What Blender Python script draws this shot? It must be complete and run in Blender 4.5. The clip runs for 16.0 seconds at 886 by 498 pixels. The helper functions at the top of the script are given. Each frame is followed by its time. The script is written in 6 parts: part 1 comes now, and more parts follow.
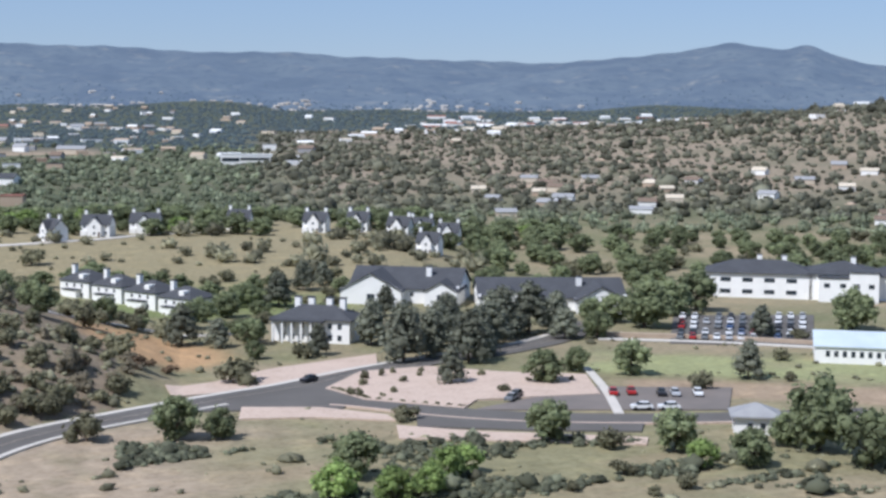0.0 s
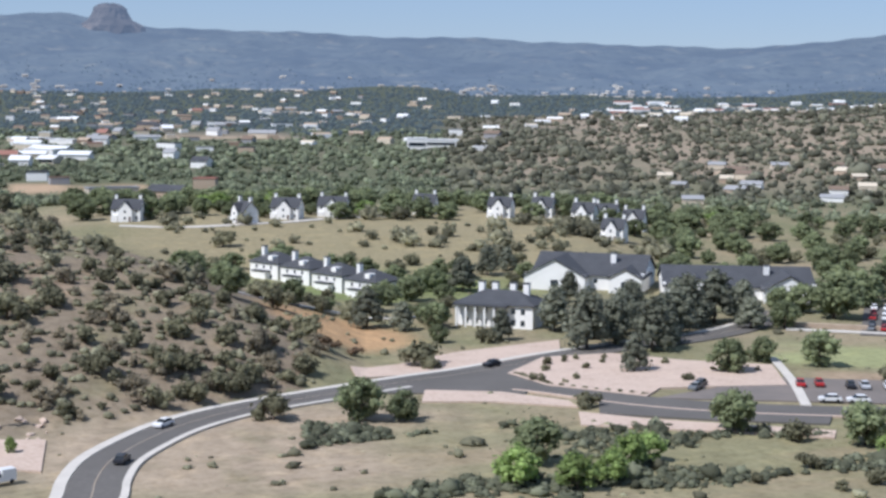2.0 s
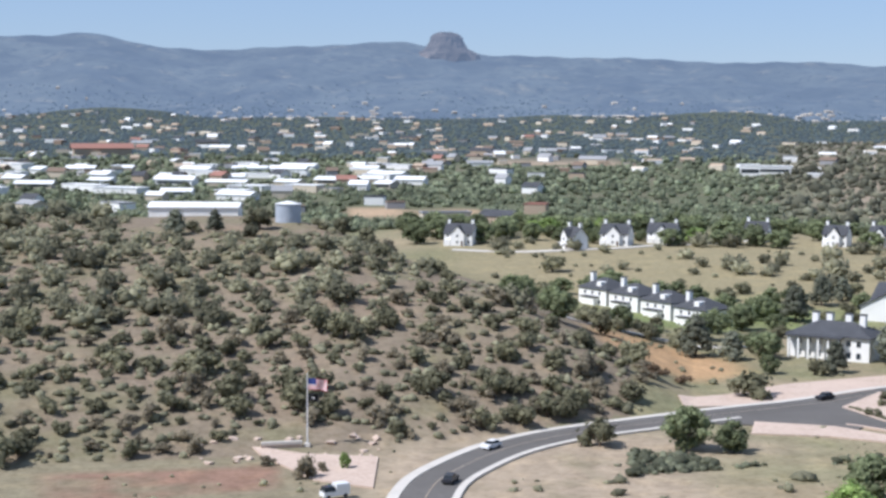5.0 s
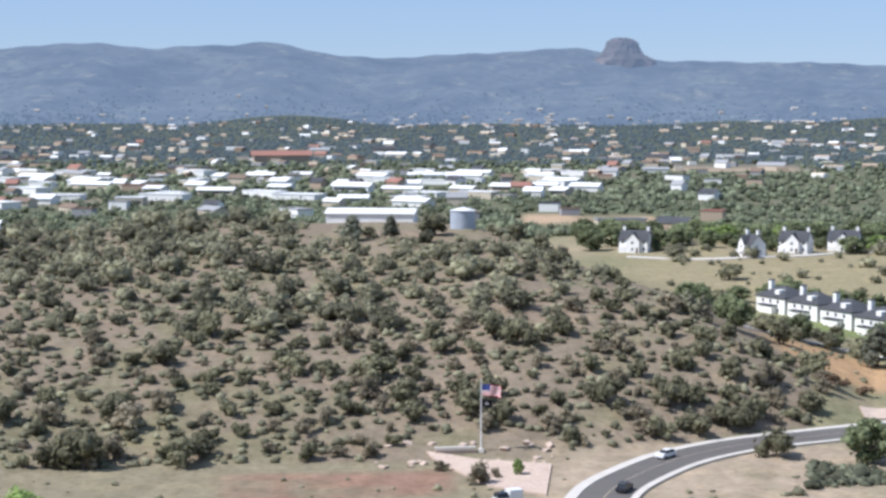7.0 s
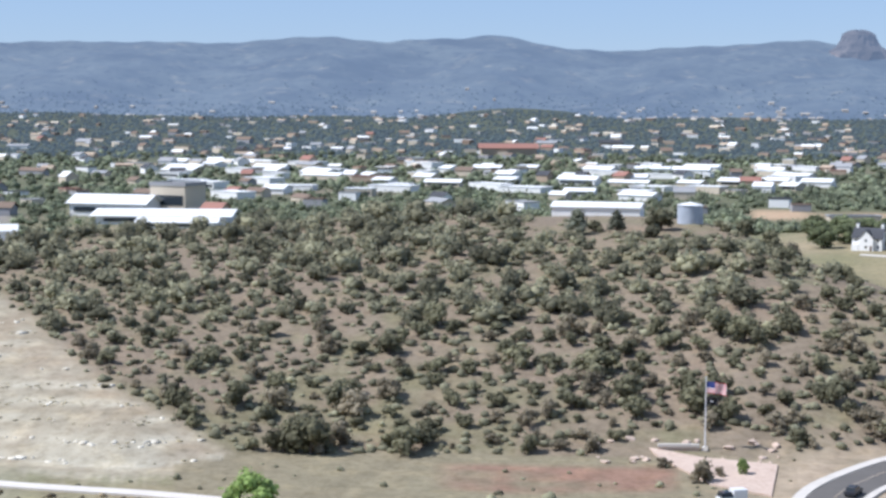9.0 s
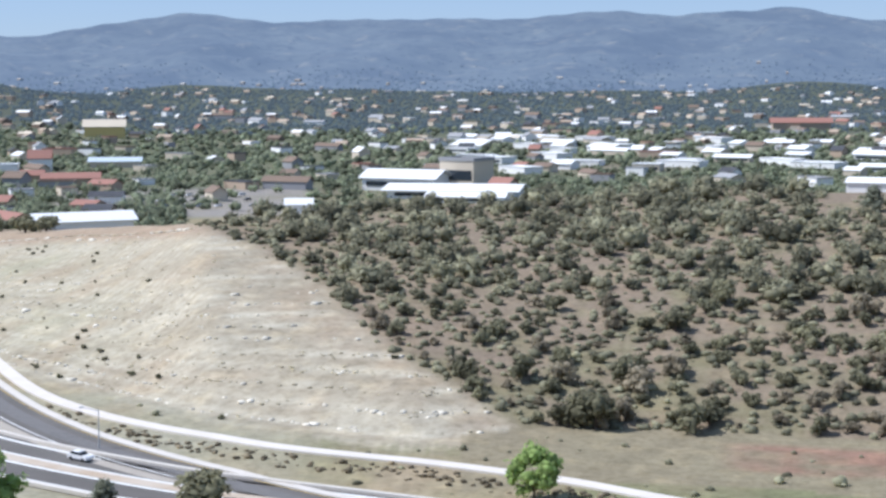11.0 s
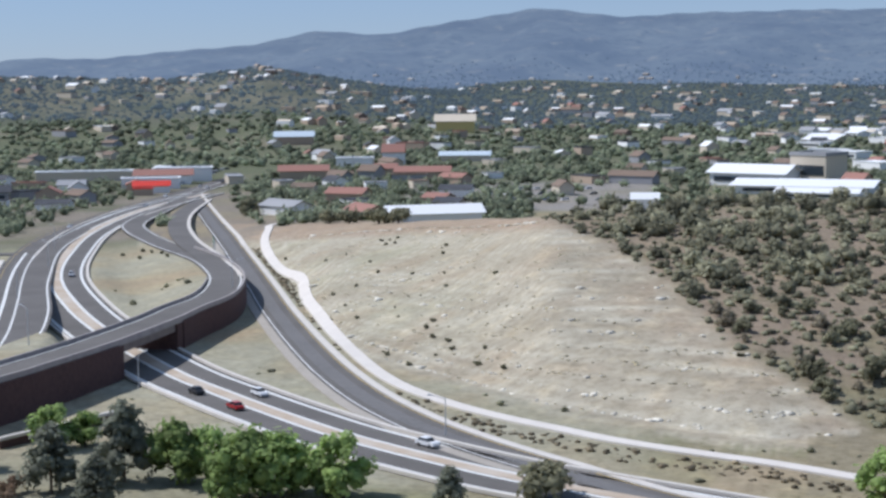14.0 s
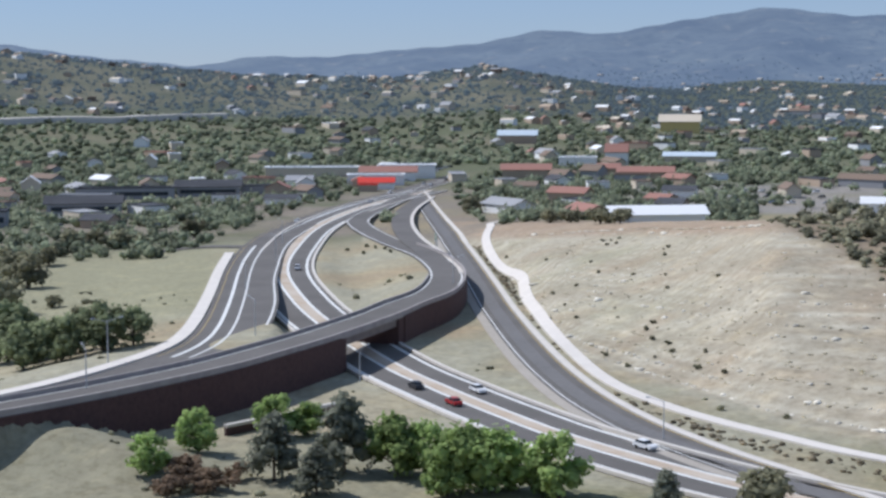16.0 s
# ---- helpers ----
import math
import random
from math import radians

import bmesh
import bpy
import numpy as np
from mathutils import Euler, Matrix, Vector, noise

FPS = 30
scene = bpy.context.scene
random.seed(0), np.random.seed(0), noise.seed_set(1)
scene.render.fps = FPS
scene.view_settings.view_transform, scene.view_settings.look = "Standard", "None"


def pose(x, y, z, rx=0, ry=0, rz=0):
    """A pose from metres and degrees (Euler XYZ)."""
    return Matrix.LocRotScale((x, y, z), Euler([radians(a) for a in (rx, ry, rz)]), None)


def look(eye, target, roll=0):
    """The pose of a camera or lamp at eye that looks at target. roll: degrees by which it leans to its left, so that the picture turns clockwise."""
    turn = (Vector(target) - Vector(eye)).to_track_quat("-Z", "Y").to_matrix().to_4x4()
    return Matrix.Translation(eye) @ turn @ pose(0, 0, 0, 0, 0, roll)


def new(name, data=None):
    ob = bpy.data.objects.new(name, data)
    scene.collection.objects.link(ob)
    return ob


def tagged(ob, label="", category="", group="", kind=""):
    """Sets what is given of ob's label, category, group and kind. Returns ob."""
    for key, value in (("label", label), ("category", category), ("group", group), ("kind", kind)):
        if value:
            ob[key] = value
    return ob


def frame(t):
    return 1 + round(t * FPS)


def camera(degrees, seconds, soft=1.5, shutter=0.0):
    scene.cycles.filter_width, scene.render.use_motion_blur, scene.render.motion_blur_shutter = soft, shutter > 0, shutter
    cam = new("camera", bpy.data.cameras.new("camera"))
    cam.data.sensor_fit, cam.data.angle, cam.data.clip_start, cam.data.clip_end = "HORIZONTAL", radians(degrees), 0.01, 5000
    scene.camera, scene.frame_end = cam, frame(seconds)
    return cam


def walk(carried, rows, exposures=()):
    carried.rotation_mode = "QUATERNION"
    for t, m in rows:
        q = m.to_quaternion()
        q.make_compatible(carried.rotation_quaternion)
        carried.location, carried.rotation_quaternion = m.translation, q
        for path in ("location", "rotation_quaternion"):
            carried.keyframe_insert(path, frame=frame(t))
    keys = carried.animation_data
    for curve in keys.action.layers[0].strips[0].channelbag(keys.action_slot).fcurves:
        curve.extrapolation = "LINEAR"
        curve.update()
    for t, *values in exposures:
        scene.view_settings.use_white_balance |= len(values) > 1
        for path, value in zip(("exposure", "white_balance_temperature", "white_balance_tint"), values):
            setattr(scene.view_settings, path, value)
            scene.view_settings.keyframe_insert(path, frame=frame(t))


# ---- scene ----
# ---------- camera ----------
cam = camera(31.15, 16.0, soft=2.9)
EYE = 62.0
PATH = [
    (0.0, -28.64, -5.23, 0.46), (0.5, -26.98, -5.38, 0.56), (1.0, -25.46, -5.46, 0.42), (1.5, -23.92, -5.63, 0.43),
    (2.0, -21.98, -5.81, 0.56), (2.5, -19.77, -5.97, 0.18), (3.0, -17.29, -5.87, 0.19), (3.5, -14.94, -5.69, 0.28),
    (4.0, -13.18, -5.41, 0.34), (6.5, -5.49, -4.69, 0.12), (7.0, -3.80, -4.75, 0.06), (7.5, -1.94, -4.85, 0.13),
    (8.0, 0.00, -4.89, 0.12), (10.5, 11.95, -5.63, 0.13), (11.0, 14.68, -5.92, -0.18), (11.5, 17.23, -6.12, -0.20),
    (12.0, 19.63, -6.19, -0.41), (12.5, 21.64, -6.20, -0.35), (13.0, 23.52, -6.17, -0.46), (13.5, 25.28, -6.12, -0.48),
    (14.0, 27.15, -6.04, -0.62), (14.5, 29.02, -6.00, -0.46), (15.0, 31.02, -5.97, -0.23), (15.5, 33.07, -5.95, -0.24),
    (16.0, 35.14, -6.01, -0.27),
]
walk(cam, [(t, pose(0, 0, EYE, 0, 0, yaw) @ pose(0, 0, 0, 90 + pitch) @ pose(0, 0, 0, 0, 0, roll)) for t, yaw, pitch, roll in PATH], [(0.0, 0.05, 5950, 13), (3.5, 0.15, 6050, 13), (7.0, 0.33, 6050, 13), (11.3, 0.3, 5900, 13), (12.7, 0.0, 5900, 13), (16.0, -0.05, 5950, 13)])

# ---------- light ----------
SUN_AZ, SUN_EL = 104.0, 51.0  # degrees to the left of +y, above the horizon
world = bpy.data.worlds.new("sky")
scene.world = world
world.use_nodes = True
wn = world.node_tree
sky = wn.nodes.new("ShaderNodeTexSky")
sky.sky_type = "NISHITA"
sky.sun_disc = False
sky.sun_elevation = radians(SUN_EL)
sky.sun_rotation = radians(-SUN_AZ)
sky.altitude = 1600
sky.air_density, sky.dust_density, sky.ozone_density = 1.15, 0.15, 2.5
tint = wn.nodes.new("ShaderNodeMix")
tint.data_type, tint.blend_type = "RGBA", "MULTIPLY"
tint.inputs[0].default_value = 1.0
tint.inputs[7].default_value = (0.84, 0.92, 1.10, 1)
wn.links.new(sky.outputs[0], tint.inputs[6])
haze = wn.nodes.new("ShaderNodeMix")  # a milky summer sky: the blue evened out by haze
haze.data_type = "RGBA"
haze.inputs[0].default_value = 0.55
haze.inputs[7].default_value = (3.75, 5.1, 7.1, 1)
wn.links.new(tint.outputs[2], haze.inputs[6])
wn.links.new(haze.outputs[2], wn.nodes["Background"].inputs[0])
wn.nodes["Background"].inputs[1].default_value = 0.085
sun = new("sun", bpy.data.lights.new("sun", "SUN"))
sun.data.energy, sun.data.angle, sun.data.color = 4.5, radians(0.6), (1.0, 0.97, 0.92)
sun_way = Vector((-math.sin(radians(SUN_AZ)) * math.cos(radians(SUN_EL)), math.cos(radians(SUN_AZ)) * math.cos(radians(SUN_EL)), math.sin(radians(SUN_EL))))
sun.matrix_world = look(sun_way * 800, (0, 0, 0))


# ---------- materials ----------
def mix(nt, a, b, fac, blend="MIX"):
    m = nt.nodes.new("ShaderNodeMix")
    m.data_type, m.blend_type = "RGBA", blend
    for sock, v in ((m.inputs[6], a), (m.inputs[7], b), (m.inputs[0], fac)):
        if hasattr(v, "links") or hasattr(v, "is_linked"):
            nt.links.new(v, sock)
        elif isinstance(v, (int, float)):
            sock.default_value = v
        else:
            sock.default_value = (*v, 1)
    return m.outputs[2]


def noise_of(nt, scale, detail=4.0, low=0.35, high=0.65, rough=0.6, stretch=None):
    tc = nt.nodes.new("ShaderNodeTexCoord")
    n = nt.nodes.new("ShaderNodeTexNoise")
    n.inputs["Scale"].default_value, n.inputs["Detail"].default_value, n.inputs["Roughness"].default_value = scale, detail, rough
    src = tc.outputs["Object"]
    if stretch:
        mp = nt.nodes.new("ShaderNodeMapping")
        mp.inputs["Scale"].default_value = stretch
        nt.links.new(src, mp.inputs[0])
        src = mp.outputs[0]
    nt.links.new(src, n.inputs["Vector"])
    r = nt.nodes.new("ShaderNodeMapRange")
    r.inputs[1].default_value, r.inputs[2].default_value = low, high
    nt.links.new(n.outputs[0], r.inputs[0])
    return r.outputs[0]


def surface(name, base, vary=None, scale=1.0, rough=0.9, fine=None, fine_scale=8.0, bump=0.0, metal=0.0, random_tone=0.0, attr=""):
    """A procedural surface: base colour, a second colour in patches, a fine grain, tone by object or attribute."""
    m = bpy.data.materials.new(name)
    m.use_nodes = True
    nt = m.node_tree
    b = nt.nodes["Principled BSDF"]
    b.inputs["Roughness"].default_value, b.inputs["Metallic"].default_value = rough, metal
    b.inputs["Specular IOR Level"].default_value = 0.25
    col = None
    if vary:
        col = mix(nt, base, vary, noise_of(nt, scale))
    else:
        rgb = nt.nodes.new("ShaderNodeRGB")
        rgb.outputs[0].default_value = (*base, 1)
        col = rgb.outputs[0]
    if fine:
        g = noise_of(nt, fine_scale, 6.0)
        col = mix(nt, col, fine, g)
    if random_tone or attr:
        if attr:
            src = nt.nodes.new("ShaderNodeAttribute")
            src.attribute_name = attr
            src = src.outputs["Fac"]
        else:
            src = nt.nodes.new("ShaderNodeObjectInfo").outputs["Random"]
        mr = nt.nodes.new("ShaderNodeMapRange")
        k = random_tone or 0.4
        mr.inputs[3].default_value, mr.inputs[4].default_value = 1 - k, 1 + k
        nt.links.new(src, mr.inputs[0])
        cx = nt.nodes.new("ShaderNodeCombineXYZ")
        for i in range(3):
            nt.links.new(mr.outputs[0], cx.inputs[i])
        col = mix(nt, col, cx.outputs[0], 1.0, "MULTIPLY")
    nt.links.new(col, b.inputs["Base Color"])
    if bump:
        bp = nt.nodes.new("ShaderNodeBump")
        bp.inputs["Strength"].default_value, bp.inputs["Distance"].default_value = bump, 0.2
        nt.links.new(noise_of(nt, fine_scale, 5.0, 0.0, 1.0), bp.inputs["Height"])
        nt.links.new(bp.outputs[0], b.inputs["Normal"])
    return m


M_ASPHALT = surface("asphalt", (0.108, 0.099, 0.090), (0.158, 0.146, 0.133), 0.06, 0.9, (0.128, 0.118, 0.108), 1.2)
M_CONCRETE = surface("concrete", (0.62, 0.57, 0.51), (0.50, 0.46, 0.41), 0.2, 0.9, (0.57, 0.53, 0.47), 3.0)
M_PATH = surface("bright_concrete", (0.68, 0.63, 0.56), (0.58, 0.53, 0.47), 0.2, 0.9, (0.62, 0.57, 0.51), 3.0)
M_MEDIAN = surface("tan_concrete", (0.42, 0.33, 0.24), (0.50, 0.43, 0.35), 0.1, 0.9)
M_PINK = surface("decomposed_granite", (0.54, 0.41, 0.33), (0.43, 0.32, 0.255), 0.12, 0.95, (0.58, 0.46, 0.375), 1.2)
M_SHOULDER = surface("pale_grey_gravel", (0.36, 0.32, 0.27), (0.30, 0.27, 0.22), 0.15, 0.95, (0.40, 0.36, 0.31), 2.0)
M_WORN = surface("worn_asphalt_track", (0.15, 0.143, 0.136), (0.125, 0.12, 0.114), 0.05, 0.85, (0.17, 0.162, 0.155), 0.8)
M_LINE = surface("road_paint", (0.75, 0.74, 0.70), (0.6, 0.6, 0.57), 1.0, 0.7)
M_YELLOW = surface("yellow_paint", (0.50, 0.36, 0.12), (0.36, 0.27, 0.12), 1.0, 0.7)


# ---------- building helpers ----------
def mesh_of(name, verts, faces, mats, smooth=False, index=None):
    me = bpy.data.meshes.new(name)
    me.from_pydata([tuple(v) for v in verts], [], [tuple(f) for f in faces])
    for m in (mats if isinstance(mats, (list, tuple)) else [mats]):
        me.materials.append(m)
    if index is not None:
        me.polygons.foreach_set("material_index", index)
    if smooth:
        me.polygons.foreach_set("use_smooth", [True] * len(me.polygons))
    me.update()
    return me


def child(name, me, parent, label="", m=None):
    ob = new(name, me)
    ob.parent = parent
    if m is not None:
        ob.matrix_basis = m
    return tagged(ob, label) if label else ob


def smoothstep(a, b, x):
    t = np.clip((x - a) / (b - a), 0, 1)
    return t * t * (3 - 2 * t)


def spline(points, step=3.0):
    """A smooth line through control points, sampled about every step metres."""
    p = np.array(points, float)
    p = np.vstack([2 * p[0] - p[1], p, 2 * p[-1] - p[-2]])
    out = []
    for i in range(1, len(p) - 2):
        n = max(2, int(np.linalg.norm(p[i + 1][:2] - p[i][:2]) / step))
        for k in range(n):
            t = k / n
            out.append(0.5 * (2 * p[i] + (p[i + 1] - p[i - 1]) * t + (2 * p[i - 1] - 5 * p[i] + 4 * p[i + 1] - p[i + 2]) * t * t
                              + (3 * p[i] - p[i - 1] - 3 * p[i + 1] + p[i + 2]) * t ** 3))
    out.append(p[-2])
    return np.array(out)


# ---------- ground ----------
# the scrub hill and its graded end: foot, crest distance, crest height, by direction from the overlook
HILL_AZ = [-19, -14.5, -12, -9, -6.5, -4, 0, 6, 10, 16, 23.3, 27.4, 30, 31.3, 32.3, 33.4, 35]
HILL_FOOT = [330, 312, 300, 290, 285, 283, 283, 285, 285, 275, 300, 334, 360, 388, 452, 570, 640]
HILL_TOP = [350, 350, 380, 400, 430, 470, 480, 480, 480, 470, 440, 520, 555, 572, 592, 615, 650]
HILL_Z = [0, 11.0, 17.0, 22.0, 28.0, 29.8, 29.2, 29.5, 26.7, 24.3, 23.0, 14.0, 9.6, 7.3, 5.0, 2.5, 0]

_A = np.arange(-30, 46, 0.1)


def eased(values):
    """The table of a hill, smoothed over about two degrees."""
    k = np.hanning(21)
    return np.convolve(np.pad(np.interp(_A, HILL_AZ, values), 10, "edge"), k / k.sum(), "valid")


FOOT_OF, TOP_OF, TALL_OF = eased(HILL_FOOT), eased(HILL_TOP), eased(HILL_Z)


def hill_foot(az):
    return np.interp(az, _A, FOOT_OF)


def hill_top(az):
    return np.interp(az, _A, TOP_OF)


# graded lines: (x, y, z) of the roadbeds that the ground has to meet
FLYOVER = spline([(-221, 128, 8), (-214, 150, 8), (-211, 167.5, 8), (-208.7, 189.5, 8), (-208.5, 217, 8), (-211.7, 236.5, 7.8), (-217.3, 261.4, 7.4), (-227, 295, 6.9), (-234, 315, 6.7), (-241, 337, 6.4), (-251.5, 357.5, 6.1), (-265.5, 379, 5.7), (-284, 402, 5.1), (-312, 432, 4.2), (-357, 471, 3.2), (-404, 516, 2.4), (-434, 553, 2), (-475, 626, 1), (-529, 727, 0.2)])
UPPER = spline([(-221, 128, 7.9), (-217, 150, 7.9), (-215.5, 179, 7.9), (-216.5, 197, 7.9), (-221, 222, 7.9), (-241, 258, 6.5), (-275, 302, 5), (-332, 368, 3.5), (-408, 467, 2), (-479, 594, 1), (-538, 729, 0.2), (-581, 830, 0.2), (-628, 939, 0.5)])
KERB = spline([(-226, 128, 8), (-222, 155, 8), (-221, 179, 8), (-222, 193, 8), (-225.5, 210, 8), (-234.3, 232.3, 7.5), (-254.4, 260.7, 6.2), (-296, 310.5, 4.6), (-341, 363, 3.5), (-379, 409, 2.7)])
LOWER = spline([(-60, 214, 0), (-91, 220, 0), (-108, 224, 0), (-138, 235, 0), (-159.5, 246, 0), (-183, 259.5, 0), (-209, 276, 0), (-249, 305, 1), (-285, 335, 2), (-330, 380, 2.5), (-376, 439, 2), (-430, 519, 1.5), (-484, 622, 0.8), (-527, 736, 0.2)])


def near(line, x, y):
    """Distance to a graded line, its height there and the side (+ left of travel)."""
    best = np.full(x.shape, 1e9)
    height, side = np.zeros(x.shape), np.zeros(x.shape)
    for i in range(len(line) - 1):
        a, b = line[i], line[i + 1]
        d = b[:2] - a[:2]
        ll = d @ d
        if ll == 0:
            continue
        t = np.clip(((x - a[0]) * d[0] + (y - a[1]) * d[1]) / ll, 0, 1)
        dx, dy = x - a[0] - t * d[0], y - a[1] - t * d[1]
        q = dx * dx + dy * dy
        hit = q < best
        best = np.where(hit, q, best)
        height = np.where(hit, a[2] + t * (b[2] - a[2]), height)
        side = np.where(hit, np.sign(d[0] * dy - d[1] * dx), side)
    return np.sqrt(best), height, side


BERM = np.array([(-218, 168, 5.2), (-208, 173, 5.2), (-198, 176, 5.2), (-187, 178, 3.4)])


def ground(x, y):
    """Height of the ground sheet."""
    x, y = np.asarray(x, float), np.asarray(y, float)
    shape = x.shape
    x, y = x.ravel(), y.ravel()
    d = np.hypot(x, y) + 1e-6
    az = np.degrees(np.arctan2(-x, y))
    # valley floor, rising gently far out
    z = np.interp(d, [0, 900, 1500, 2500, 3500, 6000], [0, 0, 4, 20, 48, 60])
    # overlook hill under the camera
    z = z + 60.4 * np.clip(1 - np.maximum(d - 5, 0) / 195, 0, 1) ** 1.35
    # scrub hill
    foot, top, tall = hill_foot(az), hill_top(az), np.interp(az, _A, TALL_OF)
    s = np.clip((d - foot) / (top - foot), 0, 1)
    rise = np.where(s > 0, np.clip(s * 1.55 - 0.55 * s * s, 0, 1), 0)
    fall = 1 - smoothstep(10, 190, d - top)
    inside = (az > -19) & (az < 35)
    z = z + np.where(inside, tall * rise * fall, 0)
    # grassy rise with the cottages
    z = z + 8.5 * smoothstep(450, 650, d) * (1 - smoothstep(690, 860, d)) * smoothstep(-31, -26, az) * (1 - smoothstep(-9, -4, az))
    # rocky scrub hills
    z = z + np.interp(az, [-60, -48, -44, -40, -36, -33, -29, -25, -20], [78, 64, 53, 38, 24, 17, 11, 5, 0]) * smoothstep(820, 1700, d) * (1 - smoothstep(2000, 2900, d))
    z = z + np.interp(az, [25, 29, 33.5, 37, 42, 52, 70], [0, 25, 62, 40, 45, 95, 60]) * smoothstep(1300, 2450, d) * (1 - smoothstep(2700, 3400, d))
    # far foothills
    z = z + 12 * np.maximum(0, np.sin(az * 0.31 + 1.0) + 0.4 * np.sin(az * 0.83)) * smoothstep(2500, 3600, d)
    # small rolls
    z = z + (0.5 * np.sin(x / 23 + 1.3) * np.sin(y / 31) + 0.25 * np.sin(x / 9.1) * np.cos(y / 11.3)) * smoothstep(240, 420, d) * np.clip(z / 6, 0.15, 1)
    # roadbeds
    for line, half, left, right in ((UPPER, 10, 45, 4), (FLYOVER, 2.4, 30, 1.2), (LOWER, 11.0, 9, 14)):
        k = np.nonzero((x < -20) & (d < 1050) & (az > 10))[0]
        if len(k):
            q, h, side = near(line, x[k], y[k])
            w = 1 - smoothstep(0, 1, (q - half) / np.where(side > 0, left, right))
            z[k] = z[k] * (1 - w) + (h - 0.25) * w
    k = np.nonzero((x < -150) & (x > -240) & (y > 120) & (y < 230))[0]
    if len(k):
        q, h, _ = near(BERM, x[k], y[k])
        z[k] = np.maximum(z[k], h * np.exp(-(q / 10.0) ** 2))
    return z.reshape(shape)


def gz(x, y):
    return float(ground(np.array([x]), np.array([y]))[0])

rng = np.random.default_rng(7)


def fbm(x, y, scale, seed=0.0):
    """Cheap smooth noise of plan position, about -1 to 1."""
    s = 0
    for k, (a, b, w) in enumerate(((1.0, 0.3, 0.45), (-0.7, 1.1, 0.35), (1.9, -1.4, 0.25), (2.3, 2.9, 0.18), (-4.1, 3.3, 0.12))):
        s = s + w * np.sin((a * x + b * y) / scale + seed * (k + 1.7)) * np.cos((b * x - a * y) / scale * 0.8 + seed * 1.3 + k)
    return s


def polar(az, d):
    return -math.sin(radians(az)) * d, math.cos(radians(az)) * d


def in_poly(poly, x, y):
    inside = np.zeros(np.shape(x), bool)
    n = len(poly)
    for i in range(n):
        x0, y0 = poly[i]
        x1, y1 = poly[(i + 1) % n]
        c = ((y0 > y) != (y1 > y)) & (x < (x1 - x0) * (y - y0) / ((y1 - y0) or 1e-9) + x0)
        inside ^= c
    return inside


def graded(az, d):
    """True on the bare graded end of the hill."""
    foot = hill_foot(az)
    top = hill_top(az)
    edge = np.interp((d - foot) / (top - foot), [0, 0.25, 0.6, 1.0, 1.3], [12.0, 17.0, 20.0, 23.3, 24.0])
    return smoothstep(-0.5, 0.7, az - edge) * (az < 35) * smoothstep(-16, -2, d - foot + 5 * fbm(d * np.sin(az), az * 7, 3.0)) * (d < top + 60)


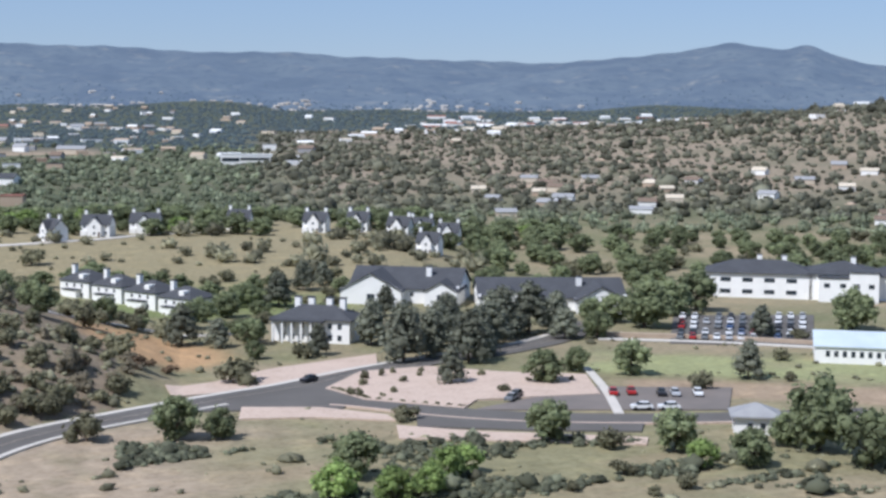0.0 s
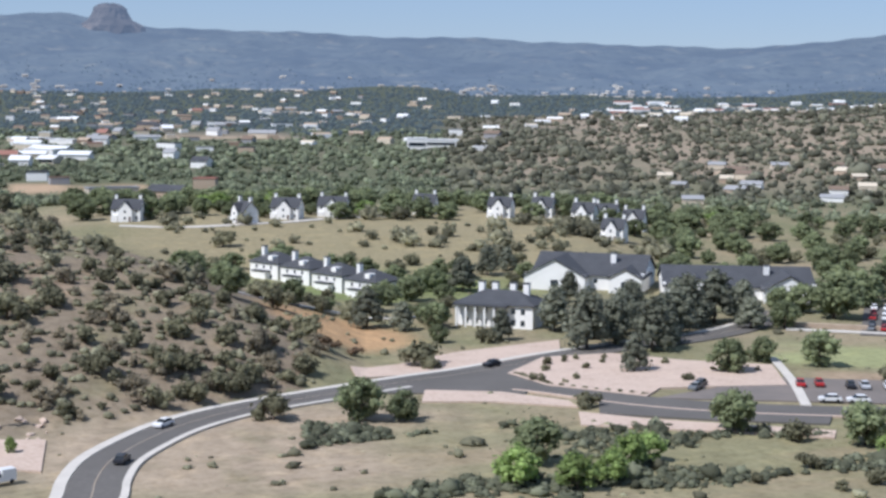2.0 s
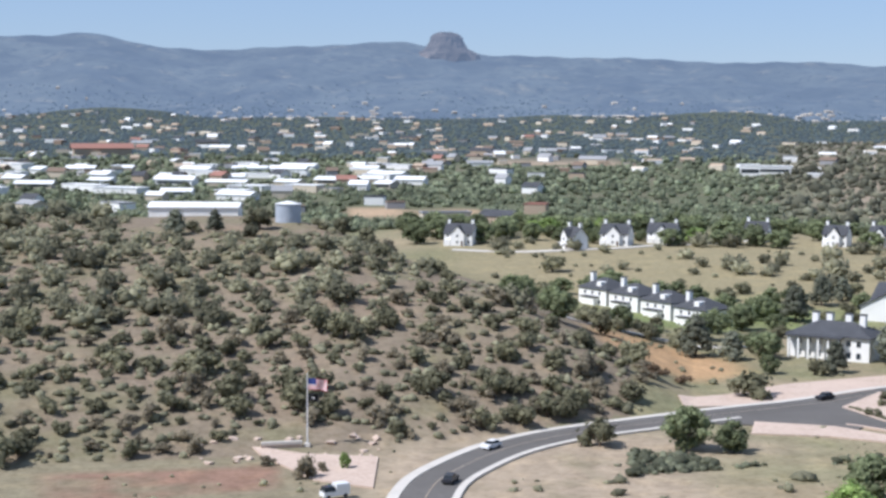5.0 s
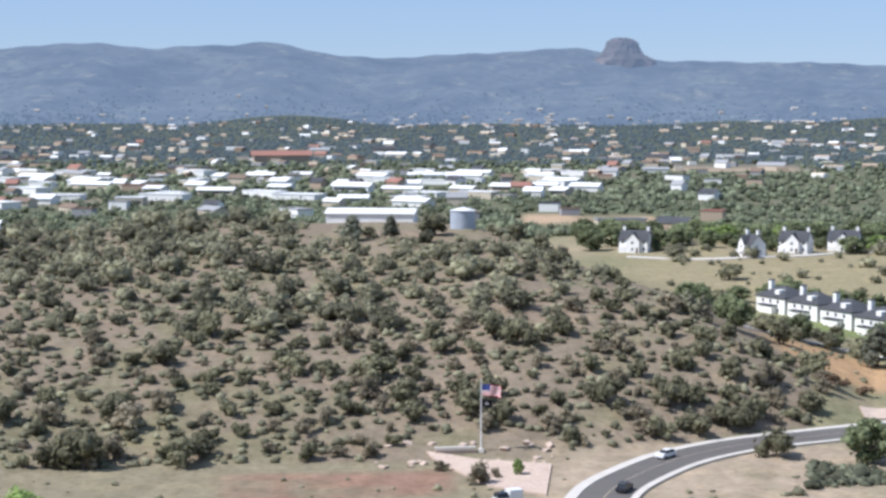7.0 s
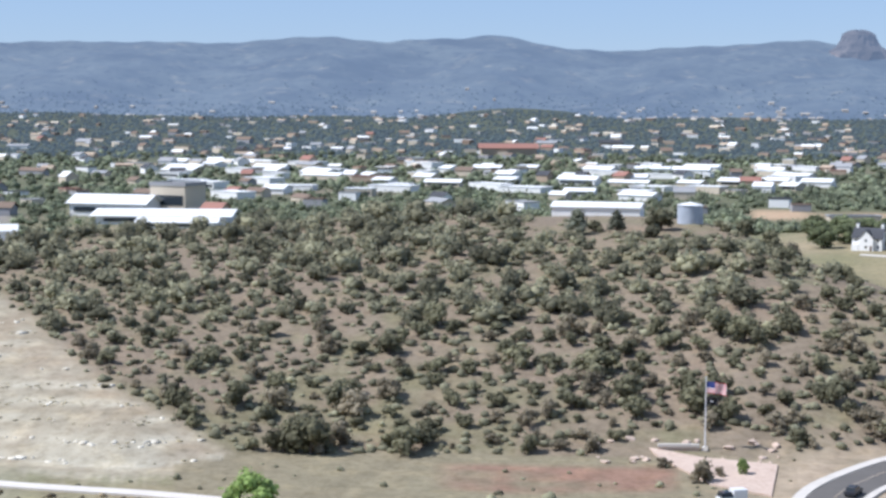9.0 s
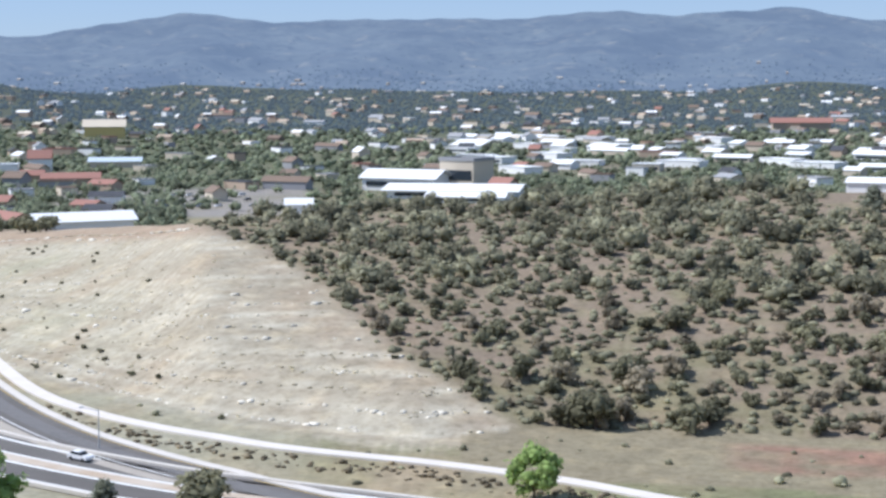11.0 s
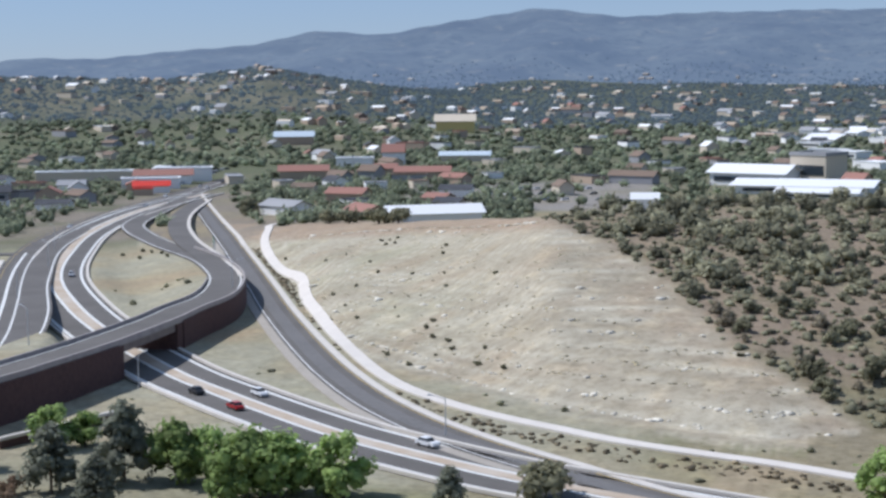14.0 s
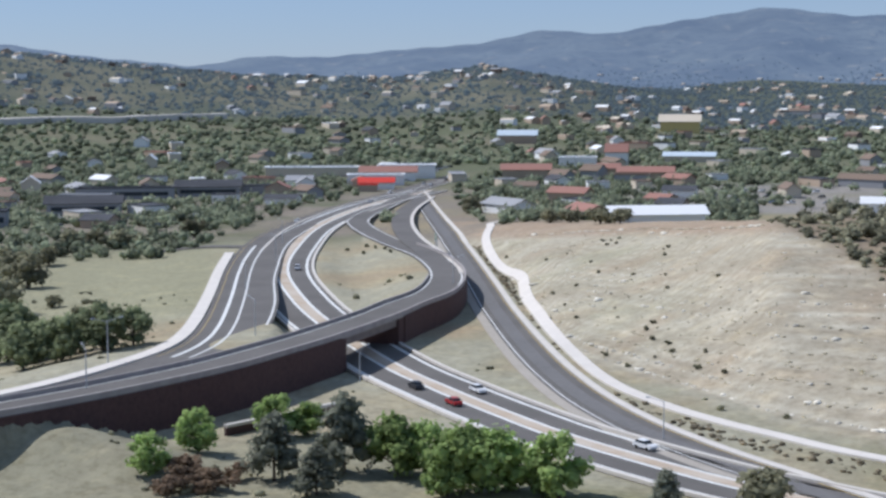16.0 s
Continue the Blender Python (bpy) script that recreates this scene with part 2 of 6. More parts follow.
def soil(x, y):
    """Base colour of the ground by place."""
    d, az = np.hypot(x, y), np.degrees(np.arctan2(-x, y))
    n1, n2 = fbm(x, y, 19.0, 1.0), fbm(x, y, 5.3, 4.0) * smoothstep(620, 380, d)
    c = np.empty((len(x), 3))
    dry, olive = np.array([0.33, 0.27, 0.18]), np.array([0.19, 0.19, 0.105])
    w = np.clip(0.5 + 0.7 * n1 + 0.35 * n2, 0, 1)[:, None]
    c[:] = dry * (1 - w) + olive * w

    def put(colour, weight):
        wt = np.clip(weight, 0, 1)[:, None]
        c[:] = c * (1 - wt) + np.array(colour) * wt

    foot = hill_foot(az)
    top = hill_top(az)
    hill = (az > -17) & (az < 35) & (d > foot) & (d < top + 90)
    put((0.24, 0.192, 0.142), hill * (0.9 + 0.2 * n1))
    put((0.17, 0.165, 0.09), hill * np.clip(0.9 * n2 + 0.5 * fbm(x, y, 40, 2.0), 0, 0.6))
    put((0.275, 0.205, 0.15), hill * np.clip(0.9 * fbm(x, y, 12, 8.0) - 0.2, 0, 0.7))
    g = graded(az, d)
    put((0.365, 0.32, 0.238), g)
    put((0.36, 0.335, 0.24), g * smoothstep(24, 29, az) * np.clip(0.5 + n1, 0, 1))
    put((0.44, 0.40, 0.31), g * np.clip(fbm(x, y * 2, 14, 3.0) + 0.1, 0, 0.8))
    put((0.31, 0.25, 0.18), g * smoothstep(23.5, 20, az) * smoothstep(3.2, 0.6, np.abs(az - np.interp((d - foot) / (top - foot), [0, 0.25, 0.6, 1.0], [12.6, 17.6, 20.6, 23.9]))) * np.clip(0.55 + n2, 0, 0.8))
    put((0.36, 0.29, 0.205), g * np.clip(1.2 * fbm(x, y, 9, 6.0) - 0.1, 0, 0.6))
    # rows left by the grader, broken up and uneven
    row = 0.5 + 0.5 * np.cos(math.tau * 19 * (d - foot) / (top - foot) + 1.5 * fbm(x, y, 25, 3.0))
    put((0.49, 0.45, 0.355), g * row ** 2 * np.clip(0.45 + 1.2 * fbm(x, y, 7, 5.0), 0, 0.8))
    put((0.31, 0.265, 0.19), g * (1 - row) ** 2 * np.clip(0.25 + 1.2 * fbm(x, y, 6, 9.0), 0, 0.7))
    put((0.33, 0.23, 0.16), g * smoothstep(-22, -2, d - top) * 0.6)
    # verge below the hill, with red earth by the flag court
    verge = (az > -12) & (az < 14) & (d <= foot) & (d > foot - 40)
    put((0.25, 0.215, 0.145), verge * 0.9)
    put((0.265, 0.165, 0.12), smoothstep(-4.6, -3.8, az) * smoothstep(5, 3, az) * smoothstep(11, 6, np.abs(d - foot + 17 + 5 * n1)) * np.clip(0.8 + n2, 0, 1))
    # bare earth in the bend of the entrance road
    put((0.37, 0.295, 0.215), smoothstep(44, 26, np.hypot((x - 74) / 1.25, y - 262)) * np.clip(1.1 + n2, 0, 1))
    put((0.25, 0.23, 0.135), smoothstep(42, 24, np.abs(y - 236)) * smoothstep(82, 104, x) * (x < 300) * np.clip(0.85 + 0.6 * n1, 0, 1))
    put((0.31, 0.25, 0.165), smoothstep(42, 24, np.abs(y - 236)) * smoothstep(82, 104, x) * np.clip(1.4 * fbm(x * 0.3, y * 1.6, 8, 5.0) - 0.1, 0, 0.9))
    # grass rise of the cottages, earth patch, lawns
    put((0.30, 0.255, 0.155), smoothstep(470, 520, d) * smoothstep(720, 690, d) * smoothstep(-30, -27, az) * smoothstep(-8, -12, az) * 0.9)
    put((0.20, 0.23, 0.10), smoothstep(440, 460, d) * smoothstep(540, 500, d) * smoothstep(-27, -24, az) * smoothstep(-13, -14, az) * np.clip(0.7 + n1, 0, 1))
    put((0.45, 0.29, 0.16), smoothstep(24, 12, np.hypot(x - 122, (y - 372) / 1.3)))
    put((0.31, 0.32, 0.165), smoothstep(18, 12, np.abs(d - 382)) * smoothstep(-33, -34.5, az) * np.clip(0.8 + n1, 0.3, 1))
    put((0.36, 0.27, 0.19), smoothstep(12, 8, np.abs(d - 350)) * smoothstep(-34.5, -36, az) * 0.9)
    # fields by the interchange
    put((0.40, 0.33, 0.21), smoothstep(35, 37, az) * smoothstep(240, 300, d) * smoothstep(900, 700, d) * np.clip(0.8 + n1, 0, 1))
    put((0.33, 0.31, 0.23), smoothstep(18, 22, az) * smoothstep(230, 250, d) * (d < foot - 2) * np.clip(0.75 + n1, 0, 1))
    put((0.29, 0.275, 0.18), smoothstep(42, 44, az) * smoothstep(360, 420, d) * smoothstep(640, 560, d))
    put((0.245, 0.23, 0.16), smoothstep(33, 37, az) * smoothstep(282, 262, d) * np.clip(0.85 + 0.5 * n1, 0, 1))
    # wooded town floor and rocky hills
    far = np.where(az > 38, smoothstep(560, 640, d), smoothstep(760, 980, d))
    put((0.13, 0.14, 0.085), far)
    put((0.24, 0.20, 0.15), far * np.clip(0.6 * fbm(x, y, 60, 5.0) + 0.4 * fbm(x, y, 21, 9.0), 0, 0.8))
    put((0.23, 0.20, 0.16), smoothstep(30, 34, az) * smoothstep(600, 640, d) * smoothstep(1000, 900, d) * np.clip(0.7 + n1, 0, 1))
    put((0.46, 0.33, 0.22), smoothstep(-6.2, -7.0, az) * smoothstep(-12, -11, az) * smoothstep(915, 930, d) * smoothstep(1015, 990, d) * np.clip(0.8 + fbm(x, y, 25, 1.0), 0, 1))
    put((0.44, 0.34, 0.25), smoothstep(-11.5, -12.5, az) * smoothstep(-17, -16, az) * smoothstep(1640, 1670, d) * smoothstep(1860, 1800, d))
    put((0.27, 0.25, 0.225), smoothstep(19, 20, az) * smoothstep(29, 28, az) * smoothstep(740, 770, d) * smoothstep(980, 940, d) * np.clip(0.9 + 0.5 * n1, 0, 1))
    put((0.085, 0.10, 0.078), smoothstep(1600, 1850, d) * 0.85)
    rock = smoothstep(-20, -26, az) * smoothstep(900, 1100, d) * smoothstep(2600, 2200, d)
    put((0.32, 0.26, 0.195), rock * np.clip(0.75 + 0.6 * fbm(x, y, 33, 2.0), 0, 1))
    rock2 = smoothstep(29, 32, az) * smoothstep(1700, 1900, d)
    put((0.16, 0.155, 0.112), rock2 * np.clip(0.6 + fbm(x, y, 50, 2.0), 0, 1))
    c *= (1 + 0.16 * fbm(x, y, 1.9, 7.0) * smoothstep(480, 300, d) + 0.1 * n2)[:, None]
    return np.clip(c, 0.01, 0.8)


def build_ground():
    azs = np.concatenate([np.arange(-180, -52, 4.0), np.arange(-52, 58, 0.16), np.arange(58, 180, 4.0)])
    ds = [0.01, 3, 6]
    while ds[-1] < 4900:
        d = ds[-1]
        ds.append(d + (max(2.0, d * 0.12) if d < 180 else d * 0.0085 if d < 900 else d * 0.02))
    ds = np.array(ds)
    A, D = np.meshgrid(np.radians(azs), ds)
    x, y = (-np.sin(A) * D).ravel(), (np.cos(A) * D).ravel() - 1.0
    z = ground(x, y)
    n, r = len(azs), len(ds)
    i, j = np.meshgrid(np.arange(r - 1), np.arange(n), indexing="ij")
    k = (j + 1) % n
    faces = np.stack([i * n + j, (i + 1) * n + j, (i + 1) * n + k, i * n + k], -1).reshape(-1, 4)[:, ::-1]
    me = bpy.data.meshes.new("ground")
    me.vertices.add(len(x))
    me.vertices.foreach_set("co", np.stack([x, y, z], 1).ravel())
    me.loops.add(faces.size)
    me.loops.foreach_set("vertex_index", faces.ravel().astype(np.int32))
    me.polygons.add(len(faces))
    me.polygons.foreach_set("loop_start", np.arange(0, faces.size, 4, dtype=np.int32))
    me.polygons.foreach_set("use_smooth", np.ones(len(faces), bool))
    me.update()
    col = me.color_attributes.new("soil", "FLOAT_COLOR", "POINT")
    rgba = np.ones((len(x), 4))
    rgba[:, :3] = soil(x, y)
    col.data.foreach_set("color", rgba.ravel())
    m = bpy.data.materials.new("earth_and_dry_grass")
    m.use_nodes = True
    nt = m.node_tree
    b = nt.nodes["Principled BSDF"]
    b.inputs["Roughness"].default_value = 0.97
    b.inputs["Specular IOR Level"].default_value = 0.1
    at = nt.nodes.new("ShaderNodeAttribute")
    at.attribute_name = "soil"
    c = mix(nt, at.outputs["Color"], (0.62, 0.6, 0.55), noise_of(nt, 0.55, 8.0, 0.45, 0.75, 0.7), "MULTIPLY")
    c = mix(nt, c, (1.35, 1.3, 1.2), noise_of(nt, 0.16, 6.0, 0.5, 0.8, 0.65), "MULTIPLY")
    nt.links.new(c, b.inputs["Base Color"])
    bp = nt.nodes.new("ShaderNodeBump")
    bp.inputs["Strength"].default_value, bp.inputs["Distance"].default_value = 0.6, 0.5
    nt.links.new(noise_of(nt, 0.5, 6.0, 0.0, 1.0), bp.inputs["Height"])
    nt.links.new(bp.outputs[0], b.inputs["Normal"])
    me.materials.append(m)
    tagged(new("ground", me), "dry tan earth and olive grass on rolling hills", "ground", kind="structure")


build_ground()


# ---------- roads ----------
def ribbon(name, line, left, right, mat, lift=0.0, drape=False, label="", category="road", thick=0.0, parent=None):
    """A strip along a line from left to right metres beside it (left is positive)."""
    line = np.asarray(line, float)
    tan = np.gradient(line[:, :2], axis=0)
    tan /= np.linalg.norm(tan, axis=1)[:, None] + 1e-9
    nor = np.stack([-tan[:, 1], tan[:, 0]], 1)
    cols = max(2, int(np.max(np.abs(np.subtract(left, right))) / 2.5) + 1) if drape else 2
    left, right = np.broadcast_to(left, len(line)), np.broadcast_to(right, len(line))
    offs = left[:, None] + (right - left)[:, None] * np.linspace(0, 1, cols)[None]
    pts = line[:, None, :2] + nor[:, None, :] * offs[:, :, None]
    if drape:
        z = ground(pts[..., 0], pts[..., 1]) + lift
    else:
        z = np.repeat(line[:, 2:3], cols, 1) + lift
    v = np.concatenate([pts, z[..., None]], 2).reshape(-1, 3)
    faces = []
    n = len(line)
    for i in range(n - 1):
        for k in range(cols - 1):
            a = i * cols + k
            faces.append((a, a + cols, a + cols + 1, a + 1)[::-1])
    if thick:
        base = len(v)
        w = v.copy()
        w[:, 2] -= thick
        v = np.vstack([v, w])
        for i in range(n - 1):
            for e in (0, cols - 1):
                a = i * cols + e
                faces.append((a, a + cols, a + cols + base, a + base))
        faces += [(0, cols - 1, cols - 1 + base, base), ((n - 1) * cols, n * cols - 1, n * cols - 1 + base, (n - 1) * cols + base)]
    # faces up
    me = mesh_of(name, v, faces, mat)
    bm = bmesh.new()
    bm.from_mesh(me)
    bmesh.ops.recalc_face_normals(bm, faces=bm.faces)
    up = sum(f.normal.z for f in bm.faces)
    if up < 0:
        bmesh.ops.reverse_faces(bm, faces=bm.faces)
    bm.to_mesh(me)
    bm.free()
    if parent:
        return child(name, me, parent, label)
    return tagged(new(name, me), label, category, kind="structure")


def flat3(points):
    return spline([(x, y, 0) for x, y in points])


RAMP = flat3([(-31.4, 206.2), (-61.3, 214.7), (-75.6, 218.3), (-88.3, 224.1), (-97.3, 229.1), (-106.3, 233.5), (-118.5, 240.2), (-132.9, 249.4), (-147.2, 260.7), (-161, 273.5), (-178.7, 292.2), (-201.8, 318.8), (-234.9, 358.9), (-272.9, 406.9), (-348.9, 501.9), (-458.9, 637.9), (-527.9, 723.9)])
FOOTPATH = flat3([(-10, 226), (-29.2, 234.4), (-42.7, 240.4), (-54, 243.8), (-67, 247), (-77, 248.5), (-88, 250.3), (-98, 252.6), (-108.7, 256.5), (-120, 260.5), (-132, 266), (-143, 272.7), (-155, 281.7), (-168, 294.5), (-186, 315), (-203, 335), (-222, 359), (-240.5, 383), (-261.5, 413.5), (-283, 436.5), (-306, 465), (-334, 503), (-357, 541), (-367, 557), (-366, 568), (-360, 580)])
LINK = spline([(-500, 694, 0.4), (-451, 611, 1.4), (-402, 540, 2.9), (-354, 480, 3.9), (-313, 435.5, 4.4), (-284, 402.5, 5.1), (-268, 382, 5.6)])
ENTRY = flat3([(29, 212), (37.8, 233.1), (41, 245.5), (45.2, 257.4), (51.2, 267.5), (60.9, 280), (71.6, 289), (82.2, 294.9), (91.4, 298.7), (101, 302.6), (110.3, 306.3), (121.3, 310.4), (133.4, 314.5), (145.1, 319.8), (157.8, 326.1), (186, 336), (204, 340), (231, 354), (252, 377)])
DRIVE = flat3([(123, 310), (138, 297), (145, 288), (152, 277), (163, 266), (179, 256), (200, 247), (230, 238)])

def at_upper(x, y):
    return int(np.argmin((UPPER[:, 0] - x) ** 2 + (UPPER[:, 1] - y) ** 2))


ribbon("road_lower_highway", LOWER, 9.5, -9.5, M_ASPHALT, 0.0, label="dark asphalt divided highway under the flyover", thick=0.4)
ribbon("median", LOWER, 1.4, -1.4, M_MEDIAN, 0.12, label="tan concrete median of the divided highway", category="median", thick=0.2)
for off in (8.4, 1.9, -1.9, -8.0):
    ribbon("edge_line", LOWER, off + 0.45, off - 0.45, M_LINE, 0.05, label="pale painted edge line on the highway", category="road line")
for off in (9.6, -10.4):
    ribbon("shoulder_barrier", LOWER, off + 0.9, off, M_CONCRETE, 0.5, label="low pale concrete barrier beside the highway", category="barrier", thick=0.6)
ribbon("road_ramp", RAMP, 4.2, -4.1, M_ASPHALT, 0.3, True, "dark asphalt ramp curving round the graded hill", thick=0.4)
ribbon("kerb_strip", RAMP, -4.15, -5.9, M_CONCRETE, 0.5, True, "pale concrete strip along the ramp", "kerb", thick=0.5)
ribbon("gravel_shoulder", RAMP[:int(len(RAMP) * 0.62)], 6.6, 4.25, M_SHOULDER, 0.26, True, "pale grey gravel shoulder of the ramp", "shoulder", thick=0.3)
ribbon("edge_line", RAMP, 3.7, 3.4, M_LINE, 0.36, True, "pale painted edge line on the ramp", "road line")
ribbon("edge_line", RAMP, -3.5, -3.75, M_YELLOW, 0.36, True, "yellow painted edge line on the ramp", "road line")
ribbon("tyre_track", RAMP, 1.9, -1.5, M_WORN, 0.34, True, "paler worn wheel tracks on the ramp", "road")
ribbon("footpath", FOOTPATH, 1.6, -1.6, M_PATH, 0.35, True, "pale concrete footpath below the graded hill", "footpath", thick=0.4)
reach, _, side_of = near(KERB, UPPER[:, 0], UPPER[:, 1])
left_of = np.where(UPPER[:, 1] < 405, -side_of * reach - 1.6, 8.5)
left_of = np.convolve(np.pad(left_of, 4, "edge"), np.ones(9) / 9, "valid")
ribbon("road_upper", UPPER, left_of, -8.5 + np.clip((205 - UPPER[:, 1]) / 12, 0, 5.5), M_ASPHALT, 0.0, label="wide dark asphalt road curving to the overpass", thick=0.4)
lane = UPPER[at_upper(-222, 225):]
lane_left = left_of[at_upper(-222, 225):]
ribbon("edge_line", lane, lane_left - 1.3, lane_left - 1.5, M_YELLOW, 0.05, label="yellow painted line beside the pavement", category="road line")
ribbon("gore_line", lane[:90], lane_left[:90] - 4.2, lane_left[:90] - 5.1, M_LINE, 0.05, label="broad pale gore stripe between lanes", category="road line")
ribbon("edge_line", lane, lane_left - 8.0, lane_left - 8.5, M_LINE, 0.05, label="painted line on the wide road", category="road line")
ribbon("edge_line", lane, -7.3, -7.8, M_LINE, 0.05, label="painted line on the wide road", category="road line")
ribbon("pavement", KERB, 1.7, -1.5, M_PATH, 0.3, label="broad pale concrete pavement beside the road", category="pavement", thick=0.8)
ribbon("road_link", LINK, 4.0, -4.0, M_ASPHALT, 0.05, label="asphalt slip lane joining the loop ramp", thick=0.4)
ribbon("kerb_strip", LINK, 5.5, 4.05, M_CONCRETE, 0.25, label="pale concrete kerb of the slip lane", category="kerb", thick=0.4)
ribbon("road_entry", ENTRY, 4.2, -4.2, M_ASPHALT, 0.3, True, "grey asphalt entrance road curving below the scrub hill", thick=0.4)
ribbon("kerb_strip", ENTRY, 6.2, 4.25, M_CONCRETE, 0.42, True, "pale concrete pavement along the entrance road", "kerb", thick=0.4)
ribbon("kerb_strip", ENTRY[:42], -4.25, -5.5, M_CONCRETE, 0.42, True, "pale concrete kerb along the entrance road", "kerb", thick=0.4)
ribbon("centre_line", ENTRY, 0.08, -0.08, M_MEDIAN, 0.36, True, "faded yellow centre line", "road line")
ribbon("road_drive", DRIVE, 4.5, -4.5, M_ASPHALT, 0.28, True, "grey asphalt drive past the parking lot", thick=0.4)
ribbon("kerb_strip", DRIVE[6:], -4.7, -5.6, M_PINK, 0.38, True, "pale pink gravel strip beside the drive", "verge", thick=0.4)

# ---------- far mountains ----------
RIDGE_AZ = [-75, -60, -50, -44, -42.8, -41.4, -40.5, -38.7, -37.3, -35.5, -32.1, -27.7, -24.9, -23.8, -20.5, -16.2, -11.6, -9.4, -8.4, -4.5, -2.1, 0.3, 2.5, 3.5, 5.3, 6.5, 8.1, 9.1, 12.3, 17.6, 20.4, 23.7, 25.9, 29.2, 31.5, 33.6, 36.8, 39.6, 41.9, 44.0, 46.8, 50.6, 60, 75]
RIDGE_EL = [1.2, 1.0, 1.2, 1.39, 1.64, 2.23, 1.94, 2.27, 1.97, 1.72, 1.47, 1.61, 1.65, 1.8, 1.76, 1.94, 2.0, 2.36, 2.48, 2.26, 2.12, 2.21, 2.74, 2.57, 2.5, 2.39, 2.59, 2.57, 2.33, 2.34, 2.21, 2.56, 2.25, 1.68, 1.84, 1.4, 1.12, 0.9, 0.93, 0.58, 0.85, 1.37, 1.2, 1.0]


def hazy(name, base, haze_glow):
    """Forested rock miles off: mottled by stands of trees and bare patches, with distance haze imitated by emission."""
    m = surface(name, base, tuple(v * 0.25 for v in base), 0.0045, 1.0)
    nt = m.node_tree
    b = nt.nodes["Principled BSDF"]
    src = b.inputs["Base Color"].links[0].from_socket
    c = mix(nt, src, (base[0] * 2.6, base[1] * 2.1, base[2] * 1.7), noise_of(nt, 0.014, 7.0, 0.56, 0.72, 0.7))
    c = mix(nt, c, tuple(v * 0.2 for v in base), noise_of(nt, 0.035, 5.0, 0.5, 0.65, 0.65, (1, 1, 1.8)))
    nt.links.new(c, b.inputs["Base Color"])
    # bluish emission on the surface stands in for distance haze
    b.inputs["Emission Color"].default_value = (*haze_glow, 1)
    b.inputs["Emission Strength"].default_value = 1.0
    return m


M_FAR = hazy("far_range_haze_glow", (0.058, 0.062, 0.050), (0.112, 0.164, 0.252))


SLOPE = []


def build_mountains():
    azs = np.arange(-70, 70, 0.14)
    ss = np.linspace(0, 1.15, 34)
    el = np.interp(azs, RIDGE_AZ, RIDGE_EL)
    el = np.convolve(np.pad(el, 3, "edge"), [0.1, 0.15, 0.17, 0.16, 0.17, 0.15, 0.1], "valid")
    el += 0.035 * np.sin(azs * 3.1) * np.sin(azs * 1.7 + 1)
    v = []
    for s in ss:
        d = 3350 + 1350 * s + 60 * np.sin(azs * 0.9 + s * 5)
        e = np.minimum(s, 2 - s)
        up = -0.5 + (el + 0.5) * e ** 0.8
        spur = np.array([0.55 * noise.ridged_multi_fractal(Vector((q * 0.3, s * 4.0, 3.0)), 1.0, 2.0, 4, 0.9, 2.0) for q in azs]) - 0.55
        spur = 0.5 * spur
        up = up + spur * np.clip(4 * e * (1 - e), 0, 1)
        a = np.radians(azs)
        v.append(np.stack([-np.sin(a) * d, np.cos(a) * d, EYE + d * np.tan(np.radians(up))], 1))
    v = np.concatenate(v)
    n = len(azs)
    faces = [(i * n + j, i * n + j + 1, (i + 1) * n + j + 1, (i + 1) * n + j)[::-1] for i in range(len(ss) - 1) for j in range(n - 1)]
    SLOPE.append(v.reshape(len(ss), n, 3))
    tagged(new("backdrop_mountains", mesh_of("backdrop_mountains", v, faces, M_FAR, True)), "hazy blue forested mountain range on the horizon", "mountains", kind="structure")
    # the rock crown that stands on the ridge
    cx, cy = polar(-10.16, 4560)
    base, verts = EYE + 4560 * math.tan(radians(1.75)), []
    rings = ((0, 95), (22, 84), (38, 60), (55, 48), (70, 42), (79, 30), (83, 12))
    for h, r in rings:
        for k in range(22):
            a = k * math.tau / 22
            q = r * (1 + 0.13 * math.sin(3 * a + 1) + 0.07 * math.sin(7 * a + h * 0.1))
            verts.append((cx + q * math.cos(a) * 1.0, cy + q * math.sin(a) * 0.8, base + h + 2.5 * math.sin(5 * a)))
    faces = [(i * 22 + k, i * 22 + (k + 1) % 22, (i + 1) * 22 + (k + 1) % 22, (i + 1) * 22 + k) for i in range(len(rings) - 1) for k in range(22)]
    faces.append(tuple(range(len(verts) - 22, len(verts))))
    # the butte's haze is likewise a blue glow in its material
    rock = hazy("rock_haze_glow", (0.10, 0.085, 0.075), (0.10, 0.135, 0.20))
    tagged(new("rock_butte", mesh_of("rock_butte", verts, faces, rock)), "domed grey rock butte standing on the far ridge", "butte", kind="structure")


build_mountains()

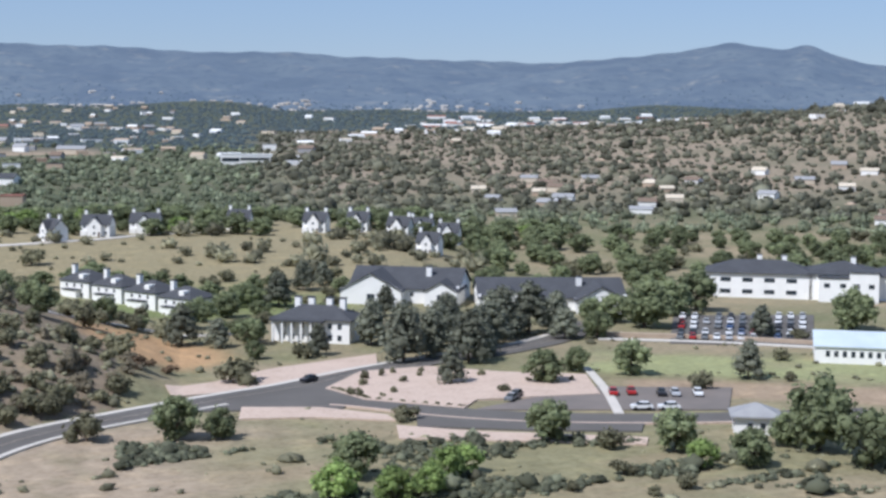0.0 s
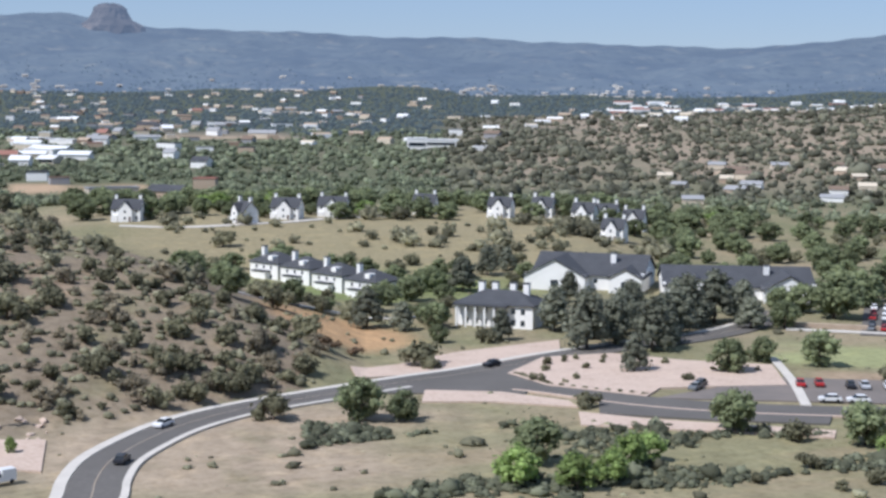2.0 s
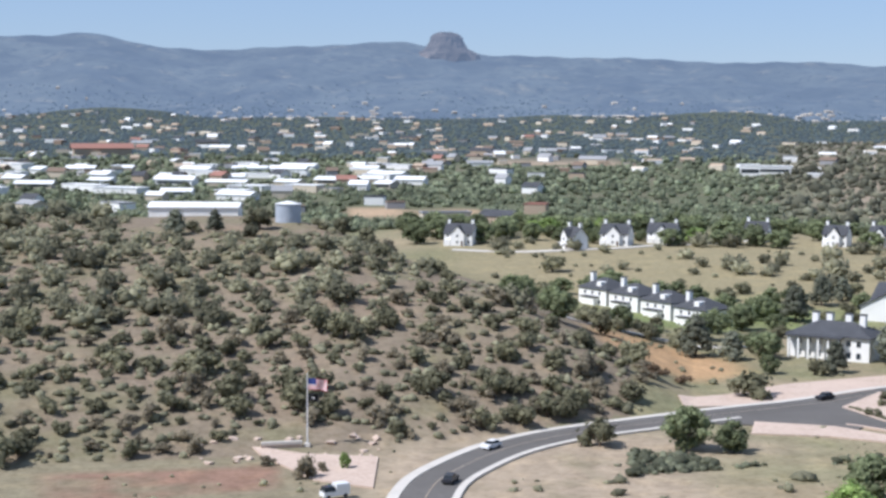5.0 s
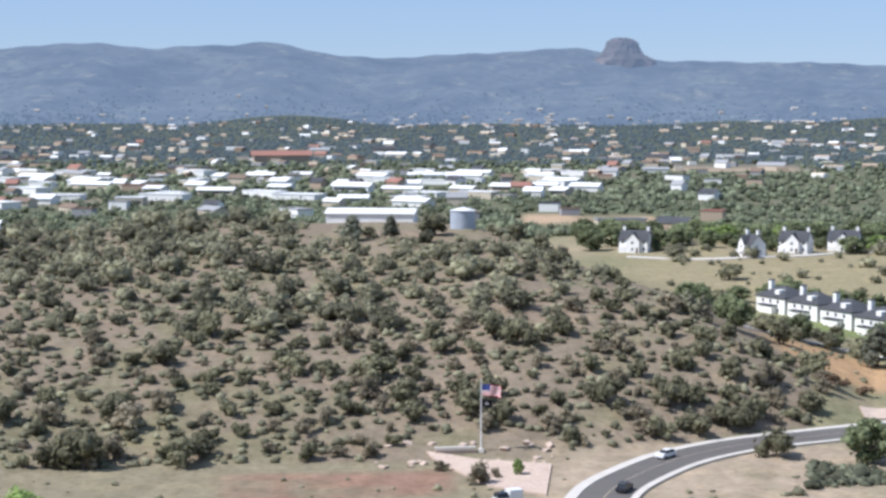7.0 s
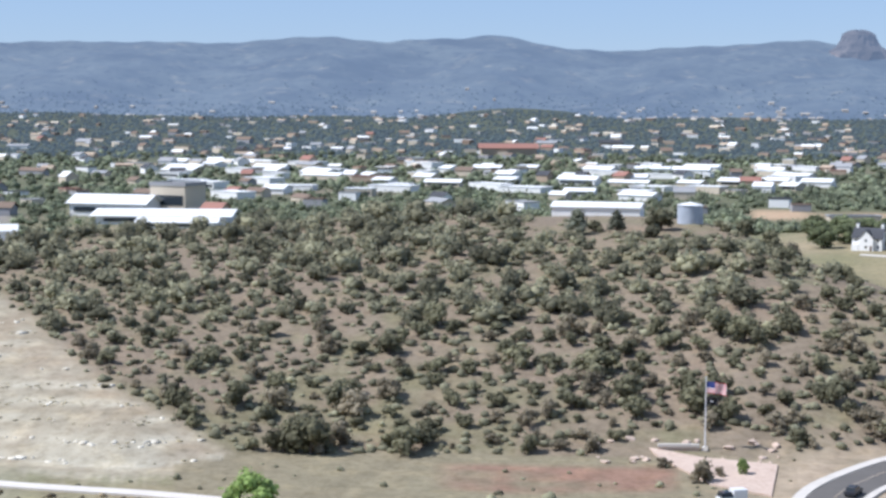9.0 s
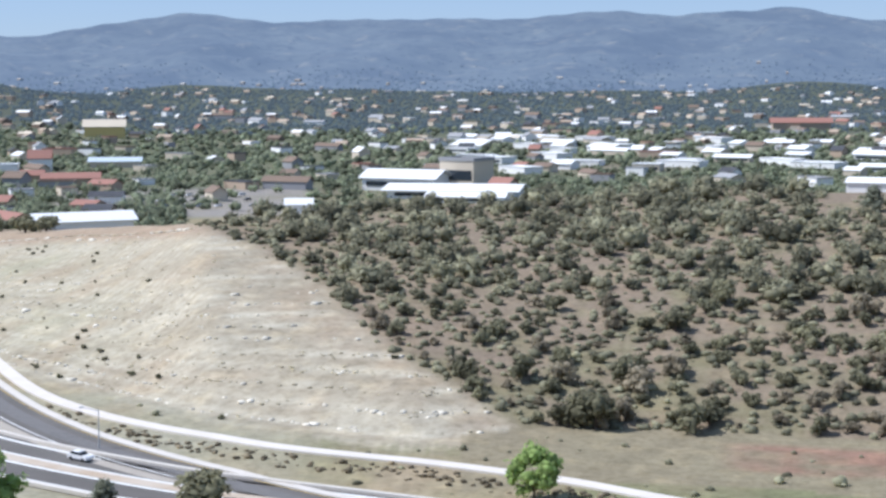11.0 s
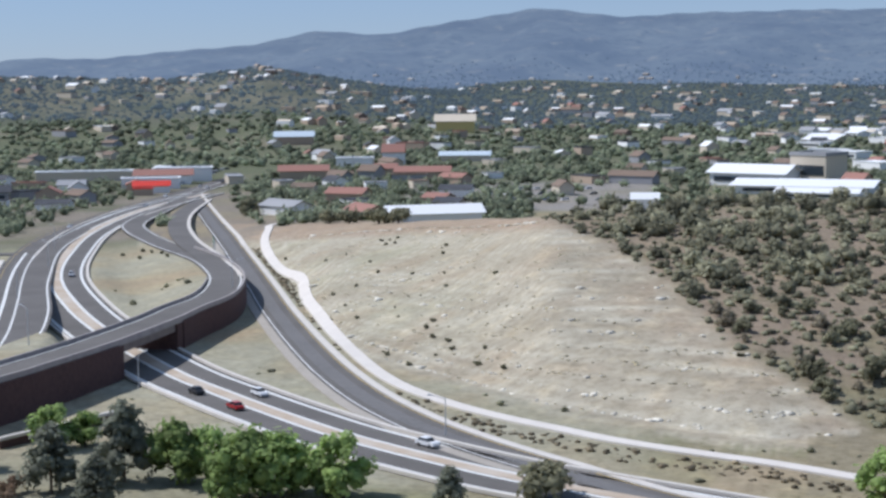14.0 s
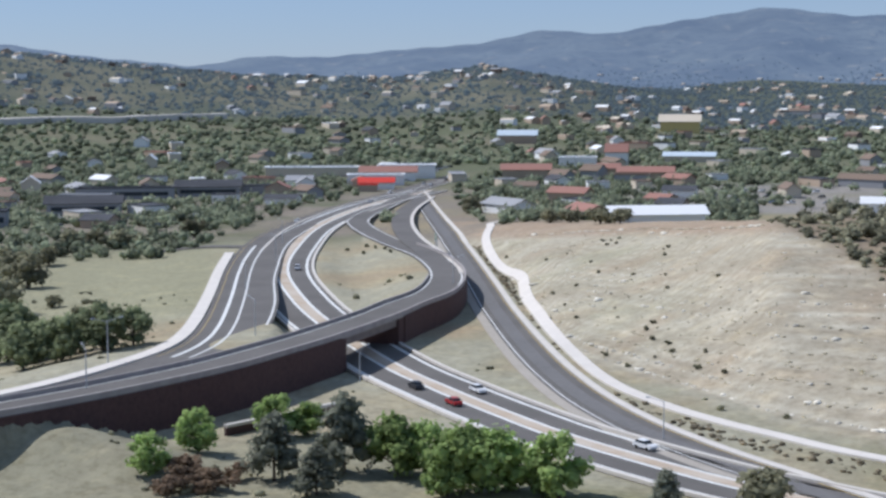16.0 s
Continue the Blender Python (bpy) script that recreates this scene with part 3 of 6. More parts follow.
# ---------- vegetation ----------
def leaf_material(name, colour, random_tone=0.3, attr=""):
    m = surface(name, colour, None, rough=0.95, random_tone=random_tone, attr=attr)
    nt = m.node_tree
    b = nt.nodes["Principled BSDF"]
    src = b.inputs["Base Color"].links[0].from_socket
    geo = nt.nodes.new("ShaderNodeNewGeometry")
    mr = nt.nodes.new("ShaderNodeMapRange")
    mr.inputs[3].default_value, mr.inputs[4].default_value = 0.62, 1.45
    nt.links.new(geo.outputs["Random Per Island"], mr.inputs[0])
    cx = nt.nodes.new("ShaderNodeCombineXYZ")
    for i in range(3):
        nt.links.new(mr.outputs[0], cx.inputs[i])
    col = mix(nt, src, cx.outputs[0], 1.0, "MULTIPLY")
    nt.links.new(col, b.inputs["Base Color"])
    thin = nt.nodes.new("ShaderNodeBsdfTranslucent")
    nt.links.new(col, thin.inputs[0])
    both = nt.nodes.new("ShaderNodeMixShader")
    both.inputs[0].default_value = 0.5
    nt.links.new(b.outputs[0], both.inputs[1])
    nt.links.new(thin.outputs[0], both.inputs[2])
    nt.links.new(both.outputs[0], nt.nodes["Material Output"].inputs[0])
    return m


M_BARK = surface("bark", (0.13, 0.10, 0.075), (0.20, 0.16, 0.12), 2.0, 0.95, (0.08, 0.06, 0.05), 12.0)
LEAF = {
    "juniper": leaf_material("juniper_foliage", (0.225, 0.217, 0.138)),
    "scrub": leaf_material("grey_scrub_foliage", (0.295, 0.258, 0.185)),
    "broadleaf": leaf_material("green_foliage", (0.222, 0.252, 0.138)),
    "bright": leaf_material("bright_green_foliage", (0.27, 0.355, 0.125)),
    "pine": leaf_material("pine_needles", (0.215, 0.225, 0.168)),
    "brown": leaf_material("rusty_foliage", (0.21, 0.15, 0.10)),
}
M_WOODS = leaf_material("town_woods", (0.24, 0.265, 0.175), 0.45, "tone")
M_SCRUBMASS = leaf_material("far_scrub", (0.285, 0.275, 0.185), 0.45, "tone")


def tube(a, b, ra, rb, sides=6):
    a, b = np.array(a, float), np.array(b, float)
    w = b - a
    w /= np.linalg.norm(w)
    u = np.cross(w, (0.3, 0.9, 0.2))
    u /= np.linalg.norm(u)
    v = np.cross(w, u)
    ang = np.arange(sides) * math.tau / sides
    ring = np.cos(ang)[:, None] * u + np.sin(ang)[:, None] * v
    verts = np.vstack([a + ring * ra, b + ring * rb])
    return verts, [(i, (i + 1) % sides, sides + (i + 1) % sides, sides + i) for i in range(sides)]


def blob(seed, squash=0.75, rough=0.25, level=1):
    """A lumpy closed core, radius about one."""
    bm = bmesh.new()
    bmesh.ops.create_icosphere(bm, subdivisions=level, radius=1.0)
    v = np.array([q.co[:] for q in bm.verts])
    f = [tuple(q.index for q in p.verts) for p in bm.faces]
    bm.free()
    for i, q in enumerate(v):
        v[i] = q * (1 + rough * noise.noise(Vector(q * 1.7) + Vector((seed * 3.1, 0, 0))) * 1.6)
    v[:, 2] *= squash
    return v, f


def crown_mesh(name, kind, seed, quads, clumps, size, shape):
    """A crown one metre in radius with its foot at z=0: clumps of small leaf sprays round darker cores, with gaps between."""
    r = np.random.default_rng(seed)
    verts, faces = [], []

    def add(v, f):
        o = sum(len(q) for q in verts)
        verts.append(np.asarray(v))
        faces.extend(tuple(i + o for i in q) for q in f)

    cs = []
    for k in range(clumps):
        if shape == "cone":
            h = (k + 0.5) / clumps
            rad = (1 - h) ** 0.6 * 0.72 + 0.06
            a = k * 2.4 + r.uniform(-0.4, 0.4)
            cs.append((rad * math.cos(a) * 0.85, rad * math.sin(a) * 0.85, 0.5 + h * 1.9, 0.34 + 0.25 * (1 - h)))
        elif shape == "round":
            a, u = r.uniform(0, math.tau), r.uniform(-0.95, 1)
            w = math.sqrt(max(0.05, 1 - u * u)) * r.uniform(0.4, 0.82)
            cs.append((w * math.cos(a), w * math.sin(a), 0.92 + 0.66 * u, r.uniform(0.22, 0.40)))
        else:
            a = r.uniform(0, math.tau)
            w = r.uniform(0.0, 0.68)
            cs.append((w * math.cos(a), w * math.sin(a), r.uniform(0.35, 1.0) * (1.1 - 0.45 * w), r.uniform(0.30, 0.46)))
    for i, (x, y, z, s) in enumerate(cs):
        v, f = blob(seed * 10 + i, 0.8, 0.3)
        add(v * s * 0.7 + (x, y, z), f)
    per = quads // clumps
    for x, y, z, s in cs:
        n = r.normal(size=(per, 3))
        n /= np.linalg.norm(n, axis=1)[:, None]
        c = n * s * r.uniform(0.7, 1.15, (per, 1)) * (1, 1, 0.85) + (x, y, z)
        n = n + np.array((0, 0, 0.55))
        t = np.cross(n + r.normal(0, 0.5, (per, 3)), r.normal(size=(per, 3)))
        t /= np.linalg.norm(t, axis=1)[:, None] + 1e-9
        b = np.cross(n + r.normal(0, 0.35, (per, 3)), t)
        b /= np.linalg.norm(b, axis=1)[:, None] + 1e-9
        q = size * r.uniform(0.6, 1.3, (per, 1))
        v = np.stack([c - t * q, c - b * q * 0.7, c + t * q, c + b * q * 0.7], 1).reshape(-1, 3)
        add(v, [(4 * i, 4 * i + 1, 4 * i + 2, 4 * i + 3) for i in range(per)])
    v = np.vstack(verts)
    return mesh_of(name, v, faces, LEAF[kind], True)


def trunk_mesh(name, seed, height, radius, limbs):
    r = np.random.default_rng(seed)
    v, f = tube((0, 0, -0.4), (r.normal(0, 0.05), r.normal(0, 0.05), height), radius, radius * 0.5, 7)
    v, f = [v], list(f)
    for k in range(limbs):
        a, h = k * 2.2 + r.uniform(0, 1), height * r.uniform(0.35, 0.85)
        w, g = tube((0, 0, h), (0.55 * math.cos(a), 0.55 * math.sin(a), h + r.uniform(0.25, 0.55)), radius * 0.5, radius * 0.15, 5)
        o = sum(len(q) for q in v)
        v.append(w)
        f += [tuple(i + o for i in q) for q in g]
    return mesh_of(name, np.vstack(v), f, M_BARK)


PLANTS = {}
for kind, shape, quads, clumps, size, th, tr, limbs, n in (
        ("juniper", "bush", 420, 9, 0.115, 0.6, 0.09, 3, 5), ("scrub", "bush", 340, 8, 0.105, 0.35, 0.05, 3, 3), ("broadleaf", "round", 1150, 34, 0.09, 0.9, 0.08, 4, 4),
        ("bright", "round", 960, 28, 0.095, 0.7, 0.07, 4, 3), ("pine", "cone", 700, 17, 0.115, 2.0, 0.07, 5, 3), ("brown", "bush", 240, 8, 0.13, 0.6, 0.06, 3, 1)):
    PLANTS[kind] = [(crown_mesh("crown", kind, 11 * k + len(kind), quads, clumps, size, shape), trunk_mesh("trunk", k + 5, th, tr, limbs)) for k in range(n)]

WORDS = {
    "juniper": ("juniper_bush", "rounded olive-green juniper on dry ground", "juniper"),
    "scrub": ("scrub_bush", "low grey-green scrub bush on dry soil", "bush"),
    "broadleaf": ("broadleaf_tree", "full green broadleaf tree with a rounded crown", "tree"),
    "bright": ("broadleaf_tree", "fresh bright-green tree with a loose crown", "tree"),
    "pine": ("pine_tree", "dark green pine with a tapering crown", "tree"),
    "brown": ("dry_bush", "rust-brown drying bush on bare earth", "bush"),
}


def plant(kind, x, y, width, group="", tall=1.0, sink=0.15):
    """One tree or bush: an empty at its foot with a crown and a trunk."""
    name, label, cat = WORDS[kind]
    k = int(rng.integers(len(PLANTS[kind])))
    s = width / 2 / 0.95
    root = new(name)
    root.matrix_basis = Matrix.Translation((x, y, gz(x, y) - sink)) @ Matrix.Rotation(rng.uniform(0, math.tau), 4, "Z") @ Matrix.Diagonal((s, s * rng.uniform(0.9, 1.1), s * tall * rng.uniform(0.9, 1.1), 1))
    tagged(root, label, cat, group)
    child("crown", PLANTS[kind][k][0], root)
    child("trunk", PLANTS[kind][k][1], root)
    return root


def mass(name, xs, ys, widths, talls, tones, template, mat, label, category, sink=0.2, zs=None):
    """Many far plants joined into one mesh, with a tone for each."""
    tv, tf = template
    tf = np.array(tf)
    n = len(xs)
    zs = ground(xs, ys) if zs is None else zs
    a = rng.uniform(0, math.tau, n)
    ca, sa = np.cos(a)[:, None], np.sin(a)[:, None]
    w = (widths / 2)[:, None]
    jit = 1 + rng.normal(0, 0.13, (n, len(tv)))
    px, py, pz = tv[:, 0][None] * jit, tv[:, 1][None] * jit, tv[:, 2][None] * jit
    v = np.stack([(px * ca - py * sa) * w + xs[:, None], (px * sa + py * ca) * w + ys[:, None], pz * w * talls[:, None] + (zs - sink)[:, None]], 2).reshape(-1, 3)
    f = (tf[None] + (np.arange(n) * len(tv))[:, None, None]).reshape(-1, tf.shape[1])
    me = bpy.data.meshes.new(name)
    me.vertices.add(len(v))
    me.vertices.foreach_set("co", v.ravel())
    me.loops.add(f.size)
    me.loops.foreach_set("vertex_index", f.ravel().astype(np.int32))
    me.polygons.add(len(f))
    me.polygons.foreach_set("loop_start", np.arange(0, f.size, f.shape[1], dtype=np.int32))
    me.polygons.foreach_set("use_smooth", np.ones(len(f), bool))
    me.update()
    at = me.attributes.new("tone", "FLOAT", "POINT")
    at.data.foreach_set("value", np.repeat(tones, len(tv)))
    me.materials.append(mat)
    return tagged(new(name, me), label, category, kind="stuff")


def tuft_template(clumps, seed, quads):
    """A cheap plant: a few lumpy cores and loose leaf sprays, as triangles."""
    r = np.random.default_rng(seed)
    vs, fs = [], []
    for k in range(clumps):
        v, f = blob(seed + k, 0.85, 0.3)
        a = k * math.tau / clumps
        v = v * (0.52 if clumps > 1 else 0.9) * r.uniform(0.75, 1.1) + ((0.38 * math.cos(a), 0.38 * math.sin(a), 0.6 + 0.3 * r.uniform(-1, 1)) if clumps > 1 else (0, 0, 0.6))
        o = sum(len(q) for q in vs)
        vs.append(v)
        fs += [tuple(i + o for i in q) for q in f]
    for k in range(quads):
        n = r.normal(size=3)
        n /= np.linalg.norm(n)
        c = n * r.uniform(0.55, 1.02) * (1, 1, 0.75) + (0, 0, 0.72)
        n = n + np.array((0, 0, 0.5))
        t = np.cross(n, r.normal(size=3))
        t /= np.linalg.norm(t)
        b = np.cross(n + r.normal(0, 0.4, 3), t)
        q = r.uniform(0.10, 0.20)
        o = sum(len(z) for z in vs)
        vs.append(np.array([c - t * q, c + t * q, c + b * q * 1.6]))
        fs.append((o, o + 1, o + 2))
    return np.vstack(vs), fs


def scatter(n, az0, az1, d0, d1, keep, seed, power=1.0):
    """Random plan positions in a sector, thinned by keep(x, y, az, d), a chance."""
    r = np.random.default_rng(seed)
    az = r.uniform(az0, az1, n)
    d = (d0 ** (1 + power) + r.uniform(0, 1, n) * (d1 ** (1 + power) - d0 ** (1 + power))) ** (1 / (1 + power))
    x, y = -np.sin(np.radians(az)) * d, np.cos(np.radians(az)) * d
    ok = r.uniform(0, 1, n) < keep(x, y, az, d)
    return x[ok], y[ok], az[ok], d[ok]


def apart(x, y, gap):
    """Indices of points kept so that none stands nearer than gap to one kept before."""
    got, cells = [], {}
    for i in range(len(x)):
        c = (int(x[i] // gap), int(y[i] // gap))
        if all((x[i] - x[j]) ** 2 + (y[i] - y[j]) ** 2 > gap * gap for p in (-1, 0, 1) for q in (-1, 0, 1) for j in cells.get((c[0] + p, c[1] + q), ())):
            got.append(i)
            cells.setdefault(c, []).append(i)
    return np.array(got, int)


def on_hill(x, y, az, d):
    foot, top = hill_foot(az), hill_top(az)
    return ((d > foot - np.where(az > -5.5, 7.0, -2.0)) & (d < top + 14) & (graded(az, d) < 0.4) & ~((az > -5.8) & (az < 1.2) & (d > 440)) & (np.hypot(x - 25, y - 275) > 20)).astype(float)


# scrub hill: the nearer plants one by one, those higher up as a mass
hx, hy, ha, hd = scatter(20000, -17.5, 24.5, 283, 560, on_hill, 21)
k = apart(hx, hy, 5.3)
dense = 0.84 + 0.4 * fbm(hx[k], hy[k], 22, 3.0) - 0.2 * (ha[k] < -6) * (ha[k] > -15) + 0.3 * smoothstep(45, 15, hd[k] - hill_foot(ha[k]))
k = k[np.random.default_rng(5).uniform(0, 1, len(k)) < dense]
hx, hy, ha, hd = hx[k], hy[k], ha[k], hd[k]
order = np.argsort(hd - hill_foot(ha))
near_k, far_k = order[:225], order[225:]
for i in near_k:
    kind = "juniper" if rng.uniform() < 0.55 else "scrub"
    plant(kind, hx[i], hy[i], float(np.clip(rng.lognormal(math.log(4.9), 0.4), 2.2, 9.5)) * (1.0 if kind == "juniper" else 0.8), "scrub on the hillside")
JUN = [tuft_template(4, s, 90) for s in (3, 8, 14)]
for s in range(3):
    q = far_k[s::3]
    mass("hillside_scrub", hx[q], hy[q], np.clip(rng.lognormal(math.log(4.2), 0.38, len(q)), 2.0, 8.5), rng.uniform(0.75, 1.05, len(q)), rng.uniform(0, 1, len(q)), JUN[s], M_SCRUBMASS, "dense olive-green juniper scrub on the hill", "scrub")
# low tufts between
tx, ty, ta, td = scatter(8000, -17.5, 24, 283, 500, lambda x, y, a, d: 0.75 * on_hill(x, y, a, d), 22)
mass("hillside_tufts", tx, ty, rng.uniform(0.8, 2.7, len(tx)), rng.uniform(0.5, 0.9, len(tx)), rng.uniform(0.1, 1, len(tx)), tuft_template(1, 31, 14), M_SCRUBMASS, "small dry tufts and low scrub on the hill", "scrub", 0.1)

# ---------- trees that stand singly ----------
SINGLE = [
    ("broadleaf", [(95, 276, 9.9), (103, 273, 7.3), (188, 297, 9.4), (203, 306, 6.5), (212, 297, 9.1), (237, 348, 9.0), (261, 360, 15.4), (283, 376, 13.4), (296, 382, 13.7), (311, 331, 12.9), (156, 244, 9.3)]),
    ("broadleaf", [(172, 227, 9.6), (176, 211, 7.8), (196, 216, 14.5), (194, 201, 11.9), (193, 221, 7.3), (112, 234, 8.8), (176, 444, 8.5), (260, 373, 9.7), (251, 371, 8.0)]),
    ("bright", [(102, 221, 7.6), (110, 216, 7.0), (124, 225, 6.9), (130, 229, 5.6), (117, 218, 6.1), (168, 214, 5.8), (-46, 229, 8.7)]),
    ("juniper", [(80, 282, 8.9), (127, 326, 11.2), (153, 353, 7.5), (125, 397, 8.1), (107, 377, 10.5), (134, 395, 10.4), (187, 492, 7.1), (219, 478, 9.4), (143, 302, 3.3), (141, 273, 6.0), (216, 275, 7.5), (153, 216, 5.2)]),
    ("juniper", [(157, 203, 5.0), (162, 233, 6.6), (240, 275, 3.9), (283, 321, 6.8), (139, 210, 3.1), (174, 291, 3.6), (152, 383, 7.3), (111, 403, 7.4), (138, 550, 10.1), (172, 511, 5.4), (253, 528, 7.3), (257, 298, 5.6), (149, 202, 3.1)]),
    ("pine", [(159, 355, 6.2), (134, 384, 8.7), (141, 377, 6.4), (178, 364, 8.9), (173, 336, 10.8), (183, 341, 9.6), (187, 329, 10.1), (213, 357, 10.4), (225, 363, 12.1), (232, 360, 8.4), (169, 305, 6.2), (233, 281, 7.1), (277, 329, 6.9), (206, 412, 6.6), (199, 345, 8.5)]),
    ("brown", [(91, 324, 5.0), (108, 336, 6.3), (116, 341, 4.6), (-170, 172, 7.0)]),
    ("bright", [(-183, 189, 8.1), (-181, 207, 9.1), (-178, 211, 6.9), (-148, 197, 11.1), (-145, 201, 8.7), (-133, 194, 11.2), (-130, 197, 11.8), (-128, 200, 7.1), (-134, 191, 8.1), (-120, 200, 10.5), (-178, 173, 7.4), (-122, 200, 5.9)]),
    ("broadleaf", [(-262, 219, 11.0), (-254, 222, 11.5), (-249, 229, 12.0), (-247, 236, 9.5), (-281, 230, 14.3), (-268, 228, 10.1), (-262, 233, 9.0)]),
    ("juniper", [(-462, 410, 13.2), (-450, 412, 12.0), (-442, 418, 11.9), (-438, 424, 8.7), (-445, 460, 13.2), (-422, 365, 11.9), (-408, 337, 17.0), (-380, 320, 14.2), (-342, 281, 17.4), (-341, 296, 6.4), (-319, 285, 5.3)]),
    ("brown", [(-174, 177, 6.6), (-165, 174, 7.7), (-167, 181, 5.3), (-169, 168, 6.8)]),
    ("pine", [(-156, 194, 9.2), (-162, 184, 8.2), (-151, 181, 6.5), (-104, 204, 4.9)]),
    ("juniper", [(-93, 213, 9.9), (-416, 626, 12.0), (-417, 614, 13.2), (-415, 645, 12.3), (-328, 540, 10.0), (-314, 532, 10.8), (-290, 514, 12.4), (-274, 500, 10.0)]),
    ("pine", [(4, 447, 6.4), (15, 447, 4.8)]),
    ("juniper", [(-45, 280, 11.1), (-28, 281, 8.6), (27.5, 450, 10.5), (9, 452, 6.0), (16, 455, 4.5), (44, 447, 6.0), (50, 440, 7.5)]),
]
TALL = {"pine": 0.95, "broadleaf": 0.98, "bright": 0.95, "juniper": 0.95, "brown": 0.85}
for kind, spots in SINGLE:
    for x, y, w in spots:
        plant(kind, x, y, w, "trees of the grounds", TALL[kind])
# trees among the houses of the campus
gx, gy, ga, gd = scatter(400, -25, -12.5, 375, 520, lambda x, y, a, d: np.where((np.hypot(x - 147, y - 459) < 34) | (np.hypot(x - 170, y - 379) < 17) | ((np.abs(a + 24.2) < 2.3) & (d < 430)) | ((np.abs(x - 122) < 20) & (np.abs(y - 372) < 18)), 0.0, 0.75), 46)
k = apart(gx, gy, 8.5)
for i in k[:48]:
    q = rng.uniform()
    plant("juniper" if q < 0.45 else "pine" if q < 0.6 else "broadleaf", gx[i], gy[i], rng.uniform(5, 9.5), "trees of the grounds", 0.9)
for x, y, w in ((181, 350, 9), (192, 352, 9), (205, 349, 10), (196, 362, 9), (186, 357, 8), (216, 366, 10), (204, 372, 9), (238, 371, 9), (222, 377, 9), (194, 336, 8), (246, 383, 8), (212, 384, 8), (228, 350, 8)):
    plant("pine", x, y, w, "trees of the grounds", 0.85)
# small clipped junipers on the gravel island, and shrubs on the grass rise
for x, y in ((146, 305), (150, 311), (154, 318), (159, 320), (163, 322), (160, 311), (167, 316), (172, 309), (180, 311), (186, 300), (152, 300), (148, 297), (144, 300), (195, 296), (178, 322), (170, 321)):
    plant("juniper", x, y, rng.uniform(1.6, 2.6), "shrubs on the gravel island", 1.3)
for k in range(22):
    u = k / 21
    x, y = (142.5 + 1.5 * math.sin(u * 3), 310 - 22 * u) if u < 0.6 else (143.5 + (u - 0.6) * 35, 297 - (u - 0.6) * 42)
    plant("juniper", x, y, rng.uniform(1.6, 2.2), "hedge round the gravel island", 0.75)
gx, gy, ga, gd = scatter(700, -30, -12, 490, 660, lambda x, y, a, d: (0.14 + 0.35 * fbm(x, y, 30, 2)) * np.where(a < -19.5, 2.0, 1.0), 41)
mass("rise_shrubs", gx, gy, np.clip(rng.lognormal(math.log(3.6), 0.5, len(gx)), 1.6, 9.5), rng.uniform(0.8, 1.1, len(gx)), rng.uniform(0, 1, len(gx)), JUN[1], M_SCRUBMASS, "olive shrubs dotted over the grass rise", "shrubs")
# leafy belt behind the cottages and round the campus
gx, gy, ga, gd = scatter(420, -33, -8, 640, 780, lambda x, y, a, d: np.full(x.shape, 0.8), 42)
k = apart(gx, gy, 8.5)
for i in k[:150]:
    plant("broadleaf" if rng.uniform() < 0.95 else "bright", gx[i], gy[i], rng.uniform(8, 13), "leafy belt behind the cottages", 0.75)
gx, gy, ga, gd = scatter(500, -46, -29.5, 470, 760, lambda x, y, a, d: np.where((d < 570) & (a < -36.5), 0.0, 0.75), 43)
k = apart(gx, gy, 9.0)
for i in k[:150]:
    plant("broadleaf" if rng.uniform() < 0.7 else "juniper", gx[i], gy[i], rng.uniform(6, 11), "trees round the campus", 0.85)
for x, y, w in ((140, 505, 9), (146, 500, 8), (152, 497, 8), (160, 492, 8), (166, 478, 9), (172, 466, 8), (178, 455, 9), (182, 446, 7), (150, 515, 9), (128, 500, 8)):
    plant("broadleaf", x, y, w, "trees round the campus", 0.75)
# woods at the low end of the hill
gx, gy, ga, gd = scatter(500, -17.5, -7, 288, 430, lambda x, y, a, d: 0.8 * on_hill(x, y, a, d), 44)
k = apart(gx, gy, 6.0)
for i in k[:34]:
    plant("juniper" if rng.uniform() < 0.5 else "scrub", gx[i], gy[i], rng.uniform(4, 8), "scrub on the hillside", 1.05)
# graded slope: young shrubs
gx, gy, ga, gd = scatter(160, 13, 33, 285, 600, lambda x, y, a, d: 0.9 * (graded(a, d) > 0.6) * (d < hill_top(a) - 20) * np.where(a > 27, 1.0, 0.12), 45)
for x, y in list(zip(gx, gy))[:55]:
    plant("juniper", x, y, rng.uniform(1.0, 1.9), "young shrubs on the graded slope", 1.0)
for x, y in ((-158, 312), (-162, 318), (-168, 322), (-174, 330), (-138, 296), (-146, 300)):
    plant("juniper", x, y, 1.9, "young shrubs on the graded slope", 1.0)
for x, y in ((-330, 437), (-338, 445), (-345, 448), (-352, 452), (-342, 437), (-356, 446)):
    plant("juniper", x, y, 2.2, "shrubs in the loop of the ramp", 1.0)

def in_rows(x, y, rows, slip, seed):
    """Moves plan positions on the graded slope onto rows that follow its contour."""
    a, d = np.degrees(np.arctan2(-x, y)), np.hypot(x, y)
    foot, top = hill_foot(a), hill_top(a)
    u = (d - foot) / (top - foot)
    r = np.random.default_rng(seed)
    u = (np.round(u * rows) + r.normal(0, slip, len(x))) / rows
    d2 = foot + np.clip(u, 0.0, 1.0) * (top - foot)
    return x * d2 / d, y * d2 / d


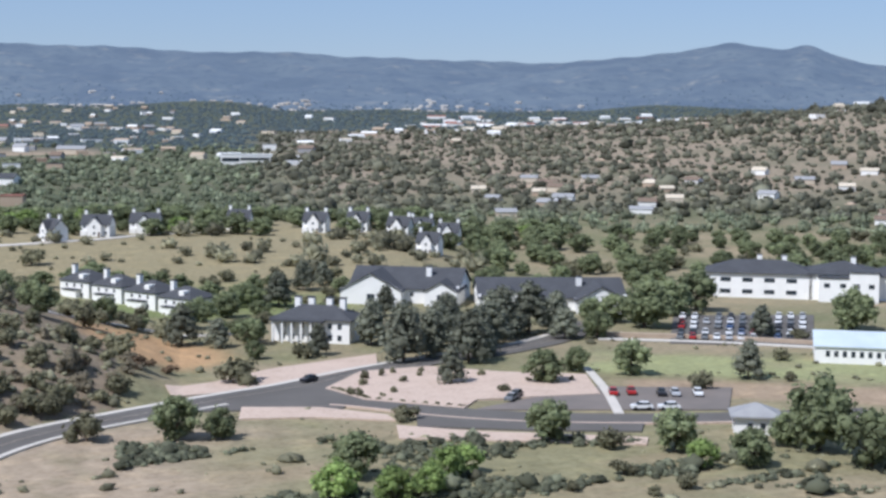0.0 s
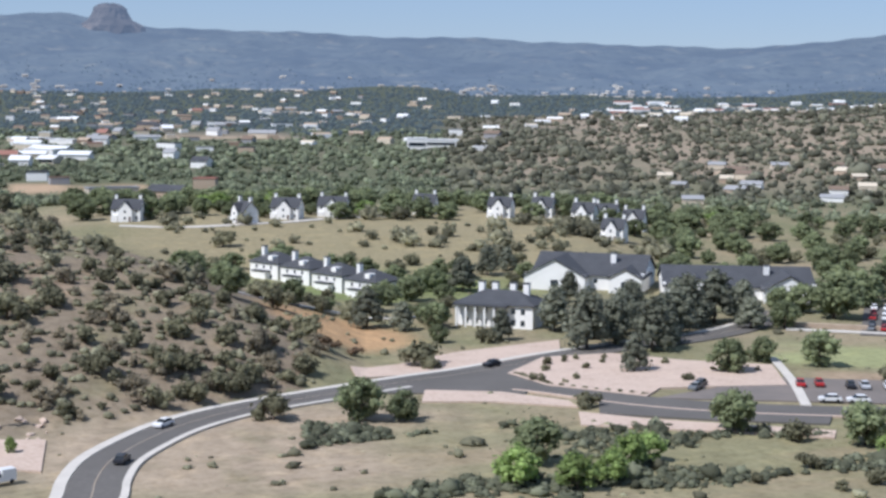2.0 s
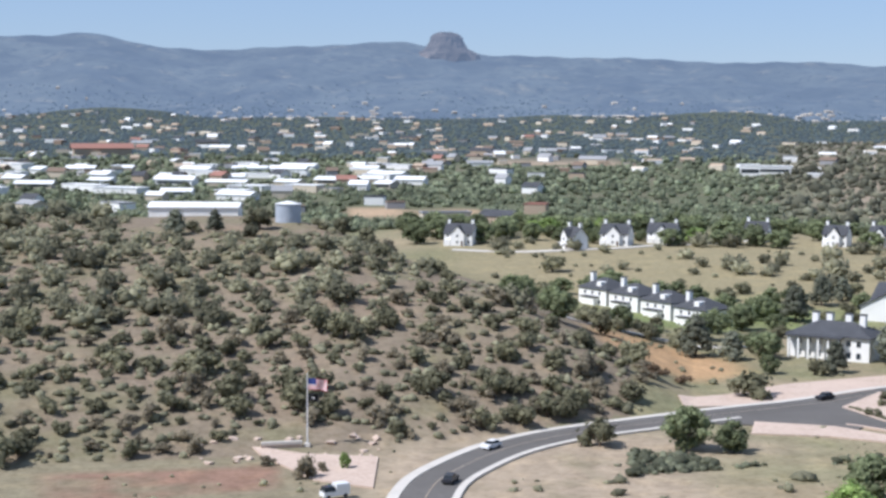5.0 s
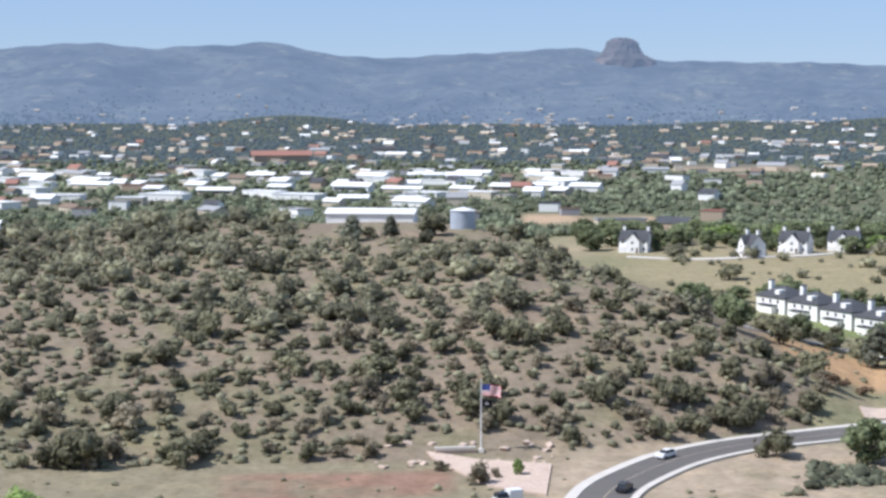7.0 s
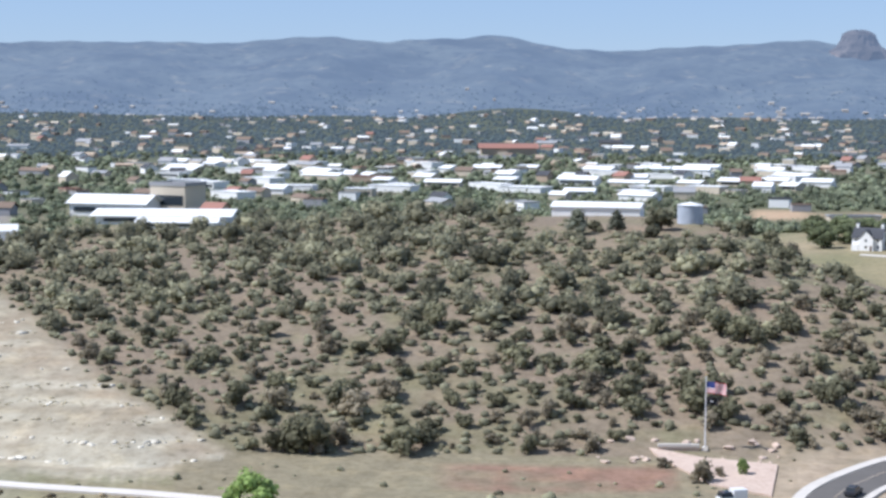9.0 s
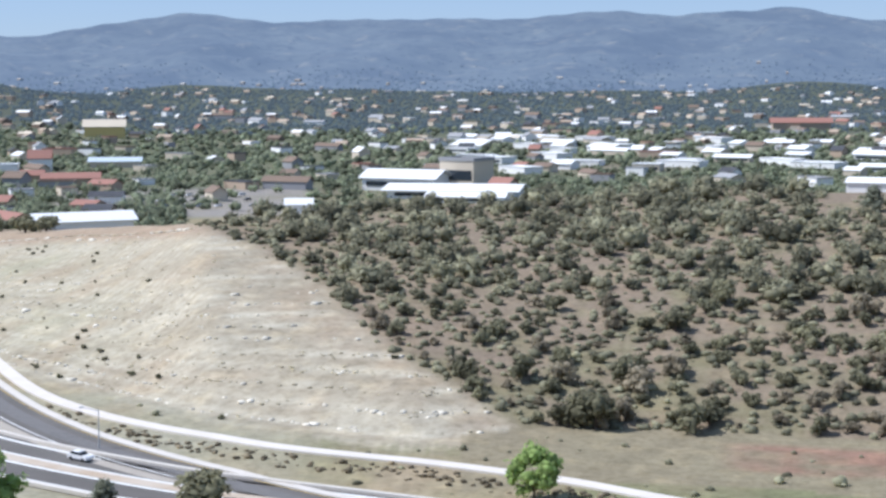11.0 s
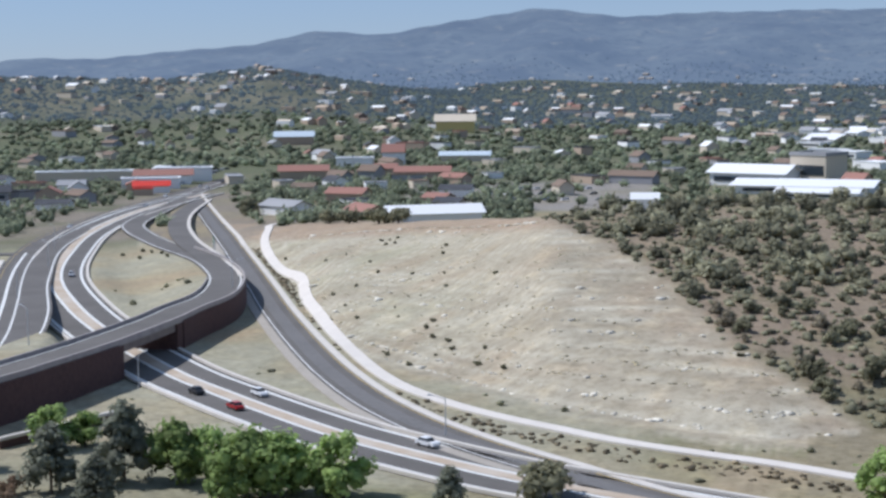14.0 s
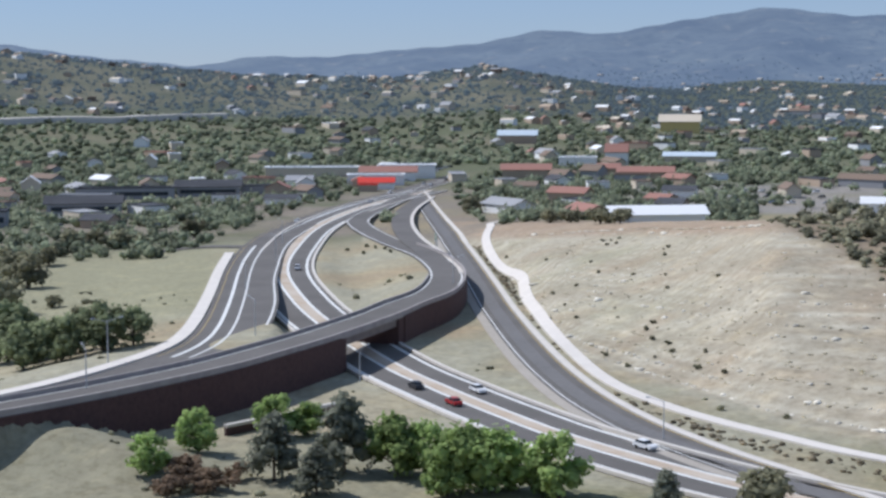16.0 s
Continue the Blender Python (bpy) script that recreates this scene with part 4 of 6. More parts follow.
# loose tufts on fields, verges and the graded slope
tx, ty, ta, td = scatter(7000, -47, 52, 190, 480, lambda x, y, a, d: np.clip(0.25 + 0.9 * fbm(x, y, 13, 6), 0, 1) * (on_hill(x, y, a, d) < 0.5) * (graded(a, d) < 0.5), 51)
roads = np.full(tx.shape, 1e9)
for line, half in ((LOWER, 12), (UPPER, 15), (FLYOVER, 8), (RAMP, 10), (FOOTPATH, 3), (ENTRY, 9), (DRIVE, 10)):
    roads = np.minimum(roads, near(line, tx, ty)[0] - half)
PAVED = [
    [(141, 311), (157, 327), (175, 327), (186, 313), (202, 301), (191, 279), (164, 285), (157, 278), (143, 295)],
    [(158, 276), (205, 253), (222, 273), (194, 288)],
    [(249, 332), (280, 312), (322, 359), (283, 376)],
    [(108, 316), (110, 326), (122, 329), (140, 340), (160, 346), (172, 349), (165, 334), (140, 322), (120, 316)],
    [(16, 286), (38, 278), (34, 255), (25, 262)],
]
ok = roads > 0
for poly in PAVED:
    ok &= ~in_poly(poly, tx, ty)
tx, ty = tx[ok], ty[ok]
mass("grass_tufts", tx, ty, rng.lognormal(math.log(1.3), 0.5, len(tx)), rng.uniform(0.35, 0.8, len(tx)), rng.uniform(0.2, 1, len(tx)), tuft_template(1, 33, 14), M_SCRUBMASS, "olive tufts and sage on dry grassland", "tufts", 0.1)
tx, ty, ta, td = scatter(15000, 11, 33, 280, 600, lambda x, y, a, d: 0.55 * (graded(a, d) > 0.5) * np.clip(0.35 + fbm(x, y, 17, 1), 0.1, 1), 52)
tx, ty = in_rows(tx, ty, 19, 0.12, 9)
M_STRAW = leaf_material("dry_straw_tufts", (0.50, 0.45, 0.31), 0.25, "tone")
mass("straw_tufts", tx, ty, rng.uniform(0.5, 1.5, len(tx)), rng.uniform(0.14, 0.3, len(tx)), rng.uniform(0, 1, len(tx)), tuft_template(1, 35, 10), M_STRAW, "pale straw tufts and clods on the graded slope", "tufts", 0.08)

# sage on the low meadow and brush between path and ramp
tx, ty, ta, td = scatter(11000, -46, -17, 205, 292, lambda x, y, a, d: np.clip(2.2 * fbm(x * 0.45, y * 1.5, 9, 2.0) - 0.1, 0, 1) * (near(ENTRY, x, y)[0] > 14) * (near(DRIVE, x, y)[0] > 12), 53)
ok = np.ones(len(tx), bool)
for poly in PAVED:
    ok &= ~in_poly(poly, tx, ty)
tx, ty = tx[ok], ty[ok]
M_SAGE = leaf_material("grey_green_sage", (0.205, 0.215, 0.145), 0.35, "tone")
mass("meadow_sage", tx, ty, rng.lognormal(math.log(1.8), 0.4, len(tx)), rng.uniform(0.4, 0.75, len(tx)), rng.uniform(0, 1, len(tx)), tuft_template(1, 36, 16), M_SAGE, "low grey-green sage patches on the meadow", "sage", 0.1)
i = rng.integers(0, len(FOOTPATH) - 30, 900)
t = np.gradient(FOOTPATH[:, :2], axis=0)
t /= np.linalg.norm(t, axis=1)[:, None] + 1e-9
off = rng.uniform(2.2, 7.0, 900) + np.where(FOOTPATH[i, 1] < 300, rng.uniform(0, 5, 900), 0)
slip = rng.uniform(-2.0, 2.0, 900)
tx, ty = FOOTPATH[i, 0] - t[i, 1] * off + t[i, 0] * slip, FOOTPATH[i, 1] + t[i, 0] * off + t[i, 1] * slip
ok = near(RAMP, tx, ty)[0] > 7
tx, ty = tx[ok], ty[ok]
M_BRUSH = leaf_material("brown_verge_brush", (0.28, 0.235, 0.16), 0.4, "tone")
mass("verge_brush", tx, ty, rng.uniform(0.6, 1.6, len(tx)), rng.uniform(0.4, 0.8, len(tx)), rng.uniform(0, 1, len(tx)), tuft_template(1, 37, 14), M_BRUSH, "brown brush between footpath and ramp", "brush", 0.1)

tx, ty, ta, td = scatter(7000, 11, 33, 280, 600, lambda x, y, a, d: (graded(a, d) > 0.5) * np.where(d < hill_foot(a) + 14, 0.8, np.clip(1.3 * fbm(x, y, 11, 8), 0, 0.5)), 54)
tx, ty = in_rows(tx, ty, 19, 0.09, 10)
M_CLOD = surface("pale_rock", (0.66, 0.62, 0.52), (0.55, 0.50, 0.41), 0.5, 0.95, attr="tone", random_tone=0.3)
mass("pale_clods", tx, ty, rng.lognormal(math.log(0.85), 0.45, len(tx)), rng.uniform(0.5, 0.9, len(tx)), rng.uniform(0, 1, len(tx)), blob(78, 0.6, 0.45), M_CLOD, "pale rocks and clods on the graded slope", "rocks", 0.05)

# ---------- buildings ----------
M_WHITE = surface("white_render", (0.85, 0.84, 0.81), (0.79, 0.78, 0.75), 0.3, 0.8)
M_CREAM = surface("cream_render", (0.62, 0.54, 0.42), (0.54, 0.47, 0.37), 0.3, 0.85)
M_TANWALL = surface("tan_stucco", (0.46, 0.36, 0.27), (0.40, 0.31, 0.23), 0.3, 0.9)
M_GREYWALL = surface("grey_siding", (0.34, 0.34, 0.34), (0.28, 0.28, 0.29), 0.3, 0.85)
M_SLATE = surface("slate_grey_shingle", (0.072, 0.074, 0.082), (0.10, 0.103, 0.112), 0.25, 0.9, (0.06, 0.062, 0.068), 3.0)
M_WHITEROOF = surface("white_membrane", (0.80, 0.80, 0.79), (0.68, 0.68, 0.67), 0.1, 0.7)
M_REDROOF = surface("red_tile", (0.34, 0.17, 0.13), (0.28, 0.15, 0.12), 0.3, 0.8)
M_SCARLET = surface("scarlet_metal", (0.62, 0.05, 0.03), (0.52, 0.05, 0.03), 0.3, 0.5)
M_BROWNROOF = surface("brown_shingle", (0.22, 0.16, 0.12), (0.17, 0.13, 0.10), 0.3, 0.9)
M_BLUEROOF = surface("pale_blue_metal", (0.55, 0.62, 0.66), (0.48, 0.55, 0.59), 0.2, 0.45)
M_YELLOWWALL = surface("yellow_wall", (0.66, 0.52, 0.20), (0.60, 0.47, 0.2), 0.2, 0.8)
M_PANE = surface("dark_window_glass", (0.035, 0.045, 0.055), None, rough=0.15)
M_DOOR = surface("painted_door", (0.16, 0.12, 0.10), None, rough=0.6)


def box_mesh(name, x0, x1, y0, y1, z0, z1, mat, taper=0.0):
    t = taper
    v = [(x0, y0, z0), (x1, y0, z0), (x1, y1, z0), (x0, y1, z0), (x0 + t, y0 + t, z1), (x1 - t, y0 + t, z1), (x1 - t, y1 - t, z1), (x0 + t, y1 - t, z1)]
    return mesh_of(name, v, [(3, 2, 1, 0), (4, 5, 6, 7), (0, 1, 5, 4), (1, 2, 6, 5), (2, 3, 7, 6), (3, 0, 4, 7)], mat)


def gable_mesh(name, w, d, z, h, over, mat, thick=0.25):
    """A pitched roof along x over a plan w by d, with overhang and thickness."""
    a, b = w / 2 + over, d / 2 + over
    s = h / (d / 2)
    drop = over * s
    v = []
    for dz in (0, -thick):
        v += [(-a, -b, z - drop + dz), (a, -b, z - drop + dz), (a, 0, z + h + dz), (-a, 0, z + h + dz), (a, b, z - drop + dz), (-a, b, z - drop + dz)]
    f = [(0, 1, 2, 3), (3, 2, 4, 5), (7, 6, 9, 8), (8, 9, 11, 10), (0, 6, 7, 1), (5, 4, 10, 11), (1, 7, 8, 2), (2, 8, 10, 4), (3, 9, 6, 0), (5, 11, 9, 3)]
    return mesh_of(name, v, f, mat)


def hip_mesh(name, w, d, z, h, over, mat, thick=0.3):
    a, b = w / 2 + over, d / 2 + over
    r = max(0.2, a - b)
    v = [(-a, -b, z), (a, -b, z), (a, b, z), (-a, b, z), (-r, 0, z + h), (r, 0, z + h), (-a, -b, z - thick), (a, -b, z - thick), (a, b, z - thick), (-a, b, z - thick)]
    f = [(0, 1, 5, 4), (1, 2, 5), (2, 3, 4, 5), (3, 0, 4), (9, 8, 7, 6), (0, 6, 7, 1), (1, 7, 8, 2), (2, 8, 9, 3), (3, 9, 6, 0)]
    return mesh_of(name, v, f, mat)


def walls_mesh(name, w, d, h, mat, gable=0.0):
    """Outer walls with gable ends on the short sides, sunk a little into the ground."""
    x, y = w / 2, d / 2
    v = [(-x, -y, -2.5), (x, -y, -2.5), (x, y, -2.5), (-x, y, -2.5), (-x, -y, h), (x, -y, h), (x, y, h), (-x, y, h)]
    f = [(0, 1, 5, 4), (2, 3, 7, 6)]
    if gable:
        v += [(-x, 0, h + gable), (x, 0, h + gable)]
        f += [(1, 2, 6, 9, 5), (3, 0, 4, 8, 7)]
    else:
        f += [(1, 2, 6, 5), (3, 0, 4, 7), (4, 5, 6, 7)]
    return mesh_of(name, v, f, mat)


WINDOW = box_mesh("window", -0.55, 0.55, -0.06, 0.06, -0.8, 0.8, M_PANE)


def window(parent, x, y, z, turn=0.0, sx=1.0, sz=1.0):
    w = child("window", WINDOW, parent, m=Matrix.Translation((x, y, z)) @ Matrix.Rotation(radians(turn), 4, "Z") @ Matrix.Diagonal((sx, 1, sz, 1)))
    return w


def rows_of_windows(parent, w, d, h, storeys, gap, sides="fblr", sx=1.0, sz=1.0):
    for s in range(storeys):
        z = h * (s + 0.55) / storeys
        n = max(1, int((w - 1.5) / gap))
        for k in range(n):
            x = (k - (n - 1) / 2) * gap
            if "f" in sides:
                window(parent, x, -d / 2, z, 0, sx, sz)
            if "b" in sides:
                window(parent, x, d / 2, z, 0, sx, sz)
        n = max(1, int((d - 1.5) / gap))
        for k in range(n):
            y = (k - (n - 1) / 2) * gap
            if "l" in sides:
                window(parent, -w / 2, y, z, 90, sx, sz)
            if "r" in sides:
                window(parent, w / 2, y, z, 90, sx, sz)


def stand(name, x, y, turn, label, category, group="", lift=0.0):
    root = new(name)
    root.matrix_basis = Matrix.Translation((x, y, gz(x, y) + lift)) @ Matrix.Rotation(radians(turn), 4, "Z")
    return tagged(root, label, category, group)


def chimney(parent, x, y, z0, z1, w=1.1, mat=None):
    c = child("chimney", box_mesh("chimney", x - w / 2, x + w / 2, y - w / 2, y + w / 2, z0, z1, mat or M_WHITE), parent, "white rendered chimney")
    child("cap", box_mesh("cap", x - w / 2 - 0.12, x + w / 2 + 0.12, y - w / 2 - 0.12, y + w / 2 + 0.12, z1, z1 + 0.25, M_SLATE), c)


def cottage(x, y, w, turn):
    """A white two-storey cottage with a steep slate roof, a front gable and white chimneys."""
    d, h, g = w * 0.8, 5.2, 3.6
    r = stand("cottage", x, y, turn, "white two-storey cottage with steep slate-grey roof and white chimneys", "house", "cottages on the rise", -0.3)
    child("wall", walls_mesh("wall", w, d, h, M_WHITE, g), r)
    child("roof", gable_mesh("roof", w, d, h, g, 0.35, M_SLATE), r)
    # projecting front gable
    a, b = w * 0.24, d / 2 + 1.6
    v = [(-a, -b, -2.5), (a, -b, -2.5), (a, 0, -2.5), (-a, 0, -2.5), (-a, -b, h), (a, -b, h), (a, 0, h), (-a, 0, h), (0, -b, h + g * 0.8), (0, 0, h + g * 0.8)]
    child("front_gable", mesh_of("front_gable", v, [(0, 1, 5, 8, 4), (1, 2, 6, 5), (3, 0, 4, 7)], M_WHITE), r)
    u = [(-a - 0.3, -b - 0.3, h - 0.3), (0, -b - 0.3, h + g * 0.8 + 0.1), (a + 0.3, -b - 0.3, h - 0.3), (-a - 0.3, 0, h - 0.3), (0, 0, h + g * 0.8 + 0.1), (a + 0.3, 0, h - 0.3)]
    u += [(p, q, s - 0.2) for p, q, s in u]
    child("gable_roof", mesh_of("gable_roof", u, [(0, 1, 4, 3), (1, 2, 5, 4), (6, 9, 10, 7), (7, 10, 11, 8), (0, 6, 7, 1), (1, 7, 8, 2), (0, 3, 9, 6), (2, 8, 11, 5)], M_SLATE), r)
    chimney(r, -w * 0.42, 0.3, h, h + g + 1.6)
    chimney(r, w * 0.42, 0.3, h, h + g + 1.6)
    for s in (1.6, 4.1):
        for q in (-w * 0.37, 0, w * 0.37):
            window(r, q, -b if q == 0 else -d / 2, s, 0, 0.7, 0.6)
    child("door", box_mesh("door", w * 0.13, w * 0.13 + 0.9, -b - 0.05, -b + 0.05, 0, 2.1, M_DOOR), r)
    child("porch", box_mesh("porch", -w * 0.48, -w * 0.26, -d / 2 - 1.6, -d / 2, -1.0, 2.6, M_WHITE), r)


for x, y, w, turn in ((119, 627, 11.5, -25), (160, 604, 8.5, -70), (182, 620, 11.5, -32), (205, 630, 12.0, -28), (246, 630, 9.5, -35), (268, 600, 9.6, -40), (286, 597, 9.0, -42), (296, 579, 9.2, -45), (312, 590, 9.5, -40), (324, 588, 9.0, -40), (289, 540, 8.8, -45)):
    cottage(x, y, w, turn)


def row_house(x, y, turn):
    r = stand("row_house", x, y, turn, "white row house with dark hipped roof and dormer chimneys", "house", "row houses below the rise", -0.4)
    child("wall", walls_mesh("wall", 13, 11, 5.6, M_WHITE), r)
    child("roof", hip_mesh("roof", 13, 11, 5.6, 3.0, 0.4, M_SLATE), r)
    chimney(r, -4.2, -1.5, 5.6, 10.0, 1.4)
    child("dormer", box_mesh("dormer", 1.0, 3.0, -4.6, -1.0, 5.6, 7.6, M_WHITE), r)
    rows_of_windows(r, 13, 11, 5.4, 2, 3.4, "fl", 0.75, 0.65)
    child("porch", box_mesh("porch", -3, 3, -7.6, -5.5, -2, 2.9, M_WHITE), r)
    child("porch_roof", box_mesh("porch_roof", -3.3, 3.3, -7.9, -5.5, 2.9, 3.2, M_SLATE), r)


for k in range(4):
    row_house(137 + 6.2 * k, 478 - 12.6 * k, -65)

r = stand("office_house", 170, 379, -44, "white colonnaded hall with dark hipped roof and tall chimneys", "building", "", -0.2)
child("wall", walls_mesh("wall", 21, 12, 6.2, M_WHITE), r)
child("roof", hip_mesh("roof", 21, 12, 6.4, 3.0, 0.7, M_SLATE), r)
for q in (-6, -2.2, 2.8, 6.5):
    chimney(r, q, 0.8, 7.4, 11.2, 1.5)
rows_of_windows(r, 20, 12, 6.0, 2, 2.6, "flr", 1.0, 0.9)
for k in range(6):
    child("column", box_mesh("column", -10 + 2.6 * k, -9.5 + 2.6 * k, -8.4, -7.9, -2, 5.8, M_WHITE), r)
child("porch_roof", box_mesh("porch_roof", -10.6, 4.2, -8.8, -6, 5.8, 6.3, M_SLATE), r)


def big_hall(x, y, turn, w, d, h, g, label, fronts):
    """A long white hall with a broad slate roof and white gabled bays towards the front."""
    r = stand("assembly_hall", x, y, turn, label, "building", "halls of the campus", -0.2)
    child("wall", walls_mesh("wall", w, d, h, M_WHITE, g), r)
    child("roof", gable_mesh("roof", w, d, h, g, 0.6, M_SLATE, 0.4), r)
    for fx, fw, out in fronts:
        b = d / 2 + out
        gh = fw * 0.26
        v = [(fx - fw / 2, -b, -2.5), (fx + fw / 2, -b, -2.5), (fx + fw / 2, 0, -2.5), (fx - fw / 2, 0, -2.5), (fx - fw / 2, -b, h), (fx + fw / 2, -b, h), (fx + fw / 2, 0, h), (fx - fw / 2, 0, h), (fx, -b, h + gh), (fx, 0, h + gh)]
        bay = child("bay", mesh_of("bay", v, [(0, 1, 5, 8, 4), (1, 2, 6, 5), (3, 0, 4, 7)], M_WHITE), r)
        e = 0.5
        u = [(fx - fw / 2 - e, -b - e, h - 0.35), (fx, -b - e, h + gh + 0.1), (fx + fw / 2 + e, -b - e, h - 0.35), (fx - fw / 2 - e, 1, h - 0.35), (fx, 1, h + gh + 0.1), (fx + fw / 2 + e, 1, h - 0.35)]
        u += [(p, q, s - 0.45) for p, q, s in u]
        child("bay_roof", mesh_of("bay_roof", u, [(0, 1, 4, 3), (1, 2, 5, 4), (6, 9, 10, 7), (7, 10, 11, 8), (1, 0, 6, 7), (2, 1, 7, 8), (0, 3, 9, 6), (2, 8, 11, 5)], M_SLATE), bay)
        child("window", box_mesh("window", fx - 1.2, fx + 1.2, -b - 0.06, -b + 0.06, 1.0, 3.0, M_PANE), bay)
    rows_of_windows(r, w, d, h, 1, 5.2, "fr", 1.1, 0.8)
    for s in (-1, 1):
        child("parapet", box_mesh("parapet", s * w / 2 - 0.5, s * w / 2 + 0.5, -d / 2, d / 2 * 0.2, h - 0.5, h + 0.6, M_WHITE), r)
    chimney(r, w * 0.2, -d * 0.2, h, h + g + 0.6, 1.6)
    return r


big_hall(231, 444, -38, 34, 26, 4.6, 5.2, "white hall with broad slate-grey roof and white gables", ((-9, 19, 6.0), (12.5, 10, 4.5)))
big_hall(262, 412, -26, 44, 26, 4.6, 4.6, "long white hall with slate-grey roof among pines", ((-13, 11, 4.5), (14, 15, 6.0)))

r = stand("clinic_building", 341, 407, -41, "long white two-storey clinic with slate-grey roofs", "building")
child("wall", walls_mesh("wall", 34, 18, 8.0, M_WHITE), r)
child("roof", hip_mesh("roof", 34, 18, 8.2, 3.6, 0.8, M_SLATE), r)
rows_of_windows(r, 31, 18, 7.6, 2, 7.0, "fl", 3.0, 0.85)
for x0, y0, w, d, h, roof in ((27, 2, 22, 22, 8.5, True), (24, -9, 10, 9, 7.5, False), (33, -8, 9, 12, 9.5, False), (44, 2, 16, 18, 8.0, True)):
    wing = child("wing", box_mesh("wing", x0 - w / 2, x0 + w / 2, y0 - d / 2, y0 + d / 2, -2.5, h, M_WHITE), r)
    if roof:
        me = hip_mesh("wing_roof", w, d, h + 0.1, 3.4, 0.7, M_SLATE)
        child("wing_roof", me, wing, m=Matrix.Translation((x0, y0, 0)))
    else:
        child("wing_roof", box_mesh("wing_roof", x0 - w / 2 - 0.3, x0 + w / 2 + 0.3, y0 - d / 2 - 0.3, y0 + d / 2 + 0.3, h, h + 0.4, M_SLATE), wing)
        for q in (-0.25, 0.25):
            child("window", box_mesh("window", x0 + w * q - 0.9, x0 + w * q + 0.9, y0 - d / 2 - 0.06, y0 - d / 2 + 0.06, 4.6, 6.0, M_PANE), wing)
for q in (0, 8, 30):
    chimney(r, q, 2, 8, 13.2, 1.6)

r = stand("metal_hall", 282, 287, -40, "low white hall with pale blue metal roof and arched windows", "building")
child("wall", walls_mesh("wall", 36, 17, 4.4, M_WHITE, 2.6), r)
child("roof", gable_mesh("roof", 36, 17, 4.4, 2.6, 0.5, M_BLUEROOF), r)
rows_of_windows(r, 34, 17, 4.2, 1, 2.0, "fl", 0.9, 0.9)

r = stand("gate_house", 196, 234, -35, "small white outbuilding with grey hipped roof", "building")
child("wall", walls_mesh("wall", 8, 7, 3.6, M_WHITE), r)
child("roof", hip_mesh("roof", 8, 7, 3.7, 2.0, 0.9, M_GREYWALL), r)
rows_of_windows(r, 8, 7, 3.2, 1, 2.4, "fl", 0.9, 0.7)
child("lean_to", box_mesh("lean_to", 4, 11, -2.5, 3.5, -2, 2.8, M_GREYWALL), r)

# water tank and reservoir shed on the hill
r = stand("water_tank", 36.5, 462, 0, "pale grey steel water tank on the hilltop", "tank")
n = 28
v = [(3.7 * math.cos(k * math.tau / n), 3.7 * math.sin(k * math.tau / n), z) for z in (-2, 5.2) for k in range(n)]
child("shell", mesh_of("shell", v, [(k, (k + 1) % n, n + (k + 1) % n, n + k) for k in range(n)], surface("galvanised_steel", (0.42, 0.46, 0.52), (0.36, 0.40, 0.45), 0.5, 0.5)), r)
v = [(4.0 * math.cos(k * math.tau / n), 4.0 * math.sin(k * math.tau / n), 5.2) for k in range(n)] + [(0, 0, 6.1)]
child("lid", mesh_of("lid", v, [(k, (k + 1) % n, n) for k in range(n)], M_WHITEROOF), r)
r = stand("reservoir_shed", 11, 508, -10, "long low shed with white metal roof behind the hilltop", "shed")
child("wall", walls_mesh("wall", 28, 11, 3.6, M_WHITE, 1.2), r)
child("roof", gable_mesh("roof", 28, 11, 3.6, 1.3, 0.5, M_WHITEROOF), r)

# ---------- town ----------
BOX_PITCH = mesh_of("wall", [(-.5, -.5, -.6), (.5, -.5, -.6), (.5, .5, -.6), (-.5, .5, -.6), (-.5, -.5, 1), (.5, -.5, 1), (.5, .5, 1), (-.5, .5, 1), (-.5, 0, 1.5), (.5, 0, 1.5)], [(0, 1, 5, 4), (1, 2, 6, 9, 5), (2, 3, 7, 6), (3, 0, 4, 8, 7)], M_WHITE)
BOX = mesh_of("wall", [(-.5, -.5, -.6), (.5, -.5, -.6), (.5, .5, -.6), (-.5, .5, -.6), (-.5, -.5, 1), (.5, -.5, 1), (.5, .5, 1), (-.5, .5, 1)], [(0, 1, 5, 4), (1, 2, 6, 5), (2, 3, 7, 6), (3, 0, 4, 7)], M_WHITE)


def tinted(me, mat):
    q = me.copy()
    q.materials.clear()
    q.materials.append(mat)
    return q


TOWN_WALL = {m.name: tinted(BOX, m) for m in (M_WHITE, M_CREAM, M_TANWALL, M_GREYWALL, M_YELLOWWALL)}
FLAT = mesh_of("roof", [(-.52, -.52, 1), (.52, -.52, 1), (.52, .52, 1), (-.52, .52, 1), (-.52, -.52, 1.12), (.52, -.52, 1.12), (.52, .52, 1.12), (-.52, .52, 1.12), (-.47, -.47, 1.12), (.47, -.47, 1.12), (.47, .47, 1.12), (-.47, .47, 1.12), (-.47, -.47, 1.04), (.47, -.47, 1.04), (.47, .47, 1.04), (-.47, .47, 1.04)],
               [(0, 1, 5, 4), (1, 2, 6, 5), (2, 3, 7, 6), (3, 0, 4, 7), (4, 5, 9, 8), (5, 6, 10, 9), (6, 7, 11, 10), (7, 4, 8, 11), (8, 9, 13, 12), (9, 10, 14, 13), (10, 11, 15, 14), (11, 8, 12, 15), (12, 13, 14, 15), (3, 2, 1, 0)], M_WHITEROOF)
